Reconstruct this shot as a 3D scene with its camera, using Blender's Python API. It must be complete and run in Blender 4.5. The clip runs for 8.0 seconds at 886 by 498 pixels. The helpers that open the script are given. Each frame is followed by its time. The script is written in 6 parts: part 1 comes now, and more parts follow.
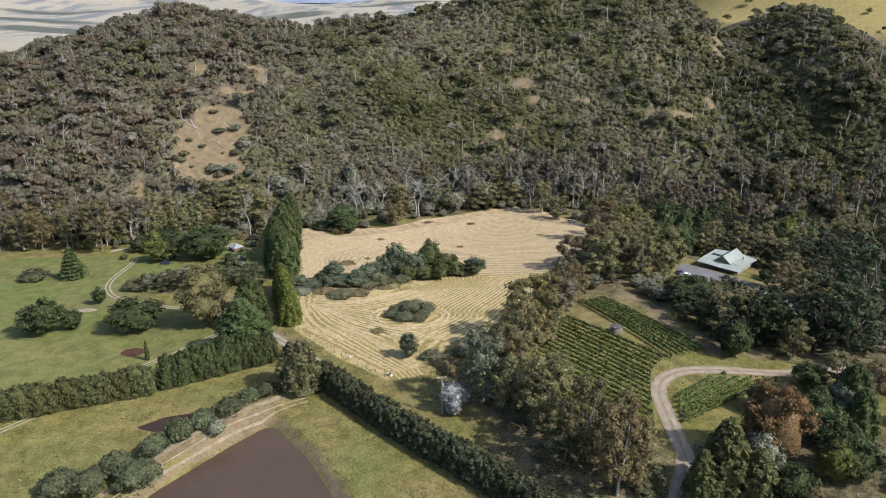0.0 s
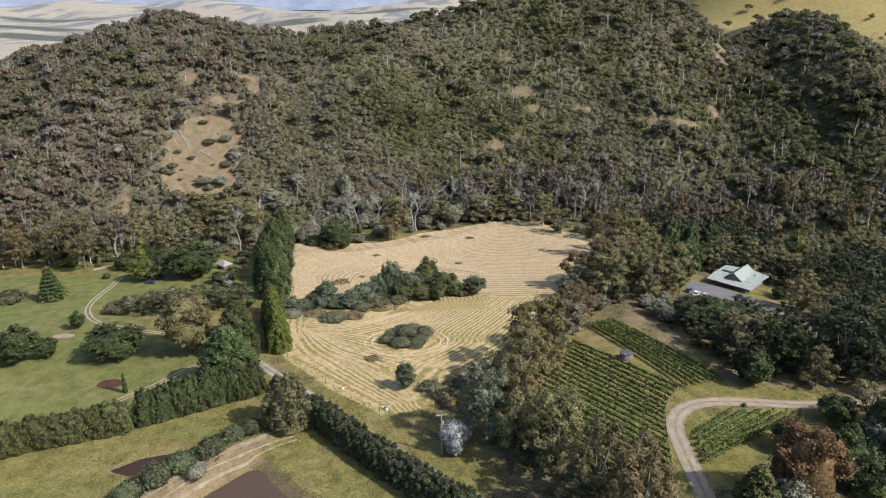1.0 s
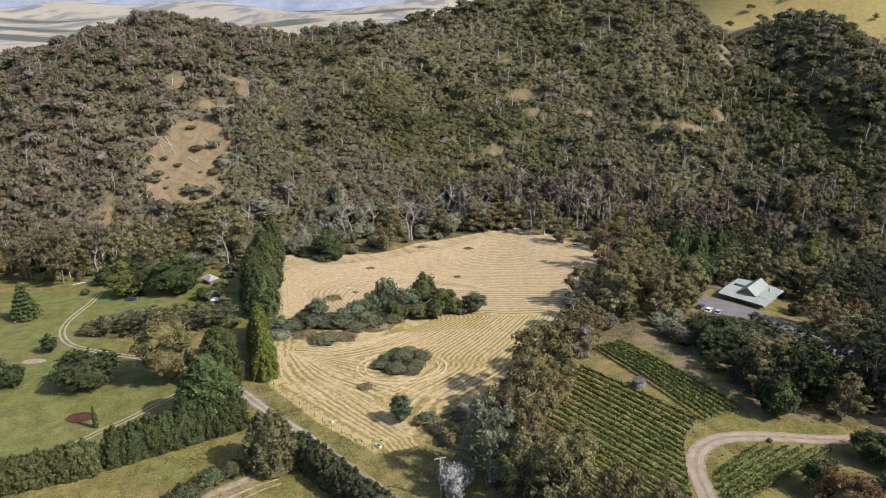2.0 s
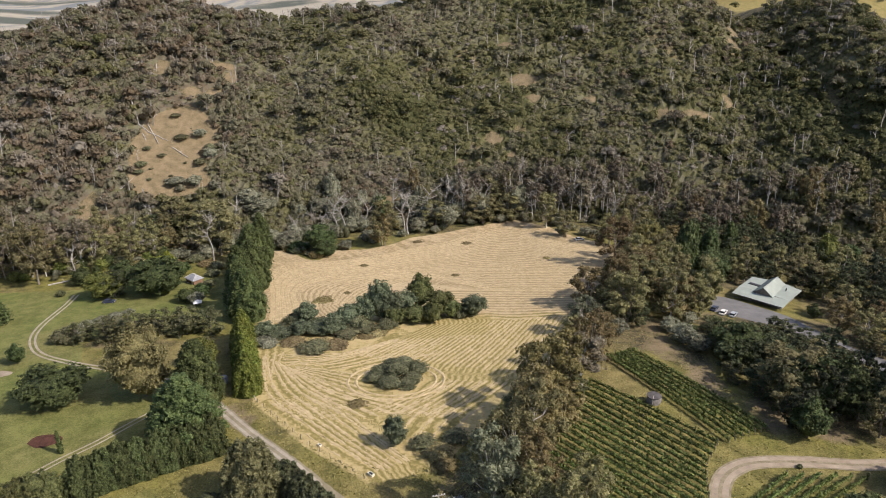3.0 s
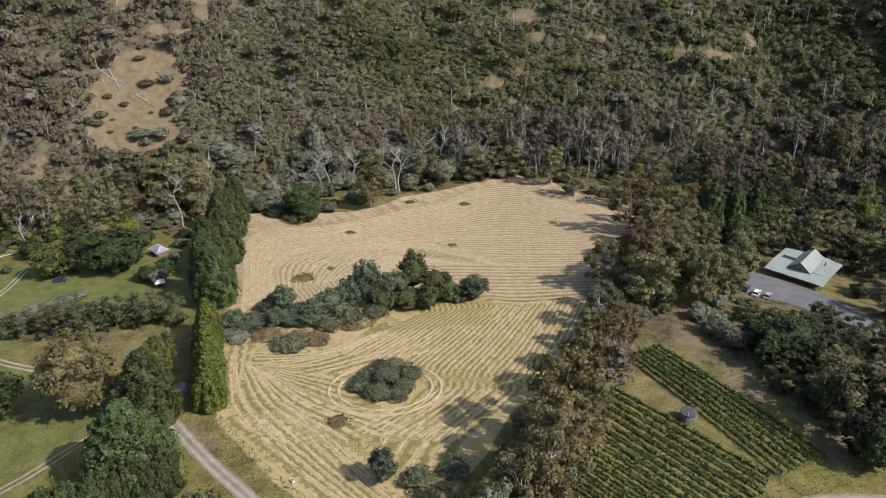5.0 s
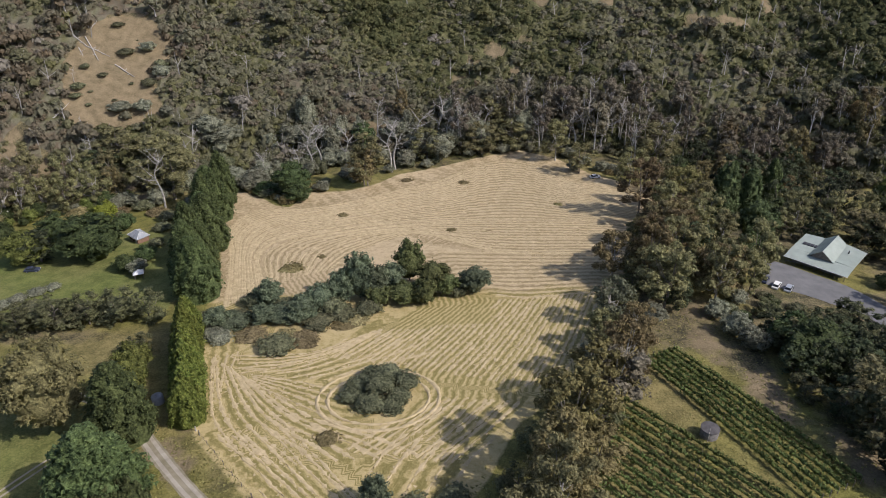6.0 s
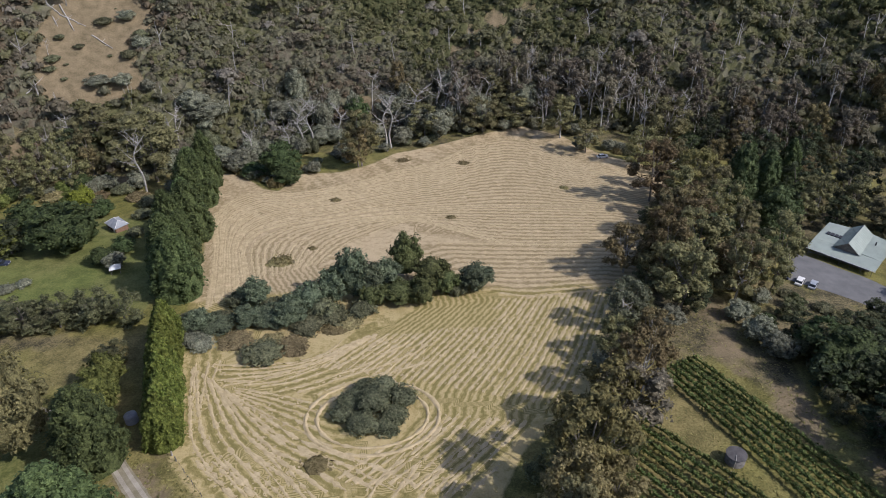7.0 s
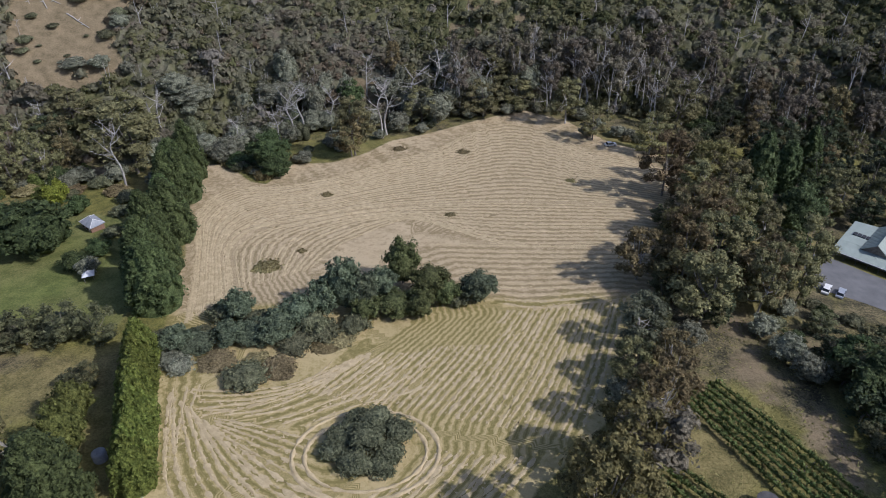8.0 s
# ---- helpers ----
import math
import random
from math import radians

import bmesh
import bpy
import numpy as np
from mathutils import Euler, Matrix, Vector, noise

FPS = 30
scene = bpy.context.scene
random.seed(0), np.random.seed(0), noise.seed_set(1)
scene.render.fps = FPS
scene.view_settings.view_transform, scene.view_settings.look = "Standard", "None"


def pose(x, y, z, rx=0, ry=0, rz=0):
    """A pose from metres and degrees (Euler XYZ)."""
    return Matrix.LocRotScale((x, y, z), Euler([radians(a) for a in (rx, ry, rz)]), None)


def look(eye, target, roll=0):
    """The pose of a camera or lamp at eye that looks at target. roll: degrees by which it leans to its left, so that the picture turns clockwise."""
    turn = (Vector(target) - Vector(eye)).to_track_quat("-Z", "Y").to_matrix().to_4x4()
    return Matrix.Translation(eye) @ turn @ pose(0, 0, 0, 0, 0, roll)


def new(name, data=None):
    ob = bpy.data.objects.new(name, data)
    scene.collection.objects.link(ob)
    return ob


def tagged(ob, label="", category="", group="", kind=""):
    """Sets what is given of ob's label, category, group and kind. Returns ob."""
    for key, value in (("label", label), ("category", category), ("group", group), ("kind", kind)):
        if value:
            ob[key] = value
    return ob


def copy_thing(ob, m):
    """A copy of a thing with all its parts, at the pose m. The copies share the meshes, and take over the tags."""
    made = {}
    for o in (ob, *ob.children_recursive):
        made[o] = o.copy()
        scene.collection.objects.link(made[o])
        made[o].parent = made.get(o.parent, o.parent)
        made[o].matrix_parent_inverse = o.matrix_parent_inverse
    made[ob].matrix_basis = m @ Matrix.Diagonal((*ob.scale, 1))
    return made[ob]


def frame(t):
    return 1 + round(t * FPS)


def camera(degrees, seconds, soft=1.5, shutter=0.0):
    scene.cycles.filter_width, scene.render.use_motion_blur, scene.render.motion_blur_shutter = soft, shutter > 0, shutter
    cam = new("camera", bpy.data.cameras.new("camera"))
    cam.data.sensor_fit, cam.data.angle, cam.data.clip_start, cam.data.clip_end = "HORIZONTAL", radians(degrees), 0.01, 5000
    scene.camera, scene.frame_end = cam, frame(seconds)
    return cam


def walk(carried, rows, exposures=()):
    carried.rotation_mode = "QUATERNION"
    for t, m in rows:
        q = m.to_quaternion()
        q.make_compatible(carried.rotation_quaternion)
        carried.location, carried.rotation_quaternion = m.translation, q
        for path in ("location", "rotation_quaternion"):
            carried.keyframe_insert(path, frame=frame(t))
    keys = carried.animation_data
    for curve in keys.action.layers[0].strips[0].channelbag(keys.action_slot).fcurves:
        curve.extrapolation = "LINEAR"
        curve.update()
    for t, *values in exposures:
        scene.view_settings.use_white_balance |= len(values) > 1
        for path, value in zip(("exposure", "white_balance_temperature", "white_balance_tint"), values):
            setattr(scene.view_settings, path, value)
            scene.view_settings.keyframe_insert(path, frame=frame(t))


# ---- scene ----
cam = camera(64.5, 8.0, soft=0.95)
METRES, EYE, TILT, LEAN, TURN = 130.0, 105.56, 0.0, 0.0, 0.0
ROWS = [
    (0.0, 0.0, 0.0, 0.0, -0.28, -21.09, 0.72),
    (0.5, -0.0018, 0.0481, -0.001, -0.42, -20.84, 0.78),
    (1.0, -0.0036, 0.1079, -0.0025, -0.61, -20.61, 0.84),
    (1.5, -0.0048, 0.1672, -0.0034, -0.77, -20.42, 0.87),
    (3.0, -0.0052, 0.3622, -0.0098, -1.24, -21.96, 0.95),
    (3.5, -0.0052, 0.4249, -0.0112, -1.37, -23.16, 0.95),
    (4.0, -0.0047, 0.4928, -0.0128, -1.49, -24.57, 0.95),
    (4.5, -0.004, 0.5548, -0.0142, -1.62, -25.92, 0.94),
    (6.0, -0.0001, 0.7456, -0.0159, -1.89, -30.45, 0.84),
    (6.5, 0.0005, 0.8059, -0.0174, -1.98, -31.89, 0.81),
    (7.0, 0.0006, 0.8715, -0.0191, -2.09, -33.43, 0.78),
    (7.5, 0.0013, 0.9327, -0.0205, -2.2, -34.7, 0.75),
    (8.0, 0.0019, 0.9996, -0.0219, -2.3, -35.92, 0.72),
]
walk(cam, [(t, pose(0, 0, EYE, TILT, LEAN, TURN) @ pose(METRES * x, METRES * y, METRES * z, 90 + pitch, roll, yaw)) for t, x, y, z, yaw, pitch, roll in ROWS],
     [(0.0, 0.41, 6150, 14), (1.5, 0.41, 6350, 16), (3.5, 0.30, 6750, 17), (4.5, 0.21, 6350, 16.5), (6.5, 0.02, 6100, 17), (8.0, -0.14, 5600, 17.5)])

# ---- light ----
SUN_HIGH, SUN_TURN = 42.0, 113.0          # degrees above the horizon, and from +y towards +x
world = bpy.data.worlds.new("world")
scene.world = world
world.use_nodes = True
wn = world.node_tree.nodes
sky = wn.new("ShaderNodeTexSky")
sky.sky_type, sky.sun_disc = "NISHITA", False
sky.sun_elevation, sky.sun_rotation = radians(SUN_HIGH), radians(SUN_TURN)
sky.air_density, sky.dust_density = 1.0, 2.0
world.node_tree.links.new(sky.outputs[0], wn["Background"].inputs[0])
wn["Background"].inputs[1].default_value = 0.125
sun = new("sun", bpy.data.lights.new("sun", "SUN"))
sun.data.energy, sun.data.angle, sun.data.color = 3.7, radians(0.6), (1.0, 0.94, 0.84)
away = Vector((math.sin(radians(SUN_TURN)) * math.cos(radians(SUN_HIGH)), math.cos(radians(SUN_TURN)) * math.cos(radians(SUN_HIGH)), math.sin(radians(SUN_HIGH))))
sun.matrix_world = look(away * 900, (0, 0, 0))


from mathutils.kdtree import KDTree

# ---- the lie of the land ----
def smooth(a, b, v):
    t = np.clip((v - a) / (b - a), 0, 1)
    return t * t * (3 - 2 * t)


def bump(x, y, cx, cy, rx, ry, turn=0.0):
    c, s = np.cos(np.radians(turn)), np.sin(np.radians(turn))
    u, v = ((x - cx) * c + (y - cy) * s) / rx, ((y - cy) * c - (x - cx) * s) / ry
    return np.exp(-(u * u + v * v))


def ramp(v, width):
    """Rises at slope one past zero, with a soft start."""
    return np.logaddexp(0, v / width) * width


def valley(x, y):
    z = 3.0 - 0.125 * (ramp(y - 195, 12) - ramp(y - 385, 10))
    z = z - 0.16 * (ramp(x - 72, 8) - ramp(x - 132, 20)) * smooth(140, 215, y)
    return z


def foot(x):
    return np.interp(x, FOOT_X, FOOT_Y)


FOOT_X = (-420, -230, -160, -100, -50, 60, 120, 160, 200, 300, 420)
FOOT_Y = (300, 320, 338, 365, 388, 396, 390, 372, 355, 344, 330)
CREST_X = (-560, -380, -290, -205, -125, -40, 8, 60, 135, 192, 214, 233, 252, 268, 286, 315, 345, 380, 560)
CREST_Z = (5, 38, 62, 83, 68, 75, 82, 94, 118, 96, 76, 60, 70, 80, 86, 68, 50, 36, 26)


def hills(x, y):
    """The wooded range behind the paddock: height above the valley floor."""
    crest_y = 585 + 15 * np.sin(x / 90.0)
    top = np.interp(x, CREST_X, CREST_Z) + 20
    t = (y - foot(x)) / (crest_y - foot(x))
    power = 1.8 - 0.65 * smooth(-70, 20, x) + 0.55 * smooth(120, 260, x)
    up = 1 - (1 - np.clip(t, 0, 1)) ** power
    fall = 1 - smooth(1.0, 2.3, t)
    body = top * up * smooth(-0.03, 0.07, t) * fall
    gully = 16 * bump(x, y, 187, 458, 24, 84, -6) - 17 * bump(x, y, 258, 452, 32, 80) + 10 * bump(x, y, -85, 470, 22, 70, 8)
    return np.maximum(body - gully * smooth(0.05, 0.3, t), 0)


def height(x, y):
    x, y = np.asarray(x, float), np.asarray(y, float)
    z = valley(x, y) + hills(x, y) + 2.0 * bump(x, y, 117, 271, 32, 28)          # the homestead stands on a rise
    z = z + 205 * bump(x, y, 430, 900, 190, 160, -12)          # bare golden hill behind
    r = np.hypot(x, y - 500)
    far = smooth(600, 1500, r)
    z = z + far * (14 * np.sin(x / 260 + 1.1) * np.sin(y / 310) + 9 * np.sin(x / 120 + y / 170))
    z = z + smooth(2300, 4600, y) * (40 + 24 * np.sin(x / 430) + 14 * np.sin(x / 170 + 2))
    for ring, level, drop in ((DAM, 3.0, 3.4), (PUDDLE, 3.0, 1.5)):
        d = inside(ring, x, y)
        z = z - drop * smooth(-2.6, 3.2, d)
    return z + 2.2 * bump(x, y, -57, 144, 3.4, 22, -42)            # the bank beside the dam


def inside(ring, x, y):
    """Distance to the edge of a ring of points, positive within."""
    x, y = np.broadcast_arrays(np.asarray(x, float), np.asarray(y, float))
    best, odd = np.full(x.shape, 1e9), np.zeros(x.shape, bool)
    for (ax, ay), (bx, by) in zip(ring, ring[1:] + ring[:1]):
        t = np.clip(((x - ax) * (bx - ax) + (y - ay) * (by - ay)) / ((bx - ax) ** 2 + (by - ay) ** 2), 0, 1)
        best = np.minimum(best, np.hypot(x - ax - t * (bx - ax), y - ay - t * (by - ay)))
        cross = (ay > y) != (by > y)
        with np.errstate(divide="ignore", invalid="ignore"):
            odd ^= cross & (x < ax + (y - ay) * (bx - ax) / (by - ay if by != ay else 1e-9))
    return np.where(odd, best, -best)


def spline(points, step=2.0):
    """A smooth line through the points, in even steps."""
    p = np.array(points, float)
    p = np.vstack([2 * p[0] - p[1], p, 2 * p[-1] - p[-2]])
    out = []
    for i in range(1, len(p) - 2):
        n = max(2, int(np.linalg.norm(p[i + 1] - p[i]) / 0.5))
        for t in np.linspace(0, 1, n, endpoint=False):
            a, b, c, d = p[i - 1:i + 3]
            out.append(0.5 * (2 * b + (c - a) * t + (2 * a - 5 * b + 4 * c - d) * t * t + (3 * b - a - 3 * c + d) * t ** 3))
    out = np.array(out + [p[-2]])
    s = np.concatenate([[0], np.cumsum(np.linalg.norm(np.diff(out, axis=0), axis=1))])
    at = np.linspace(0, s[-1], max(2, int(s[-1] / step) + 1))
    return np.stack([np.interp(at, s, out[:, k]) for k in range(out.shape[1])], axis=1)


DAM = [(-70, 113), (-65.5, 124.5), (-53.5, 140.5), (-46, 149), (-43, 149.5), (-32, 137), (-22, 120), (-10, 96), (-40, 86), (-66, 100)]
PUDDLE = [(-77, 147), (-71, 151.5), (-63, 153.5), (-66, 149), (-71, 145)]
PADDOCK = [(-46, 201), (-53, 232), (-57, 250), (-62, 285), (-72, 318), (-84, 346), (-70, 347), (-58, 331), (-49, 327), (-45, 345), (-31, 345), (-19, 353), (-10, 365), (3, 371),
           (24, 384), (42, 392), (56, 381), (68, 358), (85, 347), (85, 325), (74, 300), (64, 280), (57, 262), (51, 246), (39, 226), (27, 212), (15, 201), (8, 187), (-2, 172), (-15, 169), (-29, 181)]
LAWN = [(-210, 150), (-112, 160), (-84, 172), (-68, 192), (-76, 212), (-104, 226), (-112, 246), (-70, 248), (-70, 262), (-78, 305), (-110, 315), (-135, 296), (-215, 292)]
CLEARING = [(-150, 376), (-155, 405), (-152, 427), (-141, 437), (-130, 441), (-115, 432), (-114, 418), (-119, 405), (-112, 391), (-128, 380)]
BARE = [(-156, 470, 6, 9), (-126, 484, 11, 5), (-118, 474, 5, 8), (-135, 452, 6, 7), (58, 489, 11, 6), (36, 446, 6, 5), (25, 440, 4, 4), (45, 434, 4, 3), (40, 463, 5, 4), (18, 431, 5, 3), (52, 452, 4, 3), (156, 453, 10, 4), (136, 454, 8, 3), (201, 520, 5, 16), (208, 550, 5, 18), (180, 470, 4, 8), (62, 474, 5, 4), (50, 520, 7, 4), (95, 470, 6, 3), (-124, 455, 5, 8), (-20, 402, 14, 4), (-112, 345, 10, 7), (-150, 352, 5, 12), (-163, 362, 4, 14)]


# ---- materials ----
def material(name, rough=0.8, metal=0.0):
    m = bpy.data.materials.new(name)
    m.use_nodes = True
    nt = m.node_tree
    b = nt.nodes["Principled BSDF"]
    b.inputs["Roughness"].default_value, b.inputs["Metallic"].default_value = rough, metal
    b.inputs["Specular IOR Level"].default_value = 0.25
    return m, nt, b


def node(nt, kind, **values):
    n = nt.nodes.new(kind)
    for k, v in values.items():
        n.inputs[k].default_value = v
    return n


def noise_of(nt, scale, detail=4.0, rough=0.55):
    """World-size noise as a value."""
    geo = nt.nodes.new("ShaderNodeNewGeometry")
    n = node(nt, "ShaderNodeTexNoise", Scale=scale, Detail=detail, Roughness=rough)
    nt.links.new(geo.outputs["Position"], n.inputs["Vector"])
    return n.outputs["Fac"]


def ramp_of(nt, fac, *stops):
    r = nt.nodes.new("ShaderNodeValToRGB")
    e = r.color_ramp.elements
    while len(e) < len(stops):
        e.new(0.5)
    for el, (pos, col) in zip(e, stops):
        el.position, el.color = pos, (*col, 1) if len(col) == 3 else col
    nt.links.new(fac, r.inputs["Fac"])
    return r.outputs["Color"]


def mix_of(nt, fac, a, b):
    m = nt.nodes.new("ShaderNodeMix")
    m.data_type = "RGBA"
    for socket, v in (("Factor", fac), ("A", a), ("B", b)):
        i = [s for s in m.inputs if s.name == socket and (s.type == "RGBA") == (socket != "Factor")][0]
        if isinstance(v, (tuple, float)):
            i.default_value = v if isinstance(v, float) else (*v, 1)
        else:
            nt.links.new(v, i)
    return [o for o in m.outputs if o.type == "RGBA"][0]


def math_of(nt, op, a, b=0.0, clamp=False):
    m = nt.nodes.new("ShaderNodeMath")
    m.operation, m.use_clamp = op, clamp
    for i, v in enumerate((a, b)):
        if isinstance(v, float):
            m.inputs[i].default_value = v
        else:
            nt.links.new(v, m.inputs[i])
    return m.outputs[0]


def bump_to(nt, b, value, distance, strength=1.0):
    n = node(nt, "ShaderNodeBump", Strength=strength, Distance=distance)
    nt.links.new(value, n.inputs["Height"])
    nt.links.new(n.outputs[0], b.inputs["Normal"])


def attr_of(nt, name):
    a = nt.nodes.new("ShaderNodeAttribute")
    a.attribute_name = name
    return a.outputs["Fac"]


def mask_of(nt, name, scale, amount=0.5):
    """A zone of the ground with a ragged edge."""
    n = noise_of(nt, scale, 5.0, 0.65)
    v = math_of(nt, "ADD", attr_of(nt, name), math_of(nt, "MULTIPLY", math_of(nt, "SUBTRACT", n, 0.5), amount))
    return math_of(nt, "MULTIPLY", math_of(nt, "SUBTRACT", v, 0.38), 4.0, True)


def plain(name, dark, light, scale=0.8, rough=0.85, metal=0.0, relief=0.0, fine=9.0):
    m, nt, b = material(name, rough, metal)
    f = math_of(nt, "ADD", math_of(nt, "MULTIPLY", noise_of(nt, scale), 0.65), math_of(nt, "MULTIPLY", noise_of(nt, fine), 0.35))
    nt.links.new(ramp_of(nt, f, (0.32, dark), (0.68, light)), b.inputs["Base Color"])
    if relief:
        bump_to(nt, b, noise_of(nt, fine), relief)
    return m


def ground_material():
    m, nt, b = material("ground", 0.95)
    big, mid, small = noise_of(nt, 0.035), noise_of(nt, 0.25, 6.0, 0.65), noise_of(nt, 2.2, 4.0, 0.7)
    f = math_of(nt, "ADD", math_of(nt, "MULTIPLY", mid, 0.5), math_of(nt, "MULTIPLY", small, 0.5))
    f = math_of(nt, "ADD", math_of(nt, "MULTIPLY", math_of(nt, "SUBTRACT", f, 0.5), 2.3), 0.5, True)
    rough = mix_of(nt, ramp_of(nt, big, (0.38, (0, 0, 0)), (0.62, (1, 1, 1))), ramp_of(nt, f, (0.3, (0.12, 0.105, 0.038)), (0.7, (0.285, 0.235, 0.095))), ramp_of(nt, f, (0.3, (0.090, 0.090, 0.022)), (0.7, (0.230, 0.213, 0.058))))
    lawn = mix_of(nt, ramp_of(nt, big, (0.35, (0, 0, 0)), (0.65, (1, 1, 1))), ramp_of(nt, f, (0.3, (0.088, 0.112, 0.027)), (0.7, (0.184, 0.208, 0.057))), ramp_of(nt, f, (0.3, (0.114, 0.117, 0.035)), (0.7, (0.228, 0.214, 0.080))))
    litter = ramp_of(nt, f, (0.36, (0.05, 0.045, 0.025)), (0.5, (0.12, 0.105, 0.055)), (0.66, (0.21, 0.17, 0.09)))
    earth = ramp_of(nt, f, (0.25, (0.13, 0.105, 0.058)), (0.75, (0.265, 0.205, 0.122)))
    # raked rows: pale straw on greener stubble, broken along their length
    wander = math_of(nt, "MULTIPLY", math_of(nt, "SUBTRACT", noise_of(nt, 0.7, 3.0, 0.6), 0.5), 1.1)
    turn = math_of(nt, "ADD", attr_of(nt, "across"), wander)
    wave = math_of(nt, "COSINE", math_of(nt, "MULTIPLY", turn, 6.2832))
    comb = nt.nodes.new("ShaderNodeCombineXYZ")
    nt.links.new(math_of(nt, "MULTIPLY", attr_of(nt, "across"), 7.0), comb.inputs[0])
    nt.links.new(math_of(nt, "MULTIPLY", attr_of(nt, "along"), 0.22), comb.inputs[1])
    streak = node(nt, "ShaderNodeTexNoise", Scale=1.0, Detail=4.0, Roughness=0.65)
    nt.links.new(comb.outputs[0], streak.inputs["Vector"])
    g = math_of(nt, "ADD", math_of(nt, "MULTIPLY", wave, 0.2), math_of(nt, "ADD", math_of(nt, "MULTIPLY", streak.outputs["Fac"], 0.75), math_of(nt, "MULTIPLY", f, 0.25)))
    hay = mix_of(nt, mask_of(nt, "stubble", 0.05, 1.2), ramp_of(nt, g, (0.28, (0.285, 0.222, 0.115)), (0.5, (0.40, 0.312, 0.18)), (0.72, (0.52, 0.41, 0.25))), ramp_of(nt, g, (0.28, (0.215, 0.182, 0.062)), (0.5, (0.335, 0.272, 0.108)), (0.72, (0.49, 0.388, 0.19))))
    geo = nt.nodes.new("ShaderNodeNewGeometry")
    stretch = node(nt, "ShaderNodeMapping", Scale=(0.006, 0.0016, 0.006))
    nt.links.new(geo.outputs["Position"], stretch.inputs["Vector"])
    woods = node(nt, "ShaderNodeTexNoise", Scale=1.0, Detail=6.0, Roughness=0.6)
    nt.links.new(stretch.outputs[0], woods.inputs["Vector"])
    # far fields paled and greyed: distance haze is put into their colour
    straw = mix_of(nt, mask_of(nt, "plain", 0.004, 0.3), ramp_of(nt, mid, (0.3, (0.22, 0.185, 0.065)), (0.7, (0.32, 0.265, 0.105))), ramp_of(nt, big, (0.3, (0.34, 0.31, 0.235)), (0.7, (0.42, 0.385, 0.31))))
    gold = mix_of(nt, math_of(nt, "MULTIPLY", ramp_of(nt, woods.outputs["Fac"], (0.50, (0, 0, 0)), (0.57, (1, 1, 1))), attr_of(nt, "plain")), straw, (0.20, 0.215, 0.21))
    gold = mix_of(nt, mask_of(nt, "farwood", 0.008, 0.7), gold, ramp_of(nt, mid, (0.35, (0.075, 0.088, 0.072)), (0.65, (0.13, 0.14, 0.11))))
    col = mix_of(nt, mask_of(nt, "lawn", 0.12), rough, lawn)
    col = mix_of(nt, mask_of(nt, "litter", 0.2, 0.8), col, litter)
    col = mix_of(nt, mask_of(nt, "earth", 0.16, 1.1), col, earth)
    col = mix_of(nt, mask_of(nt, "hay", 0.5, 0.5), col, hay)
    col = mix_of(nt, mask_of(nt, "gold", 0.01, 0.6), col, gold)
    nt.links.new(col, b.inputs["Base Color"])
    bump_to(nt, b, f, 0.25, 0.7)
    return m


def see_through(nt, b, colour, amount):
    """Thin leaves let part of the light through."""
    t, mix = nt.nodes.new("ShaderNodeBsdfTranslucent"), nt.nodes.new("ShaderNodeMixShader")
    nt.links.new(colour, t.inputs["Color"])
    mix.inputs[0].default_value = amount
    nt.links.new(b.outputs[0], mix.inputs[1])
    nt.links.new(t.outputs[0], mix.inputs[2])
    nt.links.new(mix.outputs[0], nt.nodes["Material Output"].inputs["Surface"])


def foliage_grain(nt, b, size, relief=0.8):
    """Sprays too small to build: light tips, gaps with their shade painted in, and relief."""
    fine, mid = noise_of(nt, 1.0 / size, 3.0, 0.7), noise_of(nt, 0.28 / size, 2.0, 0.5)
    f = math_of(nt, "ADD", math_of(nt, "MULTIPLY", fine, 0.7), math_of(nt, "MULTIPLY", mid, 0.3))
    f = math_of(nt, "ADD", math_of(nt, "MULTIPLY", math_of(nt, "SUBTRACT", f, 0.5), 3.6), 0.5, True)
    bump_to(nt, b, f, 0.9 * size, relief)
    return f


def leaf_material(name, dark, light, grain=0.55):
    m, nt, b = material(name, 0.62)
    b.inputs["Specular IOR Level"].default_value = 0.18
    geo, info = nt.nodes.new("ShaderNodeNewGeometry"), nt.nodes.new("ShaderNodeObjectInfo")
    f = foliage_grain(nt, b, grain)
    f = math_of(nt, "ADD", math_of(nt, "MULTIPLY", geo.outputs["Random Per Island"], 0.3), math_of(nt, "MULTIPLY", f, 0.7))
    # the darkest stop paints the shade of leaf gaps into the colour
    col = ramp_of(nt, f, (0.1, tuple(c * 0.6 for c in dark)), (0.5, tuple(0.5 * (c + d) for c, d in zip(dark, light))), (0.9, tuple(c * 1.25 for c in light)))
    hue = node(nt, "ShaderNodeHueSaturation")
    nt.links.new(col, hue.inputs["Color"])
    nt.links.new(math_of(nt, "ADD", math_of(nt, "MULTIPLY", info.outputs["Random"], 0.03), 0.487), hue.inputs["Hue"])
    nt.links.new(math_of(nt, "ADD", math_of(nt, "MULTIPLY", info.outputs["Random"], 0.45), 0.8), hue.inputs["Value"])
    nt.links.new(hue.outputs[0], b.inputs["Base Color"])
    see_through(nt, b, hue.outputs[0], 0.25)
    return m


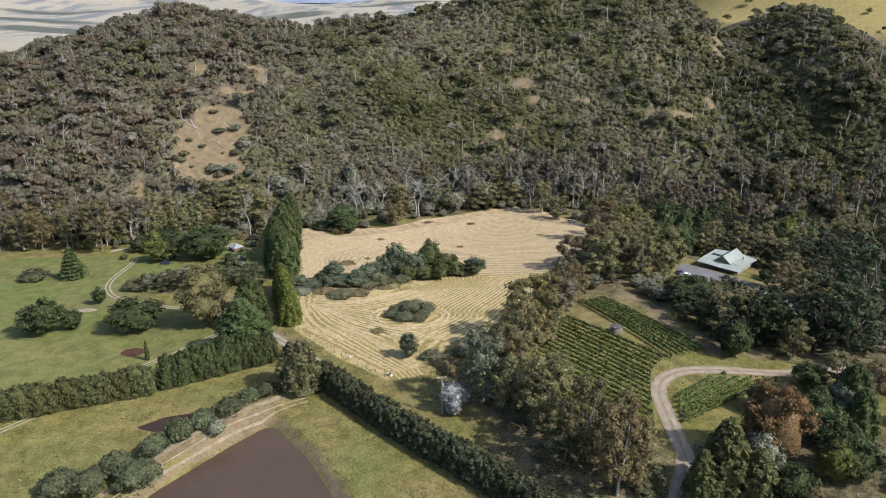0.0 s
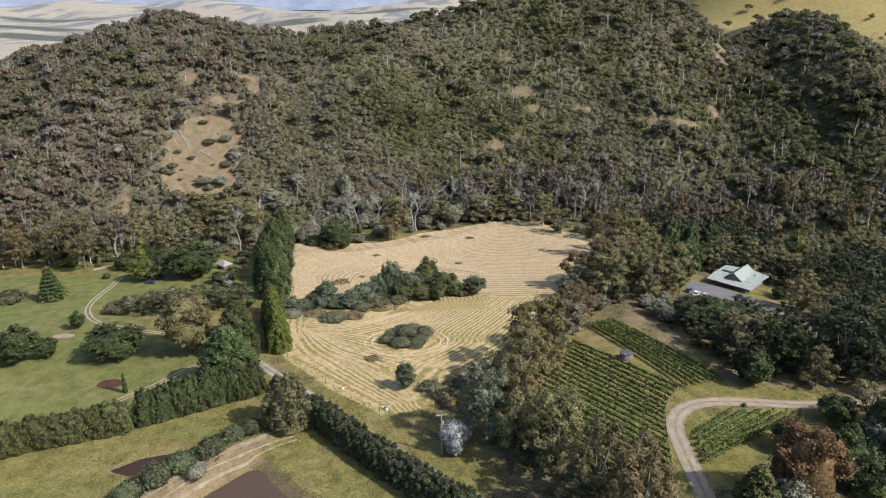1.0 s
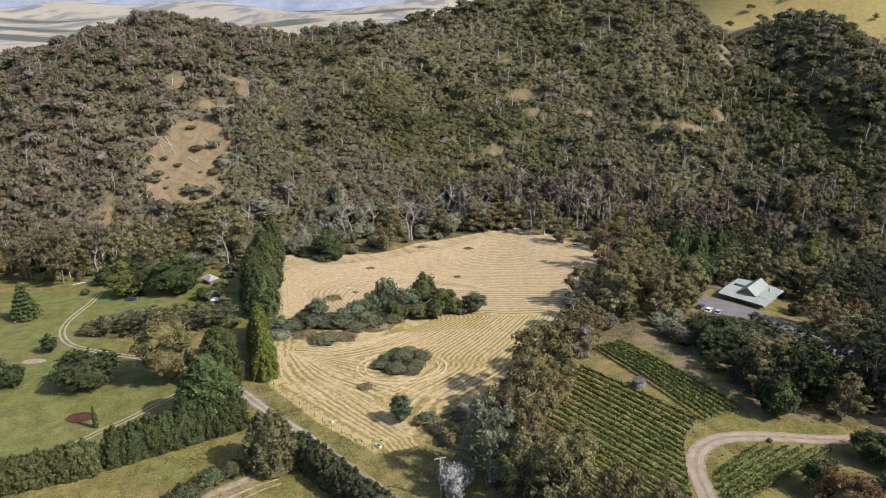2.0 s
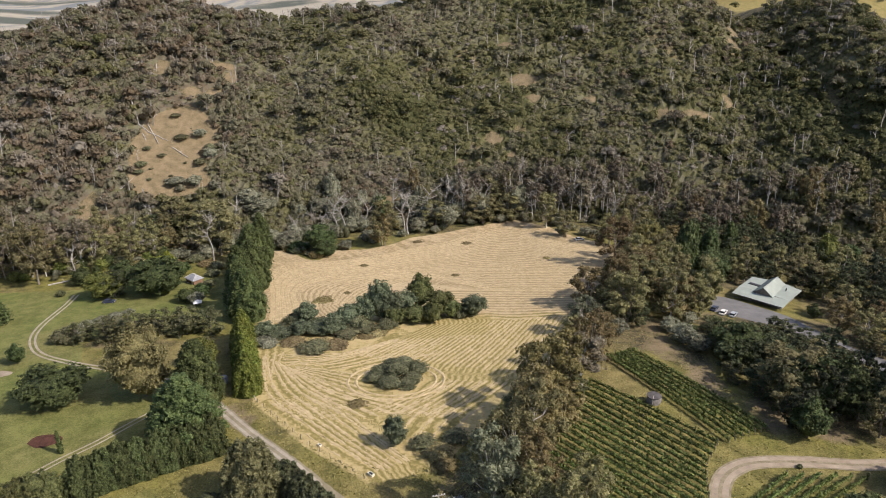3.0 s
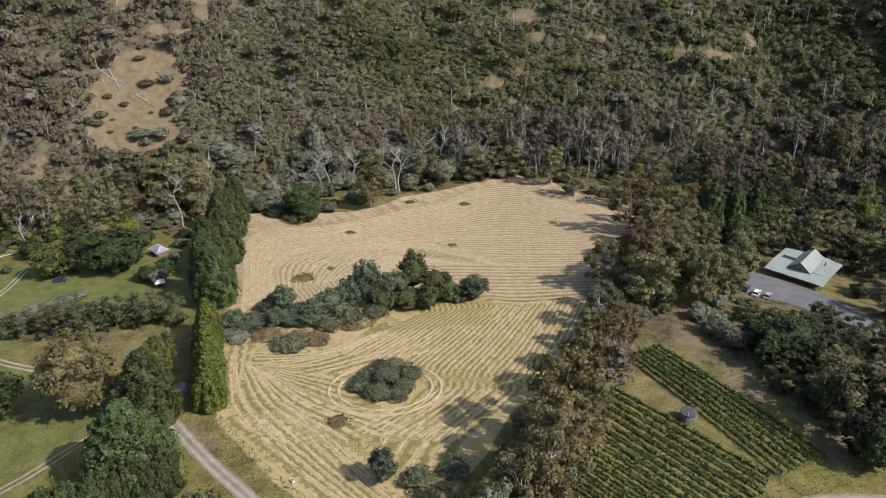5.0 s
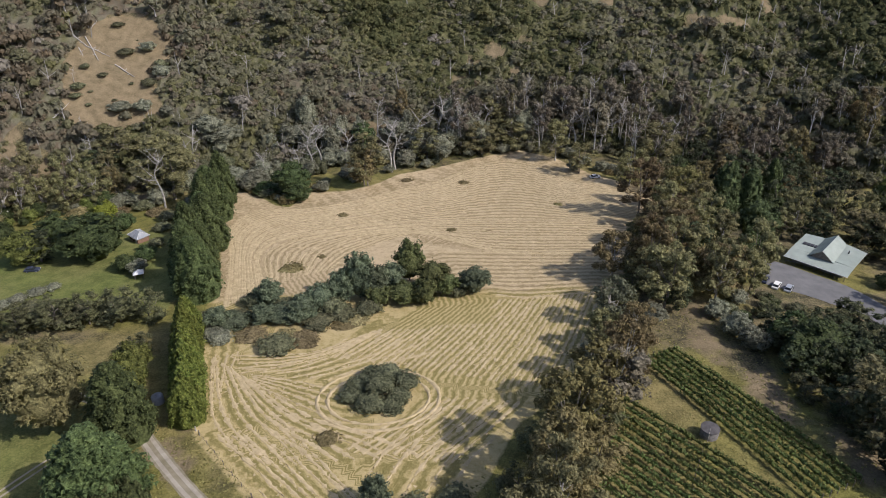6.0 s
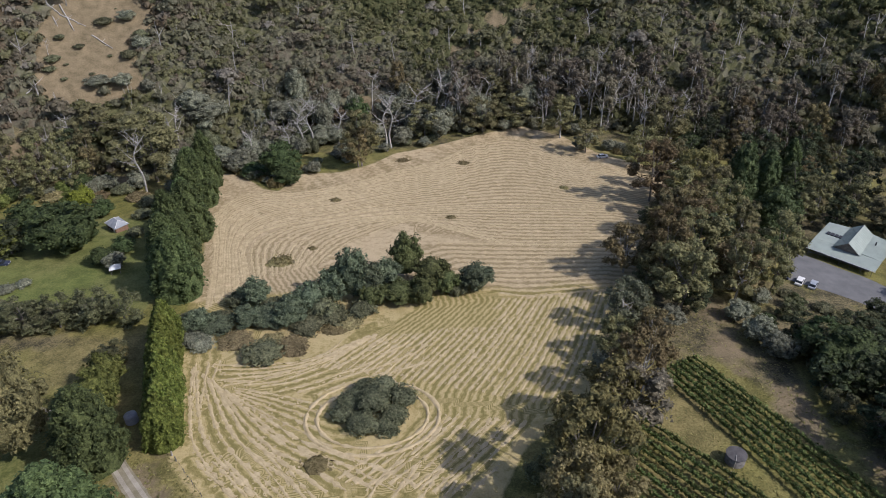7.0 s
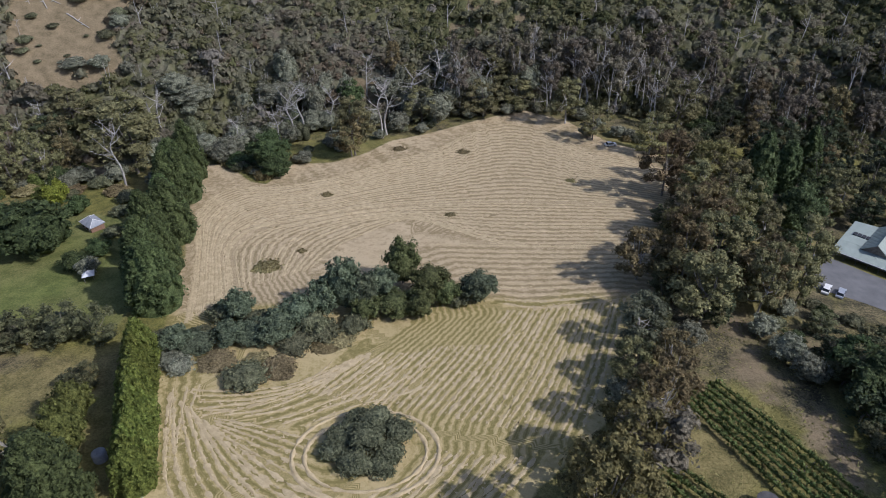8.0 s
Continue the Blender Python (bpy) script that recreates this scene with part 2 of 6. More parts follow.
def woods_material():
    """Leaves of the hillside: each tree has a tint of its own, from olive to grey, brown and dark green."""
    m, nt, b = material("hillside_leaves", 0.7)
    geo = nt.nodes.new("ShaderNodeNewGeometry")
    tint = attr_of(nt, "tint")
    lo = ramp_of(nt, tint, (0.0, (0.062, 0.071, 0.031)), (0.22, (0.112, 0.112, 0.050)), (0.45, (0.134, 0.131, 0.083)), (0.66, (0.132, 0.114, 0.079)), (0.84, (0.140, 0.107, 0.067)), (1.0, (0.25, 0.24, 0.205)))
    hi = ramp_of(nt, tint, (0.0, (0.128, 0.136, 0.060)), (0.22, (0.210, 0.203, 0.094)), (0.45, (0.250, 0.243, 0.160)), (0.66, (0.230, 0.199, 0.143)), (0.84, (0.232, 0.181, 0.115)), (1.0, (0.38, 0.37, 0.325)))
    b.inputs["Specular IOR Level"].default_value = 0.12
    f = foliage_grain(nt, b, 0.75, 0.3)
    f = math_of(nt, "ADD", math_of(nt, "MULTIPLY", geo.outputs["Random Per Island"], 0.35), math_of(nt, "MULTIPLY", f, 0.7), True)
    # grain from lo to hi: shade of the gaps goes into the colour
    col = mix_of(nt, f, lo, hi)
    nt.links.new(col, b.inputs["Base Color"])
    see_through(nt, b, col, 0.35)
    return m


GROUND = ground_material()
WOODS = woods_material()
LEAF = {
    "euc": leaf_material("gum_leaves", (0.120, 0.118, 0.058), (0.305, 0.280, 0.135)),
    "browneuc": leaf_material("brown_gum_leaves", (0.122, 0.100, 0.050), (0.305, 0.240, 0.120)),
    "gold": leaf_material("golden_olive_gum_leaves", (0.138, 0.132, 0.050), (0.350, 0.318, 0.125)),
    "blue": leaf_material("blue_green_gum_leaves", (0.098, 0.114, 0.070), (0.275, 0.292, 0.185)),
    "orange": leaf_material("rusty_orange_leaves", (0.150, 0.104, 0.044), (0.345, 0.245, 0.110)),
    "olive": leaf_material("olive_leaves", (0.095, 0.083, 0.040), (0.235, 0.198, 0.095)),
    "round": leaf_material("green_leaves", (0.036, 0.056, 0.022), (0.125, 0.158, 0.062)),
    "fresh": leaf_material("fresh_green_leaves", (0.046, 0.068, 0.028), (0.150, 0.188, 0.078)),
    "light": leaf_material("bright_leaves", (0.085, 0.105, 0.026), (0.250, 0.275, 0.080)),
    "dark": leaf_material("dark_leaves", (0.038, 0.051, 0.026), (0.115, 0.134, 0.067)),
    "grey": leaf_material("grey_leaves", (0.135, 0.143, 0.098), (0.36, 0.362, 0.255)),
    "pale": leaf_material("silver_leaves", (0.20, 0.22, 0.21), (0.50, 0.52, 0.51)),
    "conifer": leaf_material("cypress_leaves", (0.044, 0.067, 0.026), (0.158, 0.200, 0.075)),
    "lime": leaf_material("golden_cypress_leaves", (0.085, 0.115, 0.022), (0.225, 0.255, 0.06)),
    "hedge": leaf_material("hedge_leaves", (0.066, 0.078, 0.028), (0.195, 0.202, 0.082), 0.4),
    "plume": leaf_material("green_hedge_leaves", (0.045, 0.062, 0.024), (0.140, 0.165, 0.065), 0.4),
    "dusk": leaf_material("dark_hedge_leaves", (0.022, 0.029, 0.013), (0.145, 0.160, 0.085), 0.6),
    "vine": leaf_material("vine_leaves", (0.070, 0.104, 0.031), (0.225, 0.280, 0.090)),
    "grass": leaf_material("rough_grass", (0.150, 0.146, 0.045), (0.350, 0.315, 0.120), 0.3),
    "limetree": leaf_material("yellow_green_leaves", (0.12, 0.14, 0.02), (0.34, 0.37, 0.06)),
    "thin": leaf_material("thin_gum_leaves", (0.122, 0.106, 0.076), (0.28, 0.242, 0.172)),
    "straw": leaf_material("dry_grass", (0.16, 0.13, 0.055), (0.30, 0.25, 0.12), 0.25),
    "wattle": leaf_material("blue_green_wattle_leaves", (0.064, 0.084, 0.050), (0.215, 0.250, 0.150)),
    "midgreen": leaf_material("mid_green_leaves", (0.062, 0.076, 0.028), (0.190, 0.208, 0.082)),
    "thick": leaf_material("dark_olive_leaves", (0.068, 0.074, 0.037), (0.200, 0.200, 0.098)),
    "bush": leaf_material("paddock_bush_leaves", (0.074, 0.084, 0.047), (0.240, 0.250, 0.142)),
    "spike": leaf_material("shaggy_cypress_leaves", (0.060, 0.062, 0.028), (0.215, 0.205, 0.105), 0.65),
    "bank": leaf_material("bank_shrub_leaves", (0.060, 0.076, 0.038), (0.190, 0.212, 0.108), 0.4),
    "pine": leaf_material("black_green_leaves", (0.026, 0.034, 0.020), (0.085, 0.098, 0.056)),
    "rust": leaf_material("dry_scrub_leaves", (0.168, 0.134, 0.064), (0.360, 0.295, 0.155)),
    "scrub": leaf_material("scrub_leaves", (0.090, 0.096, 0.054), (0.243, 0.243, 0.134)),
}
BARK = plain("grey_bark", (0.10, 0.085, 0.07), (0.30, 0.27, 0.23), 1.5)
HILL_BARK = plain("hill_bark", (0.22, 0.205, 0.185), (0.50, 0.48, 0.45), 1.2)
PALE_BARK = plain("pale_bark", (0.24, 0.22, 0.195), (0.53, 0.51, 0.475), 1.2)
WHITE_BARK = plain("white_gum_bark", (0.33, 0.31, 0.285), (0.66, 0.64, 0.60), 1.2)
STRAW = plain("raked_straw", (0.365, 0.288, 0.157), (0.60, 0.48, 0.29), 0.7, 0.9, 0, 0.08, 3.5)
GRAVEL = plain("pink_gravel", (0.25, 0.20, 0.145), (0.43, 0.36, 0.275), 0.4, 0.95, 0, 0.03, 7.0)
PALE_GRAVEL = plain("pale_gravel", (0.26, 0.23, 0.18), (0.46, 0.415, 0.34), 0.5, 0.95, 0, 0.03, 7.0)
WORN = plain("worn_gravel", (0.17, 0.15, 0.09), (0.34, 0.30, 0.22), 0.5, 0.95)
TRACK_GRAVEL = plain("track_gravel", (0.25, 0.22, 0.15), (0.46, 0.41, 0.32), 0.4, 0.95)
WORN_EARTH = plain("worn_bank_earth", (0.17, 0.14, 0.085), (0.36, 0.31, 0.215), 0.6, 0.95, 0, 0.04, 5.0)
ASPHALT = plain("grey_asphalt", (0.125, 0.125, 0.125), (0.20, 0.198, 0.195), 0.3, 0.9)
CONCRETE = plain("old_concrete", (0.20, 0.19, 0.17), (0.42, 0.40, 0.36), 1.2, 0.9)
TIMBER = plain("weathered_timber", (0.12, 0.10, 0.08), (0.30, 0.27, 0.23), 2.0)
MULCH = plain("red_mulch", (0.05, 0.022, 0.016), (0.12, 0.055, 0.038), 1.0, 0.95, 0, 0.05)
WHITE = plain("white_paint", (0.68, 0.68, 0.66), (0.84, 0.84, 0.82), 1.0, 0.5)
BRICK = plain("orange_brick", (0.19, 0.11, 0.075), (0.33, 0.21, 0.145), 3.0)
ROOF_GREEN = plain("pale_green_roof_steel", (0.29, 0.33, 0.29), (0.38, 0.43, 0.38), 0.4, 0.5, 0.0)
ROOF_GREY = plain("grey_blue_roof_steel", (0.22, 0.235, 0.26), (0.40, 0.42, 0.45), 0.9, 0.6)
DARK_STEEL = plain("dark_steel", (0.03, 0.03, 0.035), (0.07, 0.07, 0.075), 2.0, 0.5)
RUBBER = plain("rubber", (0.015, 0.015, 0.015), (0.03, 0.03, 0.03), 4.0, 0.8)
GLASS = plain("window_glass", (0.02, 0.025, 0.03), (0.03, 0.035, 0.04), 2.0, 0.08)
SIGN_YELLOW = plain("cream_plastic", (0.70, 0.66, 0.52), (0.82, 0.80, 0.70), 2.0, 0.6)


def water_material(name, colour):
    m, nt, b = material(name, 0.12)
    nt.links.new(ramp_of(nt, noise_of(nt, 0.08), (0.3, colour), (0.7, tuple(c * 1.25 for c in colour))), b.inputs["Base Color"])
    bump_to(nt, b, noise_of(nt, 1.6), 0.02, 0.4)
    return m


WATER = water_material("muddy_water", (0.080, 0.056, 0.040))
RED_WATER = water_material("red_brown_water", (0.046, 0.026, 0.016))


# ---- mesh tools ----
def mesh(name, verts, faces, mats, face_mat=None, smooth_faces=False, **point_values):
    """A mesh from arrays: faces is a list of index arrays, each of one face size."""
    me = bpy.data.meshes.new(name)
    verts = np.asarray(verts, np.float32).reshape(-1, 3)
    faces = [np.asarray(f, np.int32) for f in faces if len(f)]
    loops = np.concatenate([f.ravel() for f in faces])
    sizes = np.concatenate([np.full(len(f), f.shape[1], np.int32) for f in faces])
    me.vertices.add(len(verts))
    me.vertices.foreach_set("co", verts.ravel())
    me.loops.add(len(loops))
    me.loops.foreach_set("vertex_index", loops)
    me.polygons.add(len(sizes))
    me.polygons.foreach_set("loop_start", np.concatenate([[0], np.cumsum(sizes)[:-1]]).astype(np.int32))
    for m in mats:
        me.materials.append(m)
    if face_mat is not None:
        me.polygons.foreach_set("material_index", np.asarray(face_mat, np.int32))
    me.polygons.foreach_set("use_smooth", np.full(len(sizes), smooth_faces))
    for key, v in point_values.items():
        a = me.attributes.new(key, "FLOAT", "POINT")
        a.data.foreach_set("value", np.asarray(v, np.float32))
    me.update(calc_edges=True)
    return me


def part(name, data, parent, label=""):
    ob = new(name, data)
    ob.parent = parent
    return tagged(ob, label)


def join(pieces):
    """One pair of arrays out of several (verts, faces) of one face size."""
    v, f, n = [], [], 0
    for a, b in pieces:
        v.append(np.asarray(a, float))
        f.append(np.asarray(b, int) + n)
        n += len(a)
    return np.vstack(v), np.vstack(f)


def box(x0, y0, z0, x1, y1, z1):
    v = [(x, y, z) for z in (z0, z1) for x, y in ((x0, y0), (x1, y0), (x1, y1), (x0, y1))]
    return np.array(v, float), np.array([(3, 2, 1, 0), (4, 5, 6, 7), (0, 1, 5, 4), (1, 2, 6, 5), (2, 3, 7, 6), (3, 0, 4, 7)])


def tube(points, radii, sides=5):
    p, r = np.array(points, float), np.broadcast_to(radii, (len(points),))
    along = np.gradient(p, axis=0)
    along /= np.linalg.norm(along, axis=1, keepdims=True) + 1e-9
    side = np.cross(along, (0.31, 0.17, 0.94) if abs(along[0][2]) < 0.9 else (1, 0.2, 0.1))
    side /= np.linalg.norm(side, axis=1, keepdims=True) + 1e-9
    up = np.cross(along, side)
    a = np.arange(sides) * 2 * np.pi / sides
    v = p[:, None] + r[:, None, None] * (np.cos(a)[None, :, None] * side[:, None] + np.sin(a)[None, :, None] * up[:, None])
    i, j = np.meshgrid(np.arange(len(p) - 1), np.arange(sides), indexing="ij")
    k = (j + 1) % sides
    f = np.stack([i * sides + j, i * sides + k, (i + 1) * sides + k, (i + 1) * sides + j], -1).reshape(-1, 4)
    return v.reshape(-1, 3), f


def ball(level):
    bm = bmesh.new()
    bmesh.ops.create_icosphere(bm, subdivisions=level, radius=1)
    bm.verts.index_update()
    out = np.array([v.co for v in bm.verts]), np.array([[v.index for v in f.verts] for f in bm.faces])
    bm.free()
    return out


BALL1, BALL2 = ball(1), ball(2)
OCTA = np.array([(1, 0, 0), (0, 1, 0), (-1, 0, 0), (0, -1, 0), (0, 0, 1), (0, 0, -1)], float), np.array([(0, 1, 4), (1, 2, 4), (2, 3, 4), (3, 0, 4), (1, 0, 5), (2, 1, 5), (3, 2, 5), (0, 3, 5)])


def leaves(rng, centre, radii, n, size, out=(0.7, 1.18), lift=0.3):
    """Sprays of foliage round a clump, each a small three-cornered plate facing outwards."""
    u = rng.normal(size=(n, 3))
    u[:, 2] = np.where(u[:, 2] < -0.3, -u[:, 2] * 0.7, u[:, 2])
    u /= np.linalg.norm(u, axis=1, keepdims=True)
    at = centre + u * radii * rng.uniform(*out, (n, 1))
    nor = u + rng.normal(size=(n, 3)) * 0.5 + (0, 0, lift)
    nor /= np.linalg.norm(nor, axis=1, keepdims=True)
    s = np.cross(nor, rng.normal(size=(n, 3)))
    s /= np.linalg.norm(s, axis=1, keepdims=True)
    t = np.cross(nor, s)
    a = size * rng.uniform(0.6, 1.35, (n, 1))
    b = a * rng.uniform(0.6, 1.1, (n, 1))
    v = np.stack([at - s * a * 0.85 - t * b * 0.5, at + s * a * 0.85 - t * b * 0.5 * rng.uniform(0.4, 1.3, (n, 1)), at + t * b + s * a * rng.normal(size=(n, 1)) * 0.35], 1)
    return v.reshape(-1, 3), np.arange(3 * n).reshape(-1, 3)


def clump(rng, centre, radii, n, size, core=BALL1, fill=0.66, out=(0.7, 1.18)):
    v, f = core
    lump = v * (1 + rng.normal(size=(len(v), 1)) * 0.16) * np.array(radii) * rng.uniform(0.85, 1.15, 3) * fill + centre
    return (lump, f), leaves(rng, np.array(centre), np.array(radii), n, size, out)


def crown_mesh(name, clumps, mat):
    tv, tf = join([c[0] for c in clumps])
    qv, qf = join([c[1] for c in clumps])
    me = mesh(name, np.vstack([tv, qv]), [tf, qf + len(tv)], [mat])
    me.polygons.foreach_set("use_smooth", np.arange(len(tf) + len(qf)) < len(tf))
    return me


# ---- kinds of plants ----
def trunk_of(rng, height, girth, ends, bark, lean=0.5, fork=0.45):
    top = np.array([rng.normal() * lean, rng.normal() * lean, height * 0.8])
    mid = top * 0.5 + (rng.normal() * lean * 0.5, rng.normal() * lean * 0.5, 0)
    line = spline([(0, 0, -0.5), (0.05, 0, height * 0.1), mid, top], height / 7)
    pieces = [tube(line, np.linspace(girth, girth * 0.25, len(line)), 5)]
    for e in ends:
        k = rng.uniform(fork * 0.6, min(0.95, fork * 1.5))
        start = np.array([np.interp(k, np.linspace(0, 1, len(line)), line[:, j]) for j in range(3)])
        bend = (start + e) / 2 + (rng.normal() * 0.3, rng.normal() * 0.3, -0.06 * height)
        arm = spline([start, bend, e], height / 8)
        pieces.append(tube(arm, np.linspace(girth * 0.42, girth * 0.1, len(arm)), 3))
    v, f = join(pieces)
    return mesh("trunk", v, [f], [bark], smooth_faces=True)


def stems(rng, h, wide):
    pieces = []
    for k in range(5):
        a = k * 1.26 + rng.normal() * 0.2
        e = np.array((math.cos(a) * wide * 0.55, math.sin(a) * wide * 0.55, h * 0.6))
        pieces.append(tube([(0, 0, -0.2), e * 0.5 + (0, 0, 0.1 * h), e], [0.09, 0.06, 0.03], 4))
    v, f = join(pieces)
    return mesh("stem", v, [f], [BARK])


def tree_thing(name, trunk, crown, label, category="tree", kind=""):
    ob = new(name)
    if trunk:
        part(trunk.name.split(".")[0], trunk, ob)
    part("crown", crown, ob)
    return tagged(ob, label, category, kind=kind)


def gum(seed, leaf, label, bark=BARK, n=28, size=0.35, spread=1.0, low=0.24, cards=58):
    """A gum tree of height 1 to be scaled: built 16 m tall, open crown of separate clumps."""
    rng = np.random.default_rng(seed)
    h, ends, clumps = 16.0, [], []
    for i in range(n):
        t = (i + 0.5) / n
        z = h * (low + (0.97 - low) * t ** 0.85)
        reach = spread * 5.2 * math.sin(math.pi * min(1, 0.24 + 0.60 * t)) * rng.uniform(0.45, 1.0)
        a = i * 2.4 + rng.normal() * 0.5
        c = np.array([math.cos(a) * reach, math.sin(a) * reach, z - 1.2])
        r = np.array([1, 1, 0.8]) * rng.uniform(1.0, 1.9) * (1.1 - 0.3 * t)
        clumps.append(clump(rng, c, r, cards, size))
        ends.append(c)
    return tree_thing("gum_tree", trunk_of(rng, h, 0.30, ends[1::3], bark, 0.8), crown_mesh("crown", clumps, leaf), label)


def broadleaf(seed, leaf, label, n=30, size=0.36, low=0.02, cards=44, h=10.0, name="round_tree"):
    rng = np.random.default_rng(seed)
    clumps, ends = [], []
    for i in range(n):
        u = rng.normal(size=3)
        u /= np.linalg.norm(u)
        u[2] = abs(u[2]) if i % 3 else -abs(u[2]) * 0.75
        c = np.array([u[0] * 3.7, u[1] * 3.7, h * (0.46 + low / 2) + u[2] * h * 0.40]) * (1 + rng.normal() * 0.05)
        c[2] = max(c[2], h * (low + 0.09))
        clumps.append(clump(rng, c, np.array([1, 1, 0.9]) * rng.uniform(0.85, 1.5), cards, size))
        ends.append(c)
    body = BALL2[0] * (3.2, 3.2, h * 0.40) * (1 + rng.normal(size=(len(BALL2[0]), 1)) * 0.06) + (0, 0, h * (0.46 + low / 2))
    clumps.append(((body, BALL2[1]), leaves(rng, np.array((0, 0, h * 0.55)), np.array((3.8, 3.8, h * 0.4)), 130, size)))
    return tree_thing(name, trunk_of(rng, h * 0.7, 0.25, ends[:5], BARK, 0.2), crown_mesh("crown", clumps, leaf), label)


def cone_tree(seed, leaf, label, n=64, size=0.36, h=14.0, wide=4.2, cards=46, name="cypress_tree", blunt=0.75, trunk=True):
    """A dense cone of upswept plumes."""
    rng = np.random.default_rng(seed)
    clumps = []
    for i in range(n):
        t = (i + 0.5) / n
        z = h * (0.05 + 0.9 * t)
        reach = wide * (1 - t ** 1.6) ** blunt * (0.85 if t > 0.1 else 0.75)
        a = i * 2.39996 + rng.normal() * 0.2
        r = np.array([0.8, 0.8, 1.7]) * rng.uniform(0.7, 1.2) * (1.15 - 0.45 * t) * wide / 4.2
        clumps.append(clump(rng, np.array([math.cos(a) * reach, math.sin(a) * reach, z]), r, cards, size))
    ring = np.array([(math.cos(a), math.sin(a)) for a in np.arange(10) * math.pi / 5])
    zs = np.linspace(0, 1, 8)
    v = np.array([(x * wide * 0.8 * (1 - t ** 1.6) ** blunt + 0.01 * x, y * wide * 0.8 * (1 - t ** 1.6) ** blunt + 0.01 * y, h * (0.02 + 0.95 * t)) for t in zs for x, y in ring])
    f = [(i * 10 + j, i * 10 + (j + 1) % 10, (i + 1) * 10 + (j + 1) % 10) for i in range(7) for j in range(10)] + [(i * 10 + j, (i + 1) * 10 + (j + 1) % 10, (i + 1) * 10 + j) for i in range(7) for j in range(10)]
    clumps.append(((v, np.array(f)), leaves(rng, np.array((0, 0, h * 0.4)), np.array((wide * 0.8, wide * 0.8, h * 0.35)), 60, size)))
    stem = mesh("trunk", *(lambda p: (p[0], [p[1]]))(tube([(0, 0, -0.5), (0, 0, h * 0.5), (0, 0, h * 0.9)], [0.35, 0.2, 0.05], 6)), [BARK]) if trunk else None
    return tree_thing(name, stem, crown_mesh("crown", clumps, leaf), label)


def fir(seed, leaf, label):
    rng = np.random.default_rng(seed)
    clumps = []
    for tier in range(9):
        t = tier / 9
        reach = 3.6 * (1 - t) + 0.3
        for k in range(9 if tier < 6 else 5):
            a = k * 6.283 / (9 if tier < 6 else 5) + tier * 0.4
            clumps.append(clump(rng, np.array([math.cos(a) * reach * 0.6, math.sin(a) * reach * 0.6, 1.2 + 11 * t]), np.array([reach * 0.5, reach * 0.5, 0.55]), 34, 0.45))
    stem = tube([(0, 0, -0.5), (0, 0, 6), (0, 0, 12.6)], [0.3, 0.18, 0.04], 6)
    return tree_thing("fir_tree", mesh("trunk", stem[0], [stem[1]], [BARK]), crown_mesh("crown", clumps, leaf), label)


def shrub(seed, leaf, label, n=16, h=4.0, wide=2.3, size=0.28, cards=40, name="shrub"):
    rng = np.random.default_rng(seed)
    clumps = []
    for i in range(n):
        a, d = i * 2.4, math.sqrt((i + 0.3) / n)
        z = h * (0.62 - 0.3 * d) * rng.uniform(0.85, 1.2)
        c = np.array([math.cos(a) * wide * d * 0.8, math.sin(a) * wide * d * 0.8, z])
        clumps.append(clump(rng, c, np.array([0.95, 0.95, 1.0]) * rng.uniform(0.5, 0.95) * h / 4, cards, size))
    skirt = BALL2[0] * (wide * 0.78, wide * 0.78, h * 0.38) * (1 + rng.normal(size=(len(BALL2[0]), 1)) * 0.08) + (0, 0, h * 0.36)
    clumps.append(((skirt, BALL2[1]), leaves(rng, np.array((0, 0, h * 0.3)), np.array((wide, wide, h * 0.36)), 110, size)))
    return tree_thing(name, stems(rng, h, wide), crown_mesh("crown", clumps, leaf), label, "shrub")


def paddock_bush(seed, leaf):
    """Several leafy domes grown together."""
    rng = np.random.default_rng(seed)
    clumps = []
    for k in range(9):
        a, d = k * 2.4, (0.0 if k == 0 else 1.9 + 0.5 * (k % 2))
        r = rng.uniform(1.05, 1.5)
        c = np.array([math.cos(a) * d, math.sin(a) * d, r * 0.9 + (1.5 if k == 0 else 0.3 * rng.random())])
        clumps.append(clump(rng, c, np.array((r, r, r * 1.1)), 420, 0.13, BALL2, 0.88, (0.86, 1.08)))
    return tree_thing("bush", stems(rng, 3.0, 2.4), crown_mesh("crown", clumps, leaf), "wide grey-green bush of several leafy domes", "shrub")


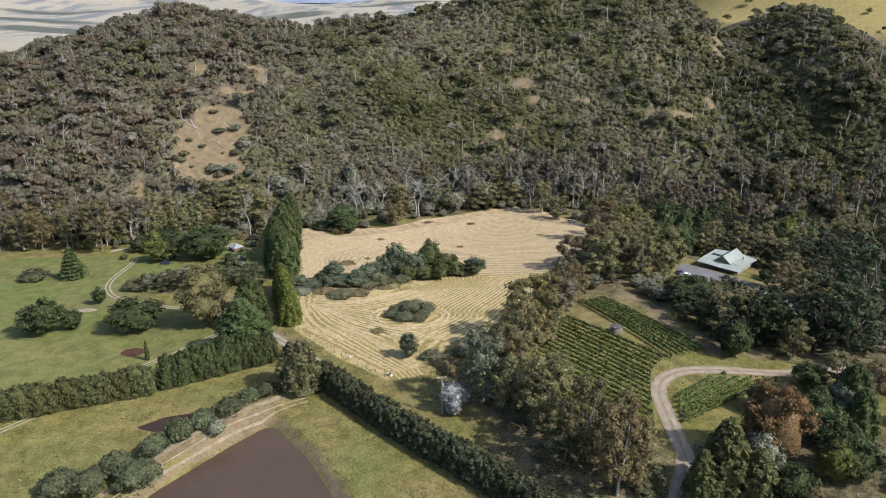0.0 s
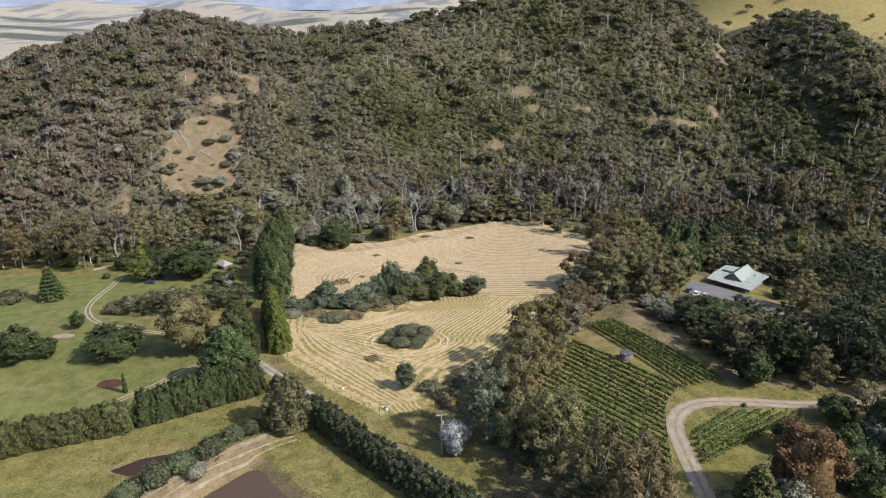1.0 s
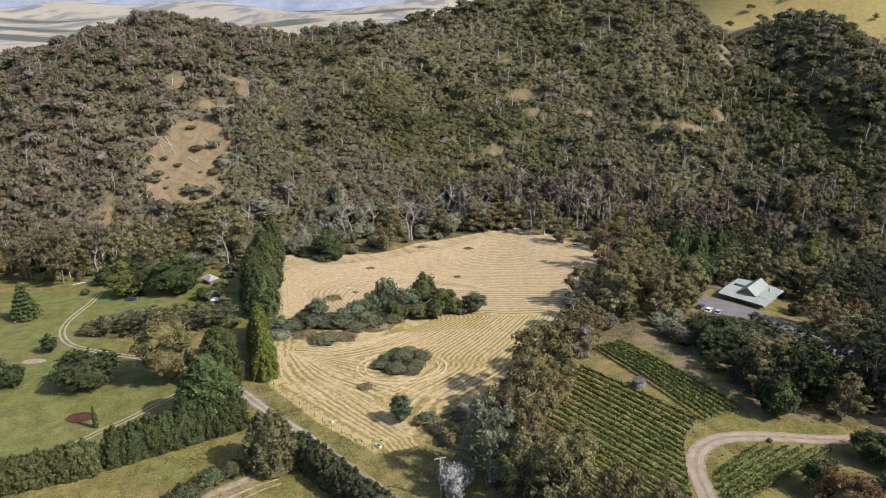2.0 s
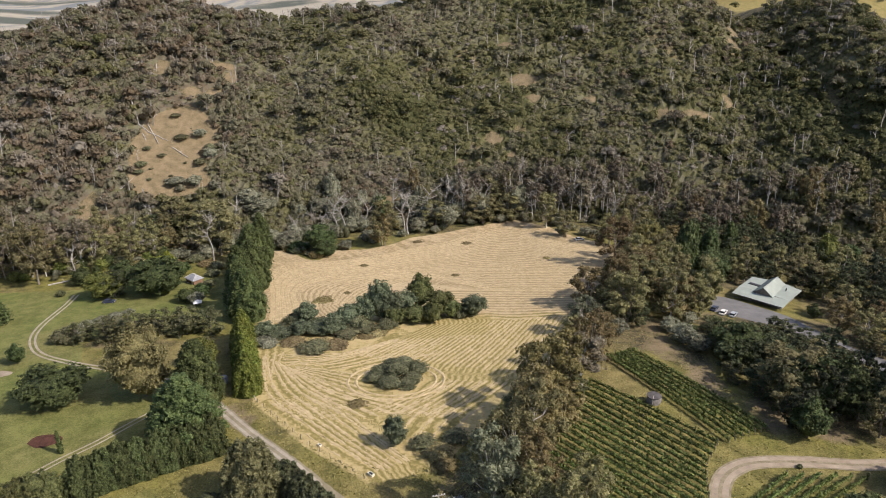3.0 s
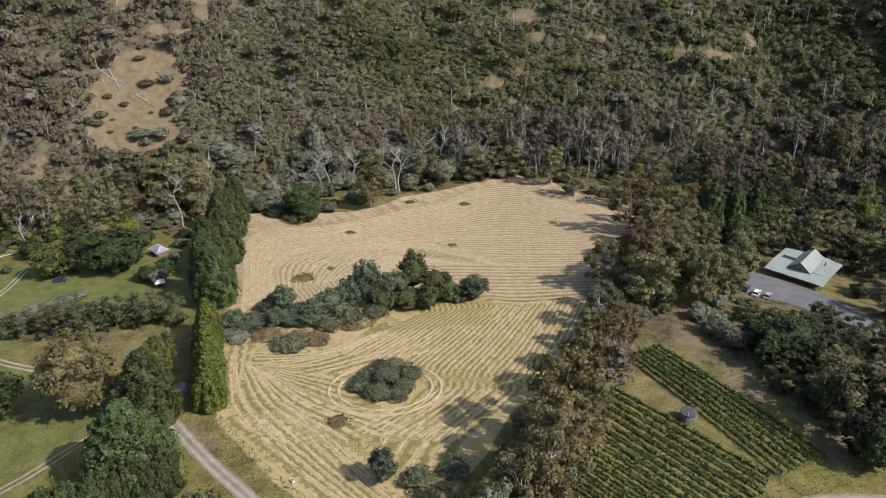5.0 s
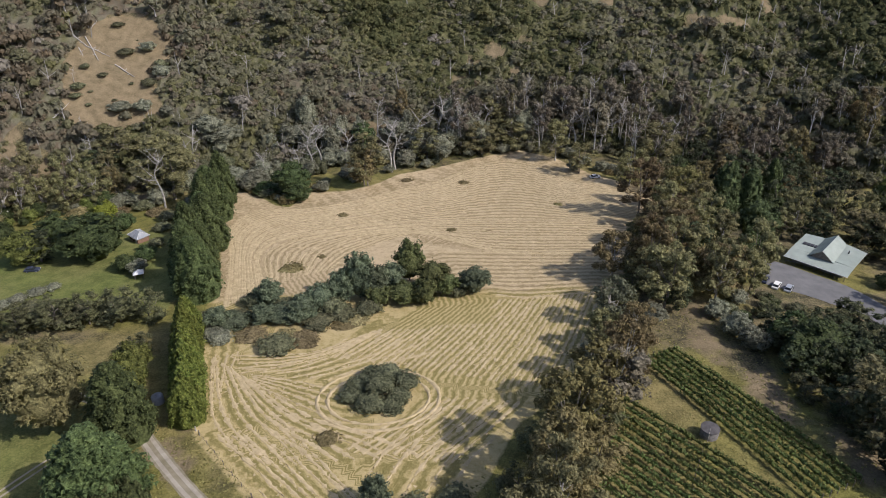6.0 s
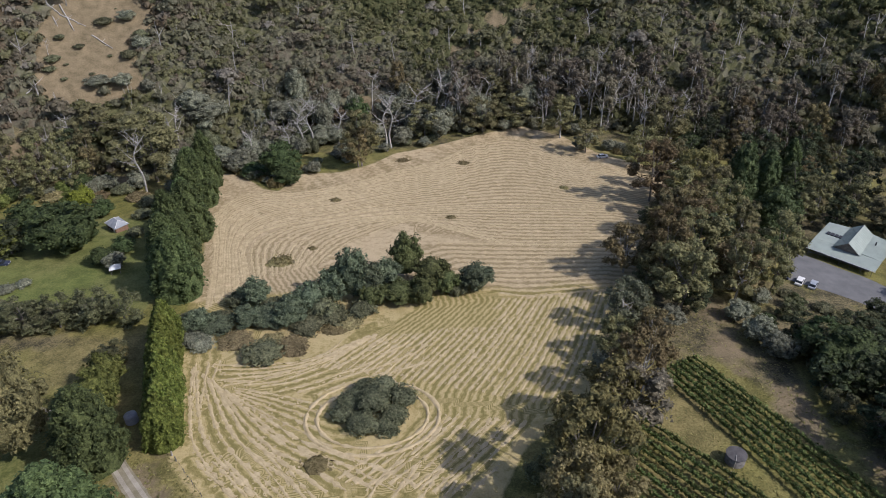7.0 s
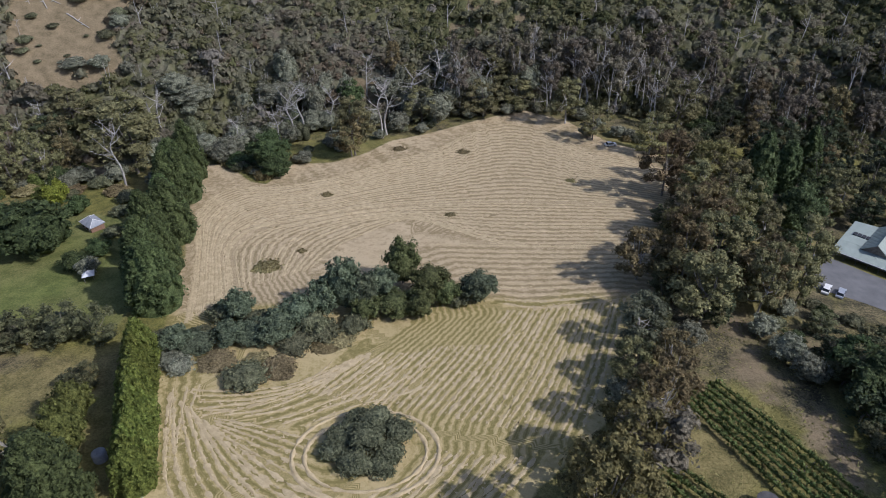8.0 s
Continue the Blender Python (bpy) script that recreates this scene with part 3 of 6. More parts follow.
def dead_tree(seed, label):
    rng = np.random.default_rng(seed)
    h, pieces = 16.0, []
    line = spline([(0, 0, -0.5), (rng.normal() * 0.3, rng.normal() * 0.3, 5), (rng.normal() * 0.8, rng.normal() * 0.8, 11), (rng.normal() * 1.2, rng.normal() * 1.2, h)], 1.5)
    pieces.append(tube(line, np.linspace(0.28, 0.05, len(line)), 6))
    for i in range(11):
        k = rng.uniform(0.3, 0.92)
        s = np.array([np.interp(k, np.linspace(0, 1, len(line)), line[:, j]) for j in range(3)])
        a = rng.uniform(0, 6.28)
        reach = rng.uniform(1.8, 4.2) * (1.2 - k)  + 0.8
        e = s + (math.cos(a) * reach, math.sin(a) * reach, rng.uniform(0.8, 3.4))
        arm = spline([s, (s + e) / 2 + (0, 0, -0.3), e], 0.9)
        pieces.append(tube(arm, np.linspace(0.12, 0.03, len(arm)), 4))
        for _ in range(2):
            q = arm[rng.integers(1, len(arm))]
            pieces.append(tube([q, q + rng.normal(size=3) * 0.5 + (0, 0, 0.6), q + rng.normal(size=3) * 0.9 + (0, 0, 1.3)], [0.06, 0.04, 0.02], 3))
    v, f = join(pieces)
    ob = new("dead_tree")
    part("trunk", mesh("trunk", v, [f], [PALE_BARK], smooth_faces=True), ob)
    return tagged(ob, label, "tree")


KINDS = {
    "euc": ([gum(s, LEAF["euc"], "grey-green gum tree with an open clumped crown", BARK if s % 2 else PALE_BARK, spread=0.8 + 0.12 * s) for s in range(4)], 16.0, 11.0),
    "browneuc": ([gum(20 + s, LEAF["browneuc"], "gum tree with a rusty brown-green crown", BARK) for s in range(2)], 16.0, 11.5),
    "fullgum": ([gum(180 + s, LEAF["euc"], "grey-green gum tree with a broad heavy crown", BARK if s % 2 else PALE_BARK, n=38, low=0.26, spread=1.12) for s in range(3)], 16.0, 13.0),
    "goldgum": ([gum(200 + s, LEAF["gold"], "gum tree with a broad golden-olive crown", BARK, n=38, low=0.26, spread=1.12) for s in range(2)], 16.0, 13.0),
    "bluegum": ([gum(210 + s, LEAF["blue"], "gum tree with a pale blue-green crown", PALE_BARK, n=36, low=0.24) for s in range(2)], 16.0, 12.0),
    "fullbrown": ([gum(190 + s, LEAF["browneuc"], "gum tree with a heavy rusty-brown crown", PALE_BARK, n=38, low=0.26, spread=1.12) for s in range(2)], 16.0, 13.0),
    "olive": ([broadleaf(30 + s, LEAF["olive"], "broad olive-brown gum tree with a dense domed crown", n=44, low=0.06, size=0.22, cards=84) for s in range(2)], 10.0, 10.0),
    "thicket": ([gum(160 + s, LEAF["thick"], "dense olive wattle tree with foliage to the ground", BARK, n=28, low=0.08) for s in range(2)], 16.0, 11.5),
    "round": ([broadleaf(40 + s, LEAF["round"], "dense dark green broadleaf tree with a rounded crown") for s in range(3)], 10.0, 10.0),
    "light": ([broadleaf(50 + s, LEAF["light"], "bright green broadleaf tree in full leaf") for s in range(2)], 10.0, 10.0),
    "browndome": ([broadleaf(36, LEAF["orange"], "broad gum tree with a dense rusty-brown domed crown", n=44, low=0.08, size=0.22, cards=84)], 10.0, 10.0),
    "dark": ([gum(60 + s, LEAF["dark"], "tall dark evergreen tree in a shaded grove", BARK, n=28, low=0.18, size=0.46, cards=32) for s in range(2)], 16.0, 11.5),
    "pine": ([gum(64 + s, LEAF["pine"], "tall black-green tree in a dense shaded grove", BARK, n=30, low=0.1, size=0.46, cards=32) for s in range(2)], 16.0, 11.5),
    "grey": ([broadleaf(70 + s, LEAF["grey"], "grey-leaved wattle tree with a loose crown", n=30) for s in range(2)], 10.0, 10.0),
    "conifer": ([cone_tree(80 + s, LEAF["conifer"], "large dark green cypress with upswept plumes", size=0.26, cards=72) for s in range(2)], 14.0, 9.4),
    "plumefir": ([cone_tree(84 + s, LEAF["hedge"], "feathery yellow-green conifer beside the drive", size=0.5, blunt=0.8) for s in range(2)], 14.0, 9.4),
    "pencil": ([cone_tree(90, LEAF["conifer"], "slim pencil cypress on the lawn", n=24, size=0.25, h=6.0, wide=0.8, cards=44)], 6.0, 1.9),
    "fir": ([fir(92, LEAF["conifer"], "young tiered fir tree on the lawn")], 13.0, 8.0),
    "hedgetree": ([cone_tree(94, LEAF["spike"], "broad shaggy cypress at the end of a hedge", blunt=0.45, wide=4.6, h=12.0)], 12.5, 11.0),
    "shrub": ([shrub(100 + s, LEAF["bank"], "rounded grey-green shrub on the bank of the dam", n=18) for s in range(3)], 4.4, 5.2),
    "greyshrub": ([shrub(110, LEAF["grey"], "pale grey-green shrub on the dam bank")], 4.4, 5.2),
    "pale": ([broadleaf(112, LEAF["pale"], "silver-white leaved shrub beside a power pole", n=30, size=0.3, cards=60)], 10.0, 10.0),
    "scrub": ([shrub(120 + s, LEAF["scrub"], "low olive scrub bush") for s in range(3)], 4.4, 5.2),
    "brownscrub": ([shrub(156 + s, LEAF["rust"], "low rusty-brown dry scrub in the paddock", n=24, size=0.5, cards=36) for s in range(2)], 4.4, 5.2),
    "midgreen": ([broadleaf(46 + s, LEAF["midgreen"], "leafy green tree in the paddock scrub", n=32) for s in range(2)], 10.0, 10.0),
    "wattle": ([broadleaf(76 + s, LEAF["wattle"], "loose blue-green wattle bush in the paddock", n=34) for s in range(2)], 10.0, 10.0),
    "bush": ([paddock_bush(140 + s, LEAF["bush"]) for s in range(2)], 4.6, 6.4),
    "tussock": ([shrub(150 + s, LEAF["straw"], "patch of uncut straw-coloured grass in the paddock", n=14, h=1.0, wide=2.3, name="grass_patch", size=0.3) for s in range(2)], 1.1, 5.0),
    "tallgreen": ([cone_tree(58 + s, LEAF["fresh"], "tall green leafy tree with a full crown to the ground", blunt=0.42, wide=4.4, h=14.0) for s in range(2)], 14.0, 9.8),
    "greendome": ([broadleaf(54, LEAF["fresh"], "green broadleaf tree with a drooping domed crown", n=36)], 10.0, 10.0),
    "limetree": ([broadleaf(56, LEAF["limetree"], "yellow-green garden tree in full leaf")], 10.0, 10.0),
    "tallgum": ([gum(170 + s, LEAF["thin"], "tall thin gum with a bare pale trunk and a sparse crown", WHITE_BARK, n=17, low=0.5, spread=0.8, cards=40) for s in range(3)], 16.0, 9.0),
    "dead": ([dead_tree(130 + s, "bare dead gum tree with bleached branches") for s in range(3)], 16.0, 7.0),
}
SOURCE_USED = set()


def plant(kind, x, y, h, w, group="", sink=0.15, seed=[0]):
    seed[0] += 1
    rng = np.random.default_rng(1000 + seed[0])
    obs, h0, w0 = KINDS[kind]
    src = obs[rng.integers(len(obs))]
    s = Matrix.Diagonal((w / w0, w / w0, h / h0, 1))
    m = Matrix.Translation((x, y, float(height(x, y)) - sink)) @ Euler((0, 0, rng.uniform(0, 6.28))).to_matrix().to_4x4() @ s
    if src.name not in SOURCE_USED:
        SOURCE_USED.add(src.name)
        src.matrix_basis = m
        ob = src
    else:
        keep = src.matrix_basis.copy()
        src.matrix_basis = Matrix.Identity(4)
        ob = copy_thing(src, m)
        src.matrix_basis = keep
    return tagged(ob, group=group)


# ---- ground ----
# lines of raked hay: each stretch runs from a first line to a last line, with so many rows of a width
HAY = [
    ([(-55, 252), (-61, 283), (-67, 304), (-67, 320), (-57, 329), (-38, 329), (-15, 344), (8, 359), (21, 374), (35, 380), (49, 371), (59, 351), (74, 341)],
     [(-47, 265), (-52, 282), (-52, 293), (-44, 301), (-34, 303), (-24, 308), (-10, 311), (9, 312), (27, 312), (45, 310), (61, 307)], 23, 1.05),
    ([(-46, 266), (-50.5, 282), (-50, 292), (-43, 299.5), (-24, 307), (-10, 310), (18, 311), (61, 306)],
     [(-30, 274), (-25, 284), (-19, 291), (-2, 301), (21, 284), (52, 281)], 13, 1.0),
    ([(3, 285), (21, 283), (52, 280)],
     [(18, 255), (27, 253), (45, 255)], 12, 0.95),
    ([(47, 256), (41.5, 243), (33.5, 225), (26, 211)],
     [(-3, 249), (-10, 241), (-18, 232), (-23, 226)], 33, 0.75),
    ([(-16, 243), (-24, 230), (-34, 223), (-43, 222)],
     [(-0, 227), (-7, 224), (-14, 222), (-23, 217)], 6, 0.75),
    ([(-47, 229), (-36, 228), (-24, 231), (-8, 243)],
     [(-43, 221), (-32, 223.5), (-23, 228), (-12, 238)], 5, 0.75),
    ([(-51, 228), (-47, 211), (-43, 202), (-34, 191)],
     [(-41, 218), (-25, 204), (-11, 197), (-3, 192)], 9, 1.0),
    ([(20, 207), (14, 200), (5, 190)],
     [(-2, 210), (-8, 202), (-17, 194)], 13, 0.8),
    ([(-41, 218), (-32, 212), (-18, 202)],
     [(-40, 220), (-30, 217), (-20, 213)], 5, 0.7),
    ([(-53, 229), (-46, 202)],
     [(-46, 230), (-46, 220)], 4, 0.7),
    ([(-45, 199), (-27, 181), (-15, 170)],
     [(-31, 204), (-17, 186), (-7, 174)], 8, 0.75),
    ([(7, 191), (3, 184), (0, 177)],
     [(-5, 200), (-9, 194), (-12, 188)], 5, 0.75),
]


def rows_at(line, count):
    q = spline(line, 0.5)
    s = np.linspace(0, 1, count)
    t = np.linspace(0, 1, len(q))
    return np.column_stack([np.interp(s, t, q[:, 0]), np.interp(s, t, q[:, 1])])


def row_phase(x, y):
    """Counts the hay rows across, and metres along them, for places in the paddock."""
    tree_of = []
    for n_, (first, last, rows, width) in enumerate(HAY):
        pa, pb = rows_at(first, 40), rows_at(last, 40)
        for k in np.linspace(0, 1, 3 * rows):
            q = pa * (1 - k) + pb * k
            run = np.concatenate([[0], np.cumsum(np.linalg.norm(np.diff(q, axis=0), axis=1))])
            tree_of += [(a_, b_, k * (rows - 1), r_) for (a_, b_), r_ in zip(q, run)]
    tree_of = np.array(tree_of)
    kd = KDTree(len(tree_of))
    for i_, (a_, b_, _, _) in enumerate(tree_of):
        kd.insert((a_, b_, 0), i_)
    kd.balance()
    across, along = np.zeros(x.shape), np.zeros(x.shape)
    for idx in np.argwhere(inside(PADDOCK, x, y) > -4):
        near = kd.find_n((x[tuple(idx)], y[tuple(idx)], 0), 3)
        w = np.array([1 / (d + 0.05) for _, _, d in near])
        same = np.array([abs(tree_of[j][2] - tree_of[near[0][1]][2]) < 1.2 for _, j, _ in near])
        w = w * same
        across[tuple(idx)] = sum(tree_of[j][2] * c for (_, j, _), c in zip(near, w)) / w.sum()
        along[tuple(idx)] = tree_of[near[0][1]][3]
    return across, along


def steps(*spans):
    """Grid lines: (end, step) after a start."""
    out = [spans[0]]
    for end, step in spans[1:]:
        n = max(1, round((end - out[-1]) / step))
        out += list(np.linspace(out[-1], end, n + 1)[1:])
    return np.array(out)


gx = steps(-4600, (-2400, 220), (-1000, 90), (-430, 24), (-160, 5), (-100, 1.9), (95, 1.35), (150, 2.2), (430, 5), (1000, 24), (2400, 90), (4600, 220))
gy = steps(-400, (20, 35), (90, 5), (395, 1.4), (640, 5), (1100, 14), (2400, 50), (4700, 110))
X, Y = np.meshgrid(gx, gy)
Z = height(X, Y)
hill = hills(X, Y)
across, along = row_phase(X, Y)
zone = {
    "hay": smooth(-4.0, -0.4, inside(PADDOCK, X, Y)),
    "lawn": smooth(-2, 2, inside(LAWN, X, Y)),
    "litter": np.maximum(smooth(1, 8, hill), 0.55 * smooth(foot(X) - 34, foot(X) - 14, Y) * (Y < 900)),
    "earth": np.zeros_like(X),
    "across": across,
    "along": along,
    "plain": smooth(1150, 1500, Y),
    "farwood": np.maximum.reduce([bump(X, Y, -1080, 2130, 260, 170), 0.9 * bump(X, Y, -1500, 2500, 500, 160), 0.8 * bump(X, Y, -560, 2900, 260, 120), 0.7 * bump(X, Y, -150, 2600, 300, 60), 0.8 * bump(X, Y, -1700, 3300, 500, 120), 0.8 * bump(X, Y, -300, 3500, 500, 110)]),
    "stubble": smooth(266, 250, Y),
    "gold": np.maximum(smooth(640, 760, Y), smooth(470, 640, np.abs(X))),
}
zone["earth"] = np.maximum(zone["earth"], smooth(-3, 3, inside(CLEARING, X, Y)))
zone["earth"] = np.maximum(zone["earth"], 0.85 * bump(X, Y, -55.3, 142.2, 3.6, 23, -42))
for cx, cy, rx, ry in BARE:
    zone["earth"] = np.maximum(zone["earth"], 0.95 * bump(X, Y, cx, cy, rx, ry))
for cx, cy, rx, ry in ((66, 228, 6, 12), (72, 208, 7, 14), (81, 188, 7, 12), (92, 181, 9, 5), (70, 242, 8, 8), (-52, 195, 7, 5), (-47.5, 191, 4, 6), (-49, 212, 2.5, 14)):
    zone["earth"] = np.maximum(zone["earth"], 0.75 * bump(X, Y, cx, cy, rx, ry))
for ring in (DAM, PUDDLE):
    d = inside(ring, X, Y)
    zone["earth"] = np.maximum(zone["earth"], (0.85 if ring is DAM else 0.5) * bump(d, 0 * d, -0.5, 0, 1.2 if ring is DAM else 1.0, 1))
for cx, cy, rx, ry, amount in ((128, 248, 18, 14, 0.9), (104, 252, 10, 8, 0.8), (118, 238, 12, 8, 0.9), (136, 232, 10, 12, 0.8), (21, 152, 15, 34, 0.9), (24, 130, 20, 22, 1.0), (4, 165, 9, 14, 0.7), (40, 118, 12, 12, 0.9), (62, 132, 14, 12, 0.7), (80, 125, 18, 14, 0.8), (45, 130, 14, 14, 0.7), (60, 245, 16, 30, 0.8), (100, 200, 24, 26, 0.9), (120, 190, 30, 30, 0.9), (90, 130, 30, 20, 0.8), (-95, 240, 22, 6, 0.7), (-10, 249, 24, 6, 0.7), (-45, 241, 12, 10, 0.6), (120, 320, 40, 40, 0.8), (72, 222, 8, 14, 0.75), (84, 196, 8, 12, 0.6), (-40, 190, 7, 18, 0.45), (-20, 168, 8, 18, 0.4), (120, 300, 30, 14, 0.8), (145, 270, 16, 26, 0.8), (92, 250, 12, 14, 0.8), (84, 238, 12, 10, 0.8), (110, 240, 14, 12, 0.8)):
    zone["litter"] = np.maximum(zone["litter"], amount * bump(X, Y, cx, cy, rx, ry))
for cx, cy, rx, ry, amount in ((-18, 132, 14, 24, 0.6), (-88, 132, 30, 24, 0.55), (-62, 162, 14, 8, 0.6), (60, 195, 14, 34, 0.35), (75, 158, 18, 10, 0.6), (40, 170, 26, 30, 0.5), (-30, 185, 8, 22, 0.12), (0, 140, 8, 22, 0.5)):
    zone["lawn"] = np.maximum(zone["lawn"], amount * bump(X, Y, cx, cy, rx, ry))
n, m = X.shape
i, j = np.meshgrid(np.arange(n - 1), np.arange(m - 1), indexing="ij")
quads = np.stack([i * m + j, i * m + j + 1, (i + 1) * m + j + 1, (i + 1) * m + j], -1).reshape(-1, 4)
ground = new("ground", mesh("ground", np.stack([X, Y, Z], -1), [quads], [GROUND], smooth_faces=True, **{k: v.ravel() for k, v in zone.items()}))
tagged(ground, "farm valley of dry grass, mown lawn and a cut hay paddock under wooded hills", "ground", kind="structure")


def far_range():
    """The wooded ranges that close the plain, kilometres away, with blue haze painted in."""
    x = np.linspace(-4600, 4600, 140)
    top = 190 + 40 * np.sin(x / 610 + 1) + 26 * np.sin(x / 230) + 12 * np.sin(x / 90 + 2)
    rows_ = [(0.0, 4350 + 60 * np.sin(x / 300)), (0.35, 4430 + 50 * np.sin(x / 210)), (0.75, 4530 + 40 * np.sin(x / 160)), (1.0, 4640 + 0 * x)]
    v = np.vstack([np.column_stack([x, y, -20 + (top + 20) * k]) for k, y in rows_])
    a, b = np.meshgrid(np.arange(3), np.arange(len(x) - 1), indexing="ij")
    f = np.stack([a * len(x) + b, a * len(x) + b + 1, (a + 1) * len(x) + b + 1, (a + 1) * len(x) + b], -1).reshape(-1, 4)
    # the blue is haze of the distance, put into the base colour
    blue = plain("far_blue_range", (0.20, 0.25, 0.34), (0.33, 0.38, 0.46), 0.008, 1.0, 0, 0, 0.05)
    tagged(new("backdrop", mesh("backdrop", v, [f], [blue], smooth_faces=True)), "wooded ranges on the far side of the plain, painted haze-blue", "backdrop", kind="structure")


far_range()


def sheet(name, ring, z, mat, label, category):
    p = spline(ring + ring[:1], 1.5)[:-1]
    v = np.column_stack([p, np.full(len(p), z)])
    return tagged(new(name, mesh(name, v, [np.arange(len(p))[None]], [mat])), label, category, kind="structure")


def grown(ring, by):
    c = np.mean(ring, axis=0)
    return [tuple(c + (np.array(p) - c) * (1 + by / np.linalg.norm(np.array(p) - c))) for p in ring]


sheet("water", grown(DAM, 2.5), 0.9, WATER, "still muddy brown water of a farm dam", "water")
sheet("water", grown(PUDDLE, 1.5), 2.35, RED_WATER, "small red-brown pool in rough grass", "water")


def ribbon(points, width, lift=0.05, step=1.2, crown=0.0, wobble=0.05, seed=0, rows=4):
    """A strip draped on the ground along a line."""
    rng = np.random.default_rng(seed)
    p = spline(points, step)
    side = np.gradient(p, axis=0)
    side = np.column_stack([-side[:, 1], side[:, 0]]) / (np.linalg.norm(side, axis=1, keepdims=True) + 1e-9)
    w = np.broadcast_to(width, (len(p),)) * (1 + rng.normal(size=len(p)) * wobble)
    off = np.linspace(-0.5, 0.5, rows + 1)
    q = p[:, None] + side[:, None] * (off[None, :, None] * w[:, None, None])
    z = height(q[..., 0], q[..., 1]) + lift + crown * (1 - (2 * off[None]) ** 2) * (1 + rng.normal(size=(len(p), 1)) * 0.25)
    a, b = np.meshgrid(np.arange(len(p) - 1), np.arange(rows), indexing="ij")
    k = rows + 1
    f = np.stack([a * k + b, (a + 1) * k + b, (a + 1) * k + b + 1, a * k + b + 1], -1).reshape(-1, 4)
    return np.dstack([q, z]).reshape(-1, 3), f[:, ::-1]


def road(name, lines, mat, label, category="road"):
    v, f = join([ribbon(pts, w, lift, seed=i) for i, (pts, w, lift) in enumerate(lines)])
    return tagged(new(name, mesh(name, v, [f], [mat], smooth_faces=True)), label, category, kind="structure")


def beside(points, d):
    p = np.array(points, float)
    s = np.gradient(p, axis=0)
    s = np.column_stack([-s[:, 1], s[:, 0]]) / np.linalg.norm(s, axis=1, keepdims=True)
    return [tuple(q) for q in p + s * d]


LANE = [(-66, 213), (-58, 201), (-46, 187), (-35, 176), (-16, 156), (2, 138), (20, 119), (44, 95)]
TRACK = [(-136, 290), (-134, 278), (-132, 258), (-128, 245), (-120, 234), (-108, 227), (-94, 221.5), (-76, 214), (-66, 208)]
LOWER = [(-66, 204), (-74, 193), (-80, 184), (-86, 177), (-94, 166), (-104, 152), (-116, 138)]
DRIVE = [(46, 112), (50.5, 122.4), (54.5, 131.7), (55.2, 141.5), (55.6, 150), (56.3, 158.5), (59, 164.6), (63, 168.2), (68.5, 170.2), (79, 170.4), (92, 169.4), (106, 171), (122, 176)]
road("road", [(LANE, 3.2, 0.05)], WORN, "worn grassy gravel under the lane's wheel tracks")
road("road", [(beside(part_of, d), 0.75, 0.085) for part_of in (LANE[:4] + [(-26, 166)], LANE[5:]) for d in (0.8, -0.8)], PALE_GRAVEL, "straight pale gravel lane with two wheel tracks")
road("road", [(beside(TRACK, 0.75), 0.7, 0.06), (beside(TRACK, -0.75), 0.7, 0.06)], TRACK_GRAVEL, "curving two-wheel gravel track through the lawn")
road("road", [(beside(LOWER, 0.7), 0.5, 0.06), (beside(LOWER, -0.7), 0.5, 0.06)], TRACK_GRAVEL, "narrow two-wheel track along the foot of the lawn")
road("road", [(DRIVE, 3.6, 0.07)], GRAVEL, "pinkish gravel drive bending round the vineyard")
road("road", [(DRIVE, 0.8, 0.10), (beside(DRIVE, 1.9), 0.5, 0.09), (beside(DRIVE, -1.9), 0.5, 0.09)], WORN_EARTH, "darker earthy crown and edges of a gravel drive")
CREST = [(-74, 121), (-69, 129), (-62.3, 137.5), (-54.4, 147), (-44, 156.7), (-38, 160.5)]
road("road", [(CREST, 1.5, 0.06)], WORN_EARTH, "pale walking track along the crest of the dam bank", "track")
v, f = join([ribbon(beside(CREST, -d), w, 0.03, 0.8, 0.16, 0.3, int(d * 10)) for d, w in ((2.5, 0.4), (4.2, 0.5))])
tagged(new("bank_ledges", mesh("bank_ledges", v, [f], [WORN_EARTH], smooth_faces=True)), "worn pale ledges of bare earth on the dam bank", "bank", kind="stuff")
YARD = [(94.7, 261), (97, 268), (101.5, 277.5), (107, 276), (114, 268), (121.5, 259.5), (129.6, 239), (138, 224), (131, 220), (123.6, 229.5), (110.5, 249.5)]


def draped(name, ring, lift, mat, label, category, cell=1.5):
    r = spline(ring + ring[:1], 1.0)[:-1]
    lo, hi = r.min(0), r.max(0)
    bm = bmesh.new()
    bm.faces.new([bm.verts.new((x, y, 0)) for x, y in r])
    for axis in (0, 1):
        for c in np.arange(lo[axis] + cell, hi[axis], cell):
            co, no = [0, 0, 0], [0, 0, 0]
            co[axis], no[axis] = c, 1
            bmesh.ops.bisect_plane(bm, geom=bm.verts[:] + bm.edges[:] + bm.faces[:], plane_co=co, plane_no=no)
    for v in bm.verts:
        v.co.z = float(height(v.co.x, v.co.y)) + lift
    bmesh.ops.recalc_face_normals(bm, faces=bm.faces)
    if bm.faces and sum(f.normal.z for f in bm.faces) < 0:
        bmesh.ops.reverse_faces(bm, faces=bm.faces)
    me = bpy.data.meshes.new(name)
    bm.to_mesh(me)
    bm.free()
    me.materials.append(mat)
    return tagged(new(name, me), label, category, kind="structure")


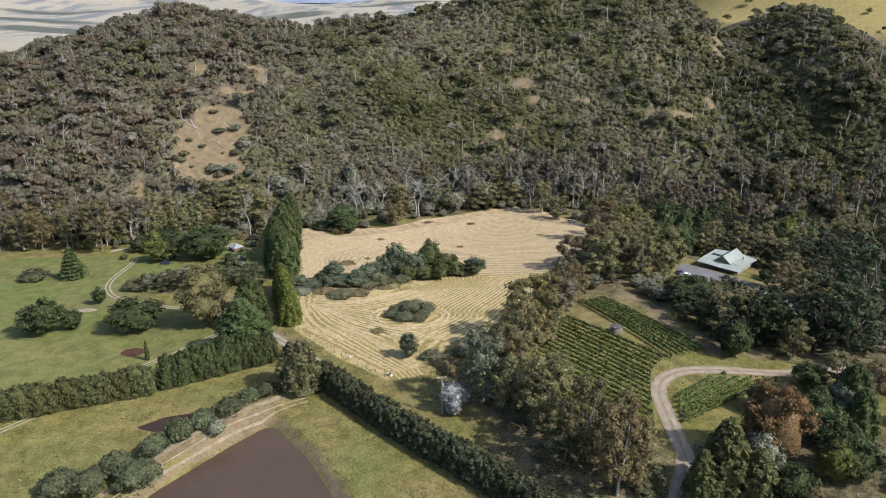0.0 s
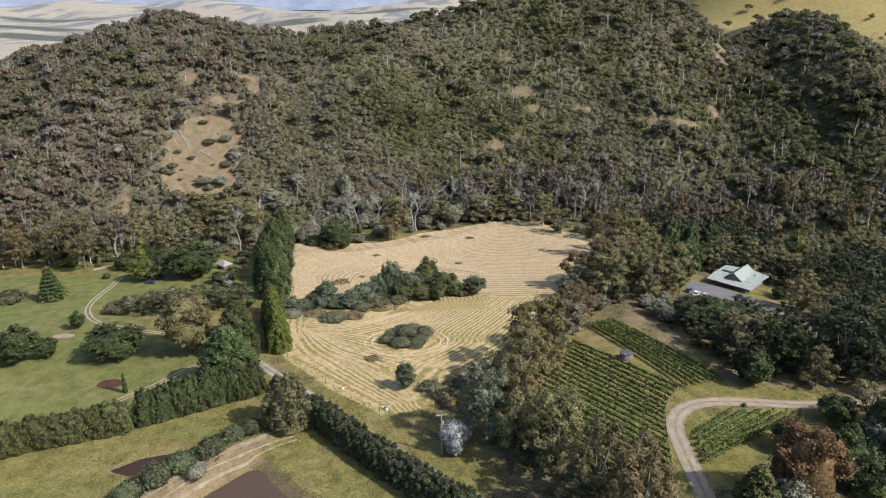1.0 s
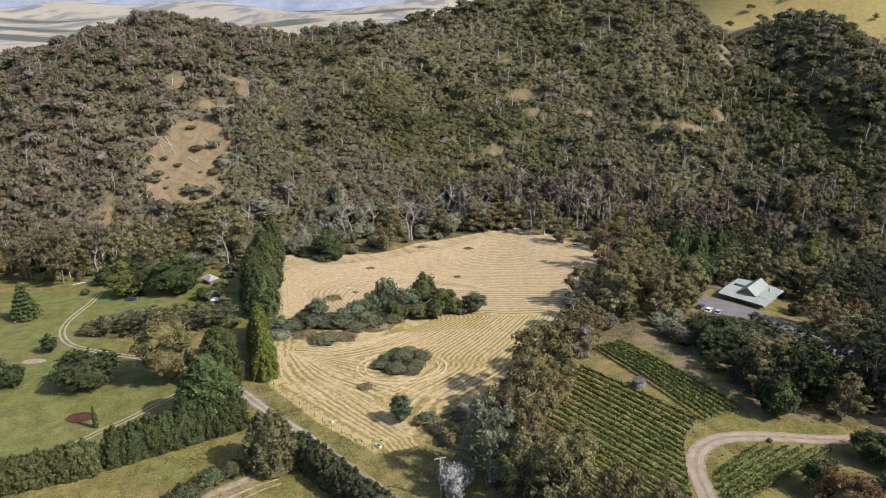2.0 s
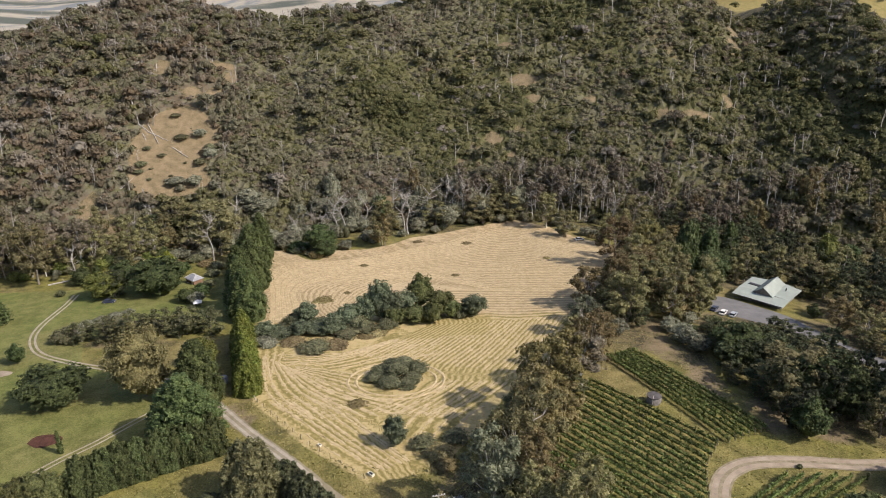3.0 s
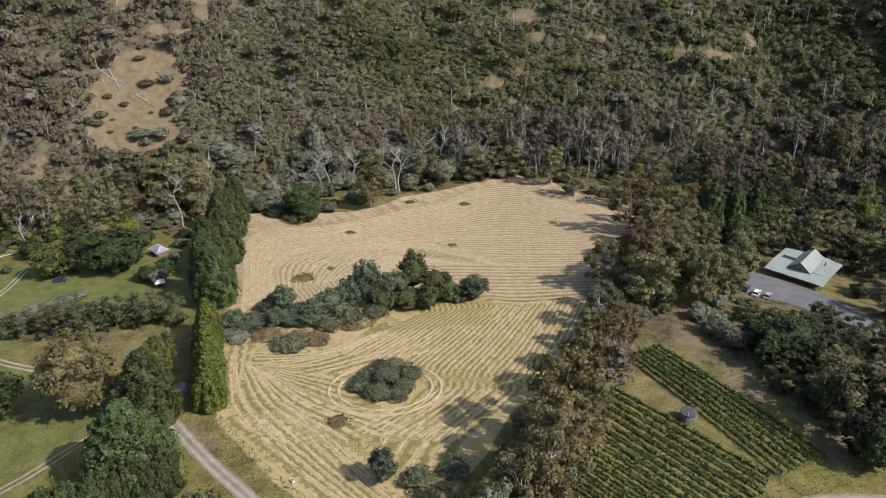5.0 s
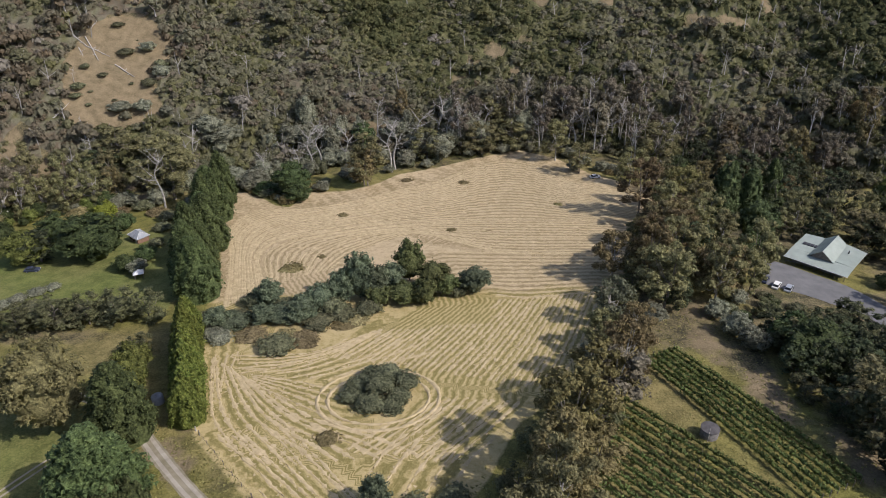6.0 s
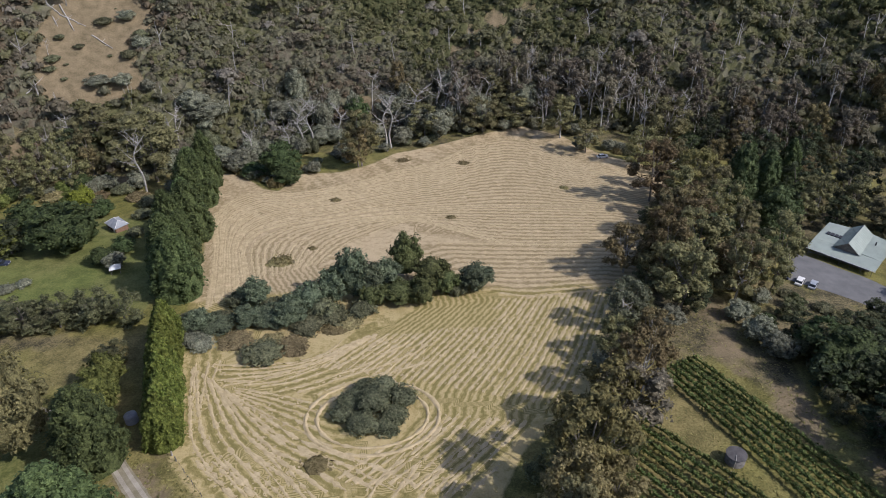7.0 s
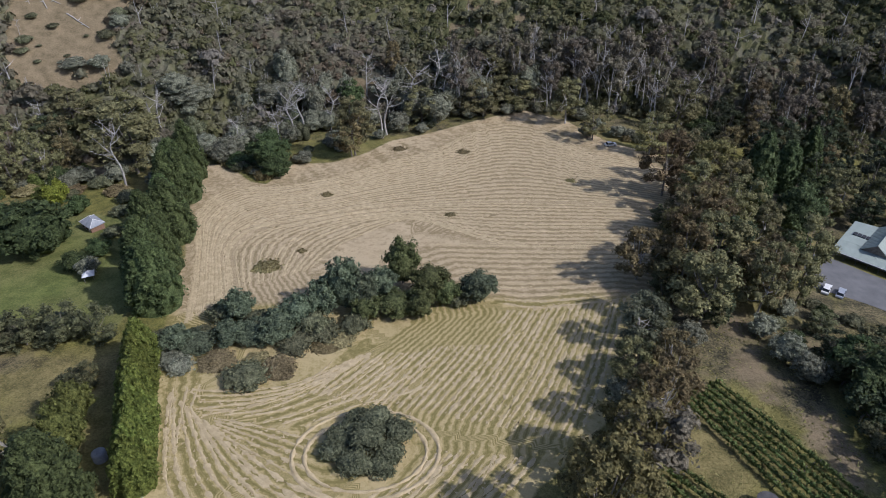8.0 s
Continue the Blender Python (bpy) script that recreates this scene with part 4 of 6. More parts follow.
draped("road", YARD, 0.09, ASPHALT, "grey sealed yard and drive in front of the homestead", "road")
draped("ground", [(-96.5, 184), (-93, 182.2), (-89.5, 184), (-89, 186), (-92.5, 187.6), (-96, 186.6)], 0.10, MULCH, "oval garden bed of dark red mulch in the lawn", "garden bed", 1.0)
draped("ground", [(-127, 219), (-124, 217.8), (-120.5, 219), (-120.5, 221), (-124, 222), (-127, 221)], 0.08, GRAVEL, "oval patch of bare ground in the lawn", "garden bed", 1.0)


# ---- raked hay ----
def between(a, b, count, start=0.0, end=1.0, jag=0.5, seed=0):
    """Lines that change from line a to line b."""
    rng = np.random.default_rng(seed)
    pa, pb = spline(a, 0.5), spline(b, 0.5)
    s = np.linspace(0, 1, 14)
    pa = np.array([[np.interp(t, np.linspace(0, 1, len(p)), p[:, k]) for k in (0, 1)] for t in s for p in (pa,)])
    pb = np.array([[np.interp(t, np.linspace(0, 1, len(p)), p[:, k]) for k in (0, 1)] for t in s for p in (pb,)])
    for k in np.linspace(start, end, count):
        line = pa * (1 - k) + pb * k + rng.normal(size=2) * 0.25
        a0, a1 = rng.uniform(0, 0.05), rng.uniform(0.95, 1)
        keep = line[int(a0 * 13):int(math.ceil(a1 * 13)) + 1]
        yield keep + rng.normal(size=keep.shape) * 0.12 * jag


pieces, loose, count = [], [], 0
for a, b, rows, width in HAY:
    for line in between(a, b, rows, seed=rows, jag=0.7):
        ok = inside(PADDOCK, line[:, 0], line[:, 1]) > 0.4
        ok &= ((line[:, 0] + 11.5) / 10.5) ** 2 + ((line[:, 1] - 209.5) / 8.5) ** 2 > 1
        ok &= ~((np.abs(line[:, 0] + 18) < 34) & (np.abs(line[:, 1] - (247 + 0.10 * (line[:, 0] + 18))) < 9) & (line[:, 1] > 236))
        runs = np.split(np.arange(len(line)), np.where(np.diff(ok.astype(int)) != 0)[0] + 1)
        for run in runs:
            if ok[run[0]] and len(run) > 2:
                count += 1
                pieces.append(ribbon(line[run], width * 0.62, 0.0, 0.8, 0.11, 0.6, count, 2))
                loose.append(spline(line[run], 0.8))
for k in range(2):
    a = np.linspace(0, 6.283, 30)
    pieces.append(ribbon(np.column_stack([-11.5 + (10.8 + 2.2 * k) * np.cos(a), 210 + (8.6 + 1.9 * k) * np.sin(a)]), 0.8, 0.03, 0.9, 0.18, 0.3, 900 + k))
rng_hay = np.random.default_rng(31)
loose = np.vstack(loose)
loose = loose[rng_hay.random(len(loose)) < 0.8]
loose = loose + rng_hay.normal(size=loose.shape) * 0.42
loose = loose[inside(PADDOCK, loose[:, 0], loose[:, 1]) > 0.3]
turn_, long_ = rng_hay.uniform(0, 6.283, len(loose)), rng_hay.uniform(0.2, 0.6, len(loose))
zl = height(loose[:, 0], loose[:, 1]) + 0.03
tip = [np.column_stack([loose[:, 0] + long_ * r * np.cos(turn_ + a), loose[:, 1] + long_ * r * np.sin(turn_ + a), zl + up * rng_hay.random(len(loose))]) for a, r, up in ((0, 1, 0.06), (2.2, 0.55, 0.02), (3.9, 0.75, 0.12))]
tagged(new("loose_hay", mesh("loose_hay", np.stack(tip, 1), [np.arange(3 * len(loose)).reshape(-1, 3)], [STRAW])), "loose wisps of pale hay scattered between the raked rows", "hay", kind="stuff")
v, f = join(pieces)
tagged(new("hay_windrows", mesh("hay_windrows", v, [f], [STRAW], smooth_faces=True)), "pale raked rows of cut hay curving over the paddock", "hay", kind="stuff")


# ---- vineyard ----
def vine_row(p, q, seed):
    rng = np.random.default_rng(seed)
    p, q = np.array(p, float), np.array(q, float)
    length = np.linalg.norm(q - p)
    ob = new("vine_row")
    k = int(length * 24)
    s = rng.uniform(0, 1, k)
    s = s[(np.sin(s * length * 5.2 + seed) + rng.normal(size=k) * 0.8) > -0.9]
    gap = rng.uniform(0, 1, 2)
    s = s[np.all(np.abs(s[:, None] - gap) > 0.012, axis=1)]
    at = p + s[:, None] * (q - p) + rng.normal(size=(len(s), 2)) * 0.2
    z = height(at[:, 0], at[:, 1]) + rng.uniform(0.45, 1.65, len(s))
    v, f = leaves(rng, np.column_stack([at, z]), np.array((0.15, 0.15, 0.2)), len(at), 0.34)
    part("foliage", mesh("foliage", v, [f], [LEAF["vine"]]), ob)
    wall = spline([p, q], 2.0)
    core, cf = join([tube(np.column_stack([wall, height(wall[:, 0], wall[:, 1]) + 1.0]), 0.2 + 0.08 * rng.random(len(wall)), 5)])
    part("leaf_core", mesh("leaf_core", core, [cf], [LEAF["vine"]]), ob)
    for e in (p, (p + q) / 2, q):
        h = float(height(*e))
        b = box(e[0] - 0.06, e[1] - 0.06, h - 0.3, e[0] + 0.06, e[1] + 0.06, h + 1.75)
        part("post", mesh("post", b[0], [b[1]], [TIMBER]), ob)
    return tagged(ob, "trellised row of leafy green grapevines", "vines", "rows of vines")


def block(starts, ends, rows, seed):
    """Rows of vines from a line of starts to a line of ends."""
    at = lambda line, k: np.array([np.interp(k, np.linspace(0, 1, len(line)), np.array(line, float)[:, c]) for c in (0, 1)])
    for k in np.linspace(0, 1, rows):
        vine_row(at(starts, k), at(ends, k), seed + int(k * 100))


block([(40, 206), (19, 163)], [(62.5, 176.5), (56.8, 168.5), (54.4, 160.5), (52.2, 150.5), (50, 140), (45, 127)], 20, 0)
block([(48, 220.5), (56.5, 224.5)], [(65.5, 177.5), (76.5, 182)], 7, 300)
block([(60.8, 156), (59, 150), (58.5, 145)], [(73, 165.5), (90, 164.5)], 6, 600)


# ---- rough grass ----
def grass_tufts():
    rng = np.random.default_rng(57)
    at = np.vstack([rng.uniform((-135, 84), (34, 176), (15000, 2)), rng.uniform((34, 150), (104, 246), (5000, 2)), rng.uniform((-60, 160), (10, 204), (4000, 2))])
    tall = 0.5 + 0.5 * np.sin(at[:, 0] / 5.1 + 1) * np.sin(at[:, 1] / 6.3) + 0.4 * rng.random(len(at))
    keep = tall > 0.35
    for ring, gap in ((PADDOCK, -0.5), (LAWN, 0.0), (DAM, -1.5), (PUDDLE, -0.5)):
        keep &= inside(ring, at[:, 0], at[:, 1]) < gap
    for line, gap in ((LANE, 1.9), (DRIVE, 2.4), (CREST, 1.2), (LOWER, 1.2)):
        p = spline(line, 1.0)
        keep &= np.min(np.hypot(at[:, None, 0] - p[None, :, 0], at[:, None, 1] - p[None, :, 1]), axis=1) > gap
    at, tall = at[keep], tall[keep]
    verge = np.repeat(spline(beside(LANE[3:7], -2.6), 0.25), 5, axis=0)          # tall grass between the hedge and the lane
    verge = np.vstack([verge, np.repeat(spline(beside(LANE[4:7], 0), 0.35), 4, axis=0)])
    verge = verge + rng.normal(size=verge.shape) * 0.7
    at, tall = np.vstack([at, verge]), np.concatenate([tall, np.full(len(verge), 1.5)])
    z = height(at[:, 0], at[:, 1])
    a = rng.uniform(0, 6.283, len(at))
    w, h = rng.uniform(0.15, 0.35, len(at)), rng.uniform(0.15, 0.4, len(at)) * tall
    lean = rng.normal(size=(len(at), 2)) * 0.4
    v = np.stack([np.column_stack([at[:, 0] - w * np.cos(a), at[:, 1] - w * np.sin(a), z]), np.column_stack([at[:, 0] + w * np.cos(a), at[:, 1] + w * np.sin(a), z]), np.column_stack([at + lean, z + h])], 1)
    tagged(new("rough_grass", mesh("rough_grass", v, [np.arange(3 * len(at)).reshape(-1, 3)], [LEAF["grass"]])), "tufts of rough green and straw-coloured grass round the dam", "grass", kind="stuff")


grass_tufts()

# ---- woods on the hills ----
def hill_tint(x, y, rng):
    """Where the woods turn from green to grey and brown: 0 green, 0.45 grey-green, 0.66 grey-brown, 0.84 rusty."""
    patch = np.sin(x / 31 + 2) * np.sin(y / 27) + 0.6 * np.sin(x / 13 + y / 19 + 1) + 0.5 * np.sin(x / 7.3 - y / 9.1)
    base = 0.37 + 0.22 * smooth(-80, -150, x) - 0.06 * smooth(130, 220, x) + 0.10 * patch
    base = base - 0.20 * bump(x, y, 30, 455, 75, 42) - 0.16 * bump(x, y, 70, 540, 80, 30) + 0.20 * bump(x, y, -45, 410, 60, 24) + 0.14 * bump(x, y, 10, 540, 50, 40) + 0.16 * bump(x, y, 40, 415, 40, 10)
    # west-facing slope beyond the gully: its shade put into a darker tint
    base = base - 0.30 * bump(x, y, 228, 438, 34, 60)
    spread = 0.13 + 0.06 * smooth(60, 160, np.abs(x))
    return np.clip(base + spread * rng.normal(size=x.shape), 0, 0.9)


def woods():
    """The hillside forest: some thousands of crowns and stems in one mesh."""
    rng = np.random.default_rng(7)
    shapes = []
    for s in range(9):
        r = np.random.default_rng(500 + s)
        tri, quad = [], []
        for k in range(3):
            c = np.array([math.cos(k * 3.1 + s) * 1.7, math.sin(k * 3.1 + s) * 1.7, 2.9 + r.uniform(0, 2.2)]) if k else np.array([0, 0, 4.9])
            rad = np.array([1, 1, 0.62]) * r.uniform(1.8, 2.5)
            a, b = clump(r, c, rad, 26, 0.8, OCTA, 0.78)
            tri.append(a)
            quad.append(b)
        stem = tube([(0, 0, -1.2), (r.normal() * 0.3, r.normal() * 0.3, 2.5), (r.normal() * 0.8, r.normal() * 0.8, 7.2)], [0.2, 0.15, 0.07], 3)
        arms = [tube([(0.1 * k, 0.1, 2.6 + 0.7 * k), (math.cos(k * 2.2 + s) * 1.3, math.sin(k * 2.2 + s) * 1.3, 5.2 + 0.4 * k), (math.cos(k * 2.2 + s) * 1.9, math.sin(k * 2.2 + s) * 1.9, 8.0 + 0.5 * k)], [0.13, 0.1, 0.04], 3) for k in range(3)]
        stem = join([stem] + arms)
        shapes.append((join(tri), join(quad), stem))
    for s in range(6):
        r = np.random.default_rng(560 + s)
        a, b = clump(r, np.array([0, 0, 1.2]), np.array([1.9, 1.9, 1.3]), 30, 0.68, OCTA, 0.86)
        shapes.append((a, b, None))
    for s in range(4):
        r = np.random.default_rng(590 + s)
        tri, quad = [], []
        for k in range(8):
            c = np.array([math.cos(k * 2.4 + s), math.sin(k * 2.4 + s), 0]) * 3.1 * math.sqrt(k / 8) + (0, 0, 6.2 - 0.28 * k + r.uniform(-0.6, 0.6))
            a, b = clump(r, c, np.array([1, 1, 0.75]) * r.uniform(1.3, 1.9), 30, 0.64, OCTA, 0.78)
            tri.append(a)
            quad.append(b)
        stem = join([tube([(0, 0, -1), (0.2, 0.1, 2.8), (r.normal() * 0.4, r.normal() * 0.4, 6.0)], [0.28, 0.2, 0.1], 4)] + [tube([(0.2, 0.1, 2.8), (math.cos(k * 2.1) * 1.4, math.sin(k * 2.1) * 1.4, 4.8), (math.cos(k * 2.1) * 2.6, math.sin(k * 2.1) * 2.6, 7.4)], [0.16, 0.12, 0.05], 3) for k in range(3)])
        shapes.append((join(tri), join(quad), stem))
    at = []
    step = 3.1
    for y in np.arange(300, 640, step):
        wide = 0.66 * y + 18
        for x in np.arange(-wide, wide, step):
            at.append((x + rng.uniform(-2.2, 2.2), y + rng.uniform(-2.2, 2.2)))
    at = np.array(at)
    x, y = at[:, 0], at[:, 1]
    above = y - foot(x)
    keep = (above > -4) & (inside(CLEARING, x, y) + rng.normal(size=len(x)) * 4 < -1.5)
    thin = np.zeros(len(x))
    for cx, cy, rx, ry in BARE:
        thin = np.maximum(thin, bump(x, y, cx, cy, rx * 1.05, ry * 1.05))
    keep &= rng.random(len(x)) > np.where(thin > 0.35, 0.93, thin)
    patchy = np.sin(x / 23 + 1) * np.sin(y / 17) + 0.5 * np.sin(x / 9 + y / 13)
    keep &= rng.random(len(x)) < np.where(patchy < -1.0, 0.7, 0.98)
    crest_drop = smooth(602, 622, y)
    keep &= rng.random(len(x)) > crest_drop
    x, y = x[keep], y[keep]
    gx_, gy_ = rng.uniform(230, 620, 90), rng.uniform(640, 900, 90)          # lone trees on the bare hill
    x, y = np.concatenate([x, gx_]), np.concatenate([y, gy_])
    fx, fy = np.meshgrid(np.arange(-112, 125, 3.7), np.arange(398, 486, 3.7))          # close low bushes above the creek
    fx, fy = (fx + rng.uniform(-1.5, 1.5, fx.shape)).ravel(), (fy + rng.uniform(-1.5, 1.5, fy.shape)).ravel()
    ok = fy - foot(fx) > 10
    for cx, cy, rx, ry in BARE:
        ok &= bump(fx, fy, cx, cy, rx, ry) < 0.3
    n_fill = int(ok.sum())
    x, y = np.concatenate([fx[ok], x]), np.concatenate([fy[ok], y])
    z = height(x, y)
    low = np.clip((y - foot(x)) / 60, 0, 1)
    mid_bush = bump(x, y, 10, 450, 110, 60)
    tree_like = np.maximum(np.maximum(smooth(-70, -150, x), smooth(110, 180, x) * 0.7), np.maximum(smooth(560, 610, y), 0.8 * (1 - low)))
    size = (0.66 + 0.5 * rng.random(len(x)) ** 2) * (1 + 0.28 * tree_like) * (1 - 0.12 * mid_bush)
    tall = rng.uniform(0.75, 1.15, len(x)) * (1 + 0.35 * tree_like * rng.random(len(x))) * (1 - 0.3 * mid_bush)
    stand = smooth(0.1, 0.9, np.sin(x / 19 + 0.7) * np.sin(y / 15 + x / 60) + 0.6 * np.sin(x / 8.3 + y / 11))          # stands of taller trees
    bush = rng.random(len(x)) > (0.05 + 0.16 * tree_like) * (0.4 + 1.6 * stand)
    bush[-90:] = False
    bush[:n_fill] = True
    big = ~bush & (rng.random(len(x)) < 0.42)
    size = np.where(big, rng.uniform(0.85, 1.5, len(x)), size)
    tall = np.where(big, rng.uniform(0.75, 1.15, len(x)), tall)
    size = np.where(bush, (0.85 + 0.6 * rng.random(len(x)) ** 2) * (1 + 0.25 * stand), size)
    tall = np.where(bush, rng.uniform(0.65, 1.1, len(x)) * (1 + 0.5 * tree_like + 0.3 * stand), tall)
    tint = hill_tint(x, y, rng)
    tint = np.where(rng.random(len(x)) < 0.03, 0.94, tint)
    spin = rng.uniform(0, 6.283, len(x))
    pick = np.where(bush, rng.integers(9, 15, len(x)), np.where(big, rng.integers(15, 19, len(x)), rng.integers(0, 9, len(x))))
    n = 0
    leaf3, leaf4, wood = [], [], []
    for k, (tri, quad, stem) in enumerate(shapes):
        w = np.where(pick == k)[0]
        c, s = np.cos(spin[w]), np.sin(spin[w])
        for vf, bag in ((tri, leaf3), (quad, leaf4), (stem, wood)):
            if vf is None:
                continue
            v, f = vf
            if bag is wood:
                show = (spin[w] * 7.3) % 1 < np.where(low[w] < 0.6, 0.6, 0.12 + 0.3 * tree_like[w])
                ww, cc, ss = w[show], c[show], s[show]
            else:
                ww, cc, ss = w, c, s
            if not len(ww):
                continue
            p = np.empty((len(ww), len(v), 3))
            p[..., 0] = x[ww, None] + size[ww, None] * (cc[:, None] * v[None, :, 0] - ss[:, None] * v[None, :, 1])
            p[..., 1] = y[ww, None] + size[ww, None] * (ss[:, None] * v[None, :, 0] + cc[:, None] * v[None, :, 1])
            p[..., 2] = z[ww, None] + (size * tall)[ww, None] * v[None, :, 2] - 0.3
            bag.append((p.reshape(-1, 3), (f[None] + (np.arange(len(ww)) * len(v))[:, None, None]).reshape(-1, f.shape[1]), np.repeat(tint[ww], len(v))))
    out_v, out_f, out_t = [], [], []
    for bag in (leaf3, leaf4):
        for p, f, t in bag:
            out_f.append(f + n)
            out_v.append(p)
            out_t.append(t)
            n += len(p)
    n3 = sum(len(f) for _, f, _ in leaf3)
    me = mesh("crowns", np.vstack(out_v), [np.vstack(out_f)], [WOODS], tint=np.concatenate(out_t))
    me.polygons.foreach_set("use_smooth", np.arange(len(me.polygons)) < n3)
    ob = tagged(new("hillside_woods"), "dense dry gum forest of olive, grey and brown crowns covering the hills", "forest", kind="stuff")
    part("crowns", me, ob)
    snags = []
    for _ in range(300):
        sx, sy = rng.uniform(-330, 330), rng.uniform(340, 600)
        if sy < foot(sx) + 4 or inside(CLEARING, sx, sy) > 0 or rng.random() < 0.5 * bump(sx, sy, 30, 455, 90, 45):
            continue
        sz, tall_ = float(height(sx, sy)), rng.uniform(7, 13)
        top = np.array((sx + rng.normal() * 0.8, sy + rng.normal() * 0.8, sz + tall_))
        foot_ = np.array((sx, sy, sz - 0.5))
        snags.append(tube([foot_, foot_ * 0.45 + top * 0.55 + (rng.normal() * 0.3, 0, 0), top], [0.26, 0.2, 0.07], 3))
        for _ in range(3):
            k = rng.uniform(0.45, 0.85)
            q = foot_ * (1 - k) + top * k
            e = q + (rng.normal() * 1.7, rng.normal() * 1.7, rng.uniform(1.2, 3.5))
            snags.append(tube([q, (q + e) / 2 + (0, 0, -0.2), e], [0.13, 0.1, 0.04], 3))
    p, f = join([(b[0], b[1]) for b in wood] + snags)
    part("stems", mesh("stems", p, [f], [HILL_BARK]), ob)


woods()


def understorey():
    """Knee- to head-high scrub between the hillside trees, one bumpy sheet of foliage."""
    ux, uy = np.arange(-460, 440, 2.1), np.arange(318, 628, 2.1)
    A, B = np.meshgrid(ux, uy)
    rng = np.random.default_rng(77)
    A = A + rng.uniform(-0.8, 0.8, A.shape)
    B = B + rng.uniform(-0.8, 0.8, B.shape)
    open_ground = smooth(-3, 2, inside(CLEARING, A, B))
    for cx, cy, rx, ry in BARE:
        open_ground = np.maximum(open_ground, smooth(0.25, 0.6, bump(A, B, cx, cy, rx, ry)))
    edge = np.minimum(smooth(-2, 8, B - foot(A)), smooth(626, 612, B))
    bumps = 0.1 + rng.uniform(0.0, 1.0, A.shape) ** 1.6 * 2.3 + 0.3 * np.sin(A / 3.1) * np.sin(B / 2.7 + A / 9)
    grow = edge * (1 - open_ground) * smooth(-1.45, -0.9, np.sin(A / 23 + 1) * np.sin(B / 17) + 0.5 * np.sin(A / 9 + B / 13))
    Zs = height(A, B) + bumps * grow - 0.8 * (1 - grow)
    r, c = A.shape
    i, j = np.meshgrid(np.arange(r - 1), np.arange(c - 1), indexing="ij")
    f = np.stack([i * c + j, i * c + j + 1, (i + 1) * c + j + 1, (i + 1) * c + j], -1).reshape(-1, 4)
    f = f[(np.abs(A.ravel()[f[:, 0]]) < 0.72 * B.ravel()[f[:, 0]] + 20) & (grow.ravel()[f].max(axis=1) > 0.02)]
    tint = np.clip(hill_tint(A, B, rng) - 0.08, 0, 0.9)
    me = mesh("hillside_scrub", np.stack([A, B, Zs], -1), [np.vstack([f[:, [0, 1, 2]], f[:, [0, 2, 3]]])], [WOODS], tint=tint.ravel())
    tagged(new("hillside_scrub", me), "low olive-brown scrub growing between the hillside trees", "scrub", kind="stuff")


understorey()

# ---- trees and shrubs ----
for x, y, h, w in [(-148.8, 260.6, 14.9, 10.8)]:
    plant("fir", x, y, h, w)
for x, y, h, w in [(-163.6, 258.5, 6.1, 13.3), (-141.1, 288.8, 3.4, 4.0), (-47.0, 159.6, 5.2, 6.5), (-51.1, 157.2, 4.9, 7.5), (-54.2, 149.8, 5.5, 8.7), (-59.2, 143.8, 6.2, 9.1), (-63.3, 139.9, 6.6, 9.2), (-67.0, 134.5, 6.3, 7.7), (-67.4, 125.3, 7.9, 11.4), (-83.1, 122.9, 7.1, 10.9), (-76.7, 122.9, 7.1, 9.4), (-73.1, 128.5, 7.4, 8.8), (77.3, 168.4, 1.4, 1.6)]:
    plant("shrub", x, y, h, w)
for x, y, h, w in [(-127.9, 200.5, 11.0, 15.5), (-119.9, 203.4, 6.5, 8.1), (-122.3, 227.1, 6.7, 5.6), (-98.6, 202.3, 10.5, 18.5), (-103.8, 289.2, 14.9, 22.4), (87.1, 138.1, 11.6, 13.0), (96.5, 161.2, 7.5, 10.4), (88.6, 124.9, 9.8, 13.2), (86.4, 218.7, 12.3, 18.1), (93.8, 195.3, 14.5, 16.4), (85.0, 179.9, 10.8, 9.7), (99.2, 190.9, 15.9, 13.6), (85.4, 227.3, 9.2, 11.9), (93.5, 270.5, 11.5, 9.5), (121, 312, 12, 12), (-51.4, 343.2, 13.9, 16.1)]:
    plant("round", x, y, h, w)
for kind, x, y, h, w in [("plumefir", 58.5, 120.5, 18, 14), ("plumefir", 53, 118, 12, 9), ("plumefir", 64, 117, 13, 11)]:
    plant(kind, x, y, h, w, "conifers beside the drive")
for kind, x, y, h, w in [("light", 84, 124, 10, 10), ("greyshrub", 92, 146, 6, 9), ("greendome", 80, 150, 8, 10), ("fullgum", 104, 160, 12, 12), ("greyshrub", 86, 112, 6, 9), ("scrub", 67, 110, 5, 8)]:
    plant(kind, x, y, h, w, "trees below the drive")
for kind, x, y, h, w in [("tallgreen", 105.5, 318, 21.5, 13), ("tallgreen", 97, 300, 15, 10), ("greendome", 105.5, 291, 16, 15), ("tallgreen", 118, 325, 18, 11), ("greendome", 176, 318, 14, 12)]:
    plant(kind, x, y, h, w, "green trees behind the homestead")
for x, y, h, w in [(-86.6, 180.2, 6.5, 1.7)]:
    plant("pencil", x, y, h, w)
for x, y, h, w in [(-123.0, 285.5, 10.5, 15.1), (168.0, 322.0, 18.1, 12.4), (-64.0, 212.4, 12.8, 10.1)]:
    plant("light", x, y, h, w)
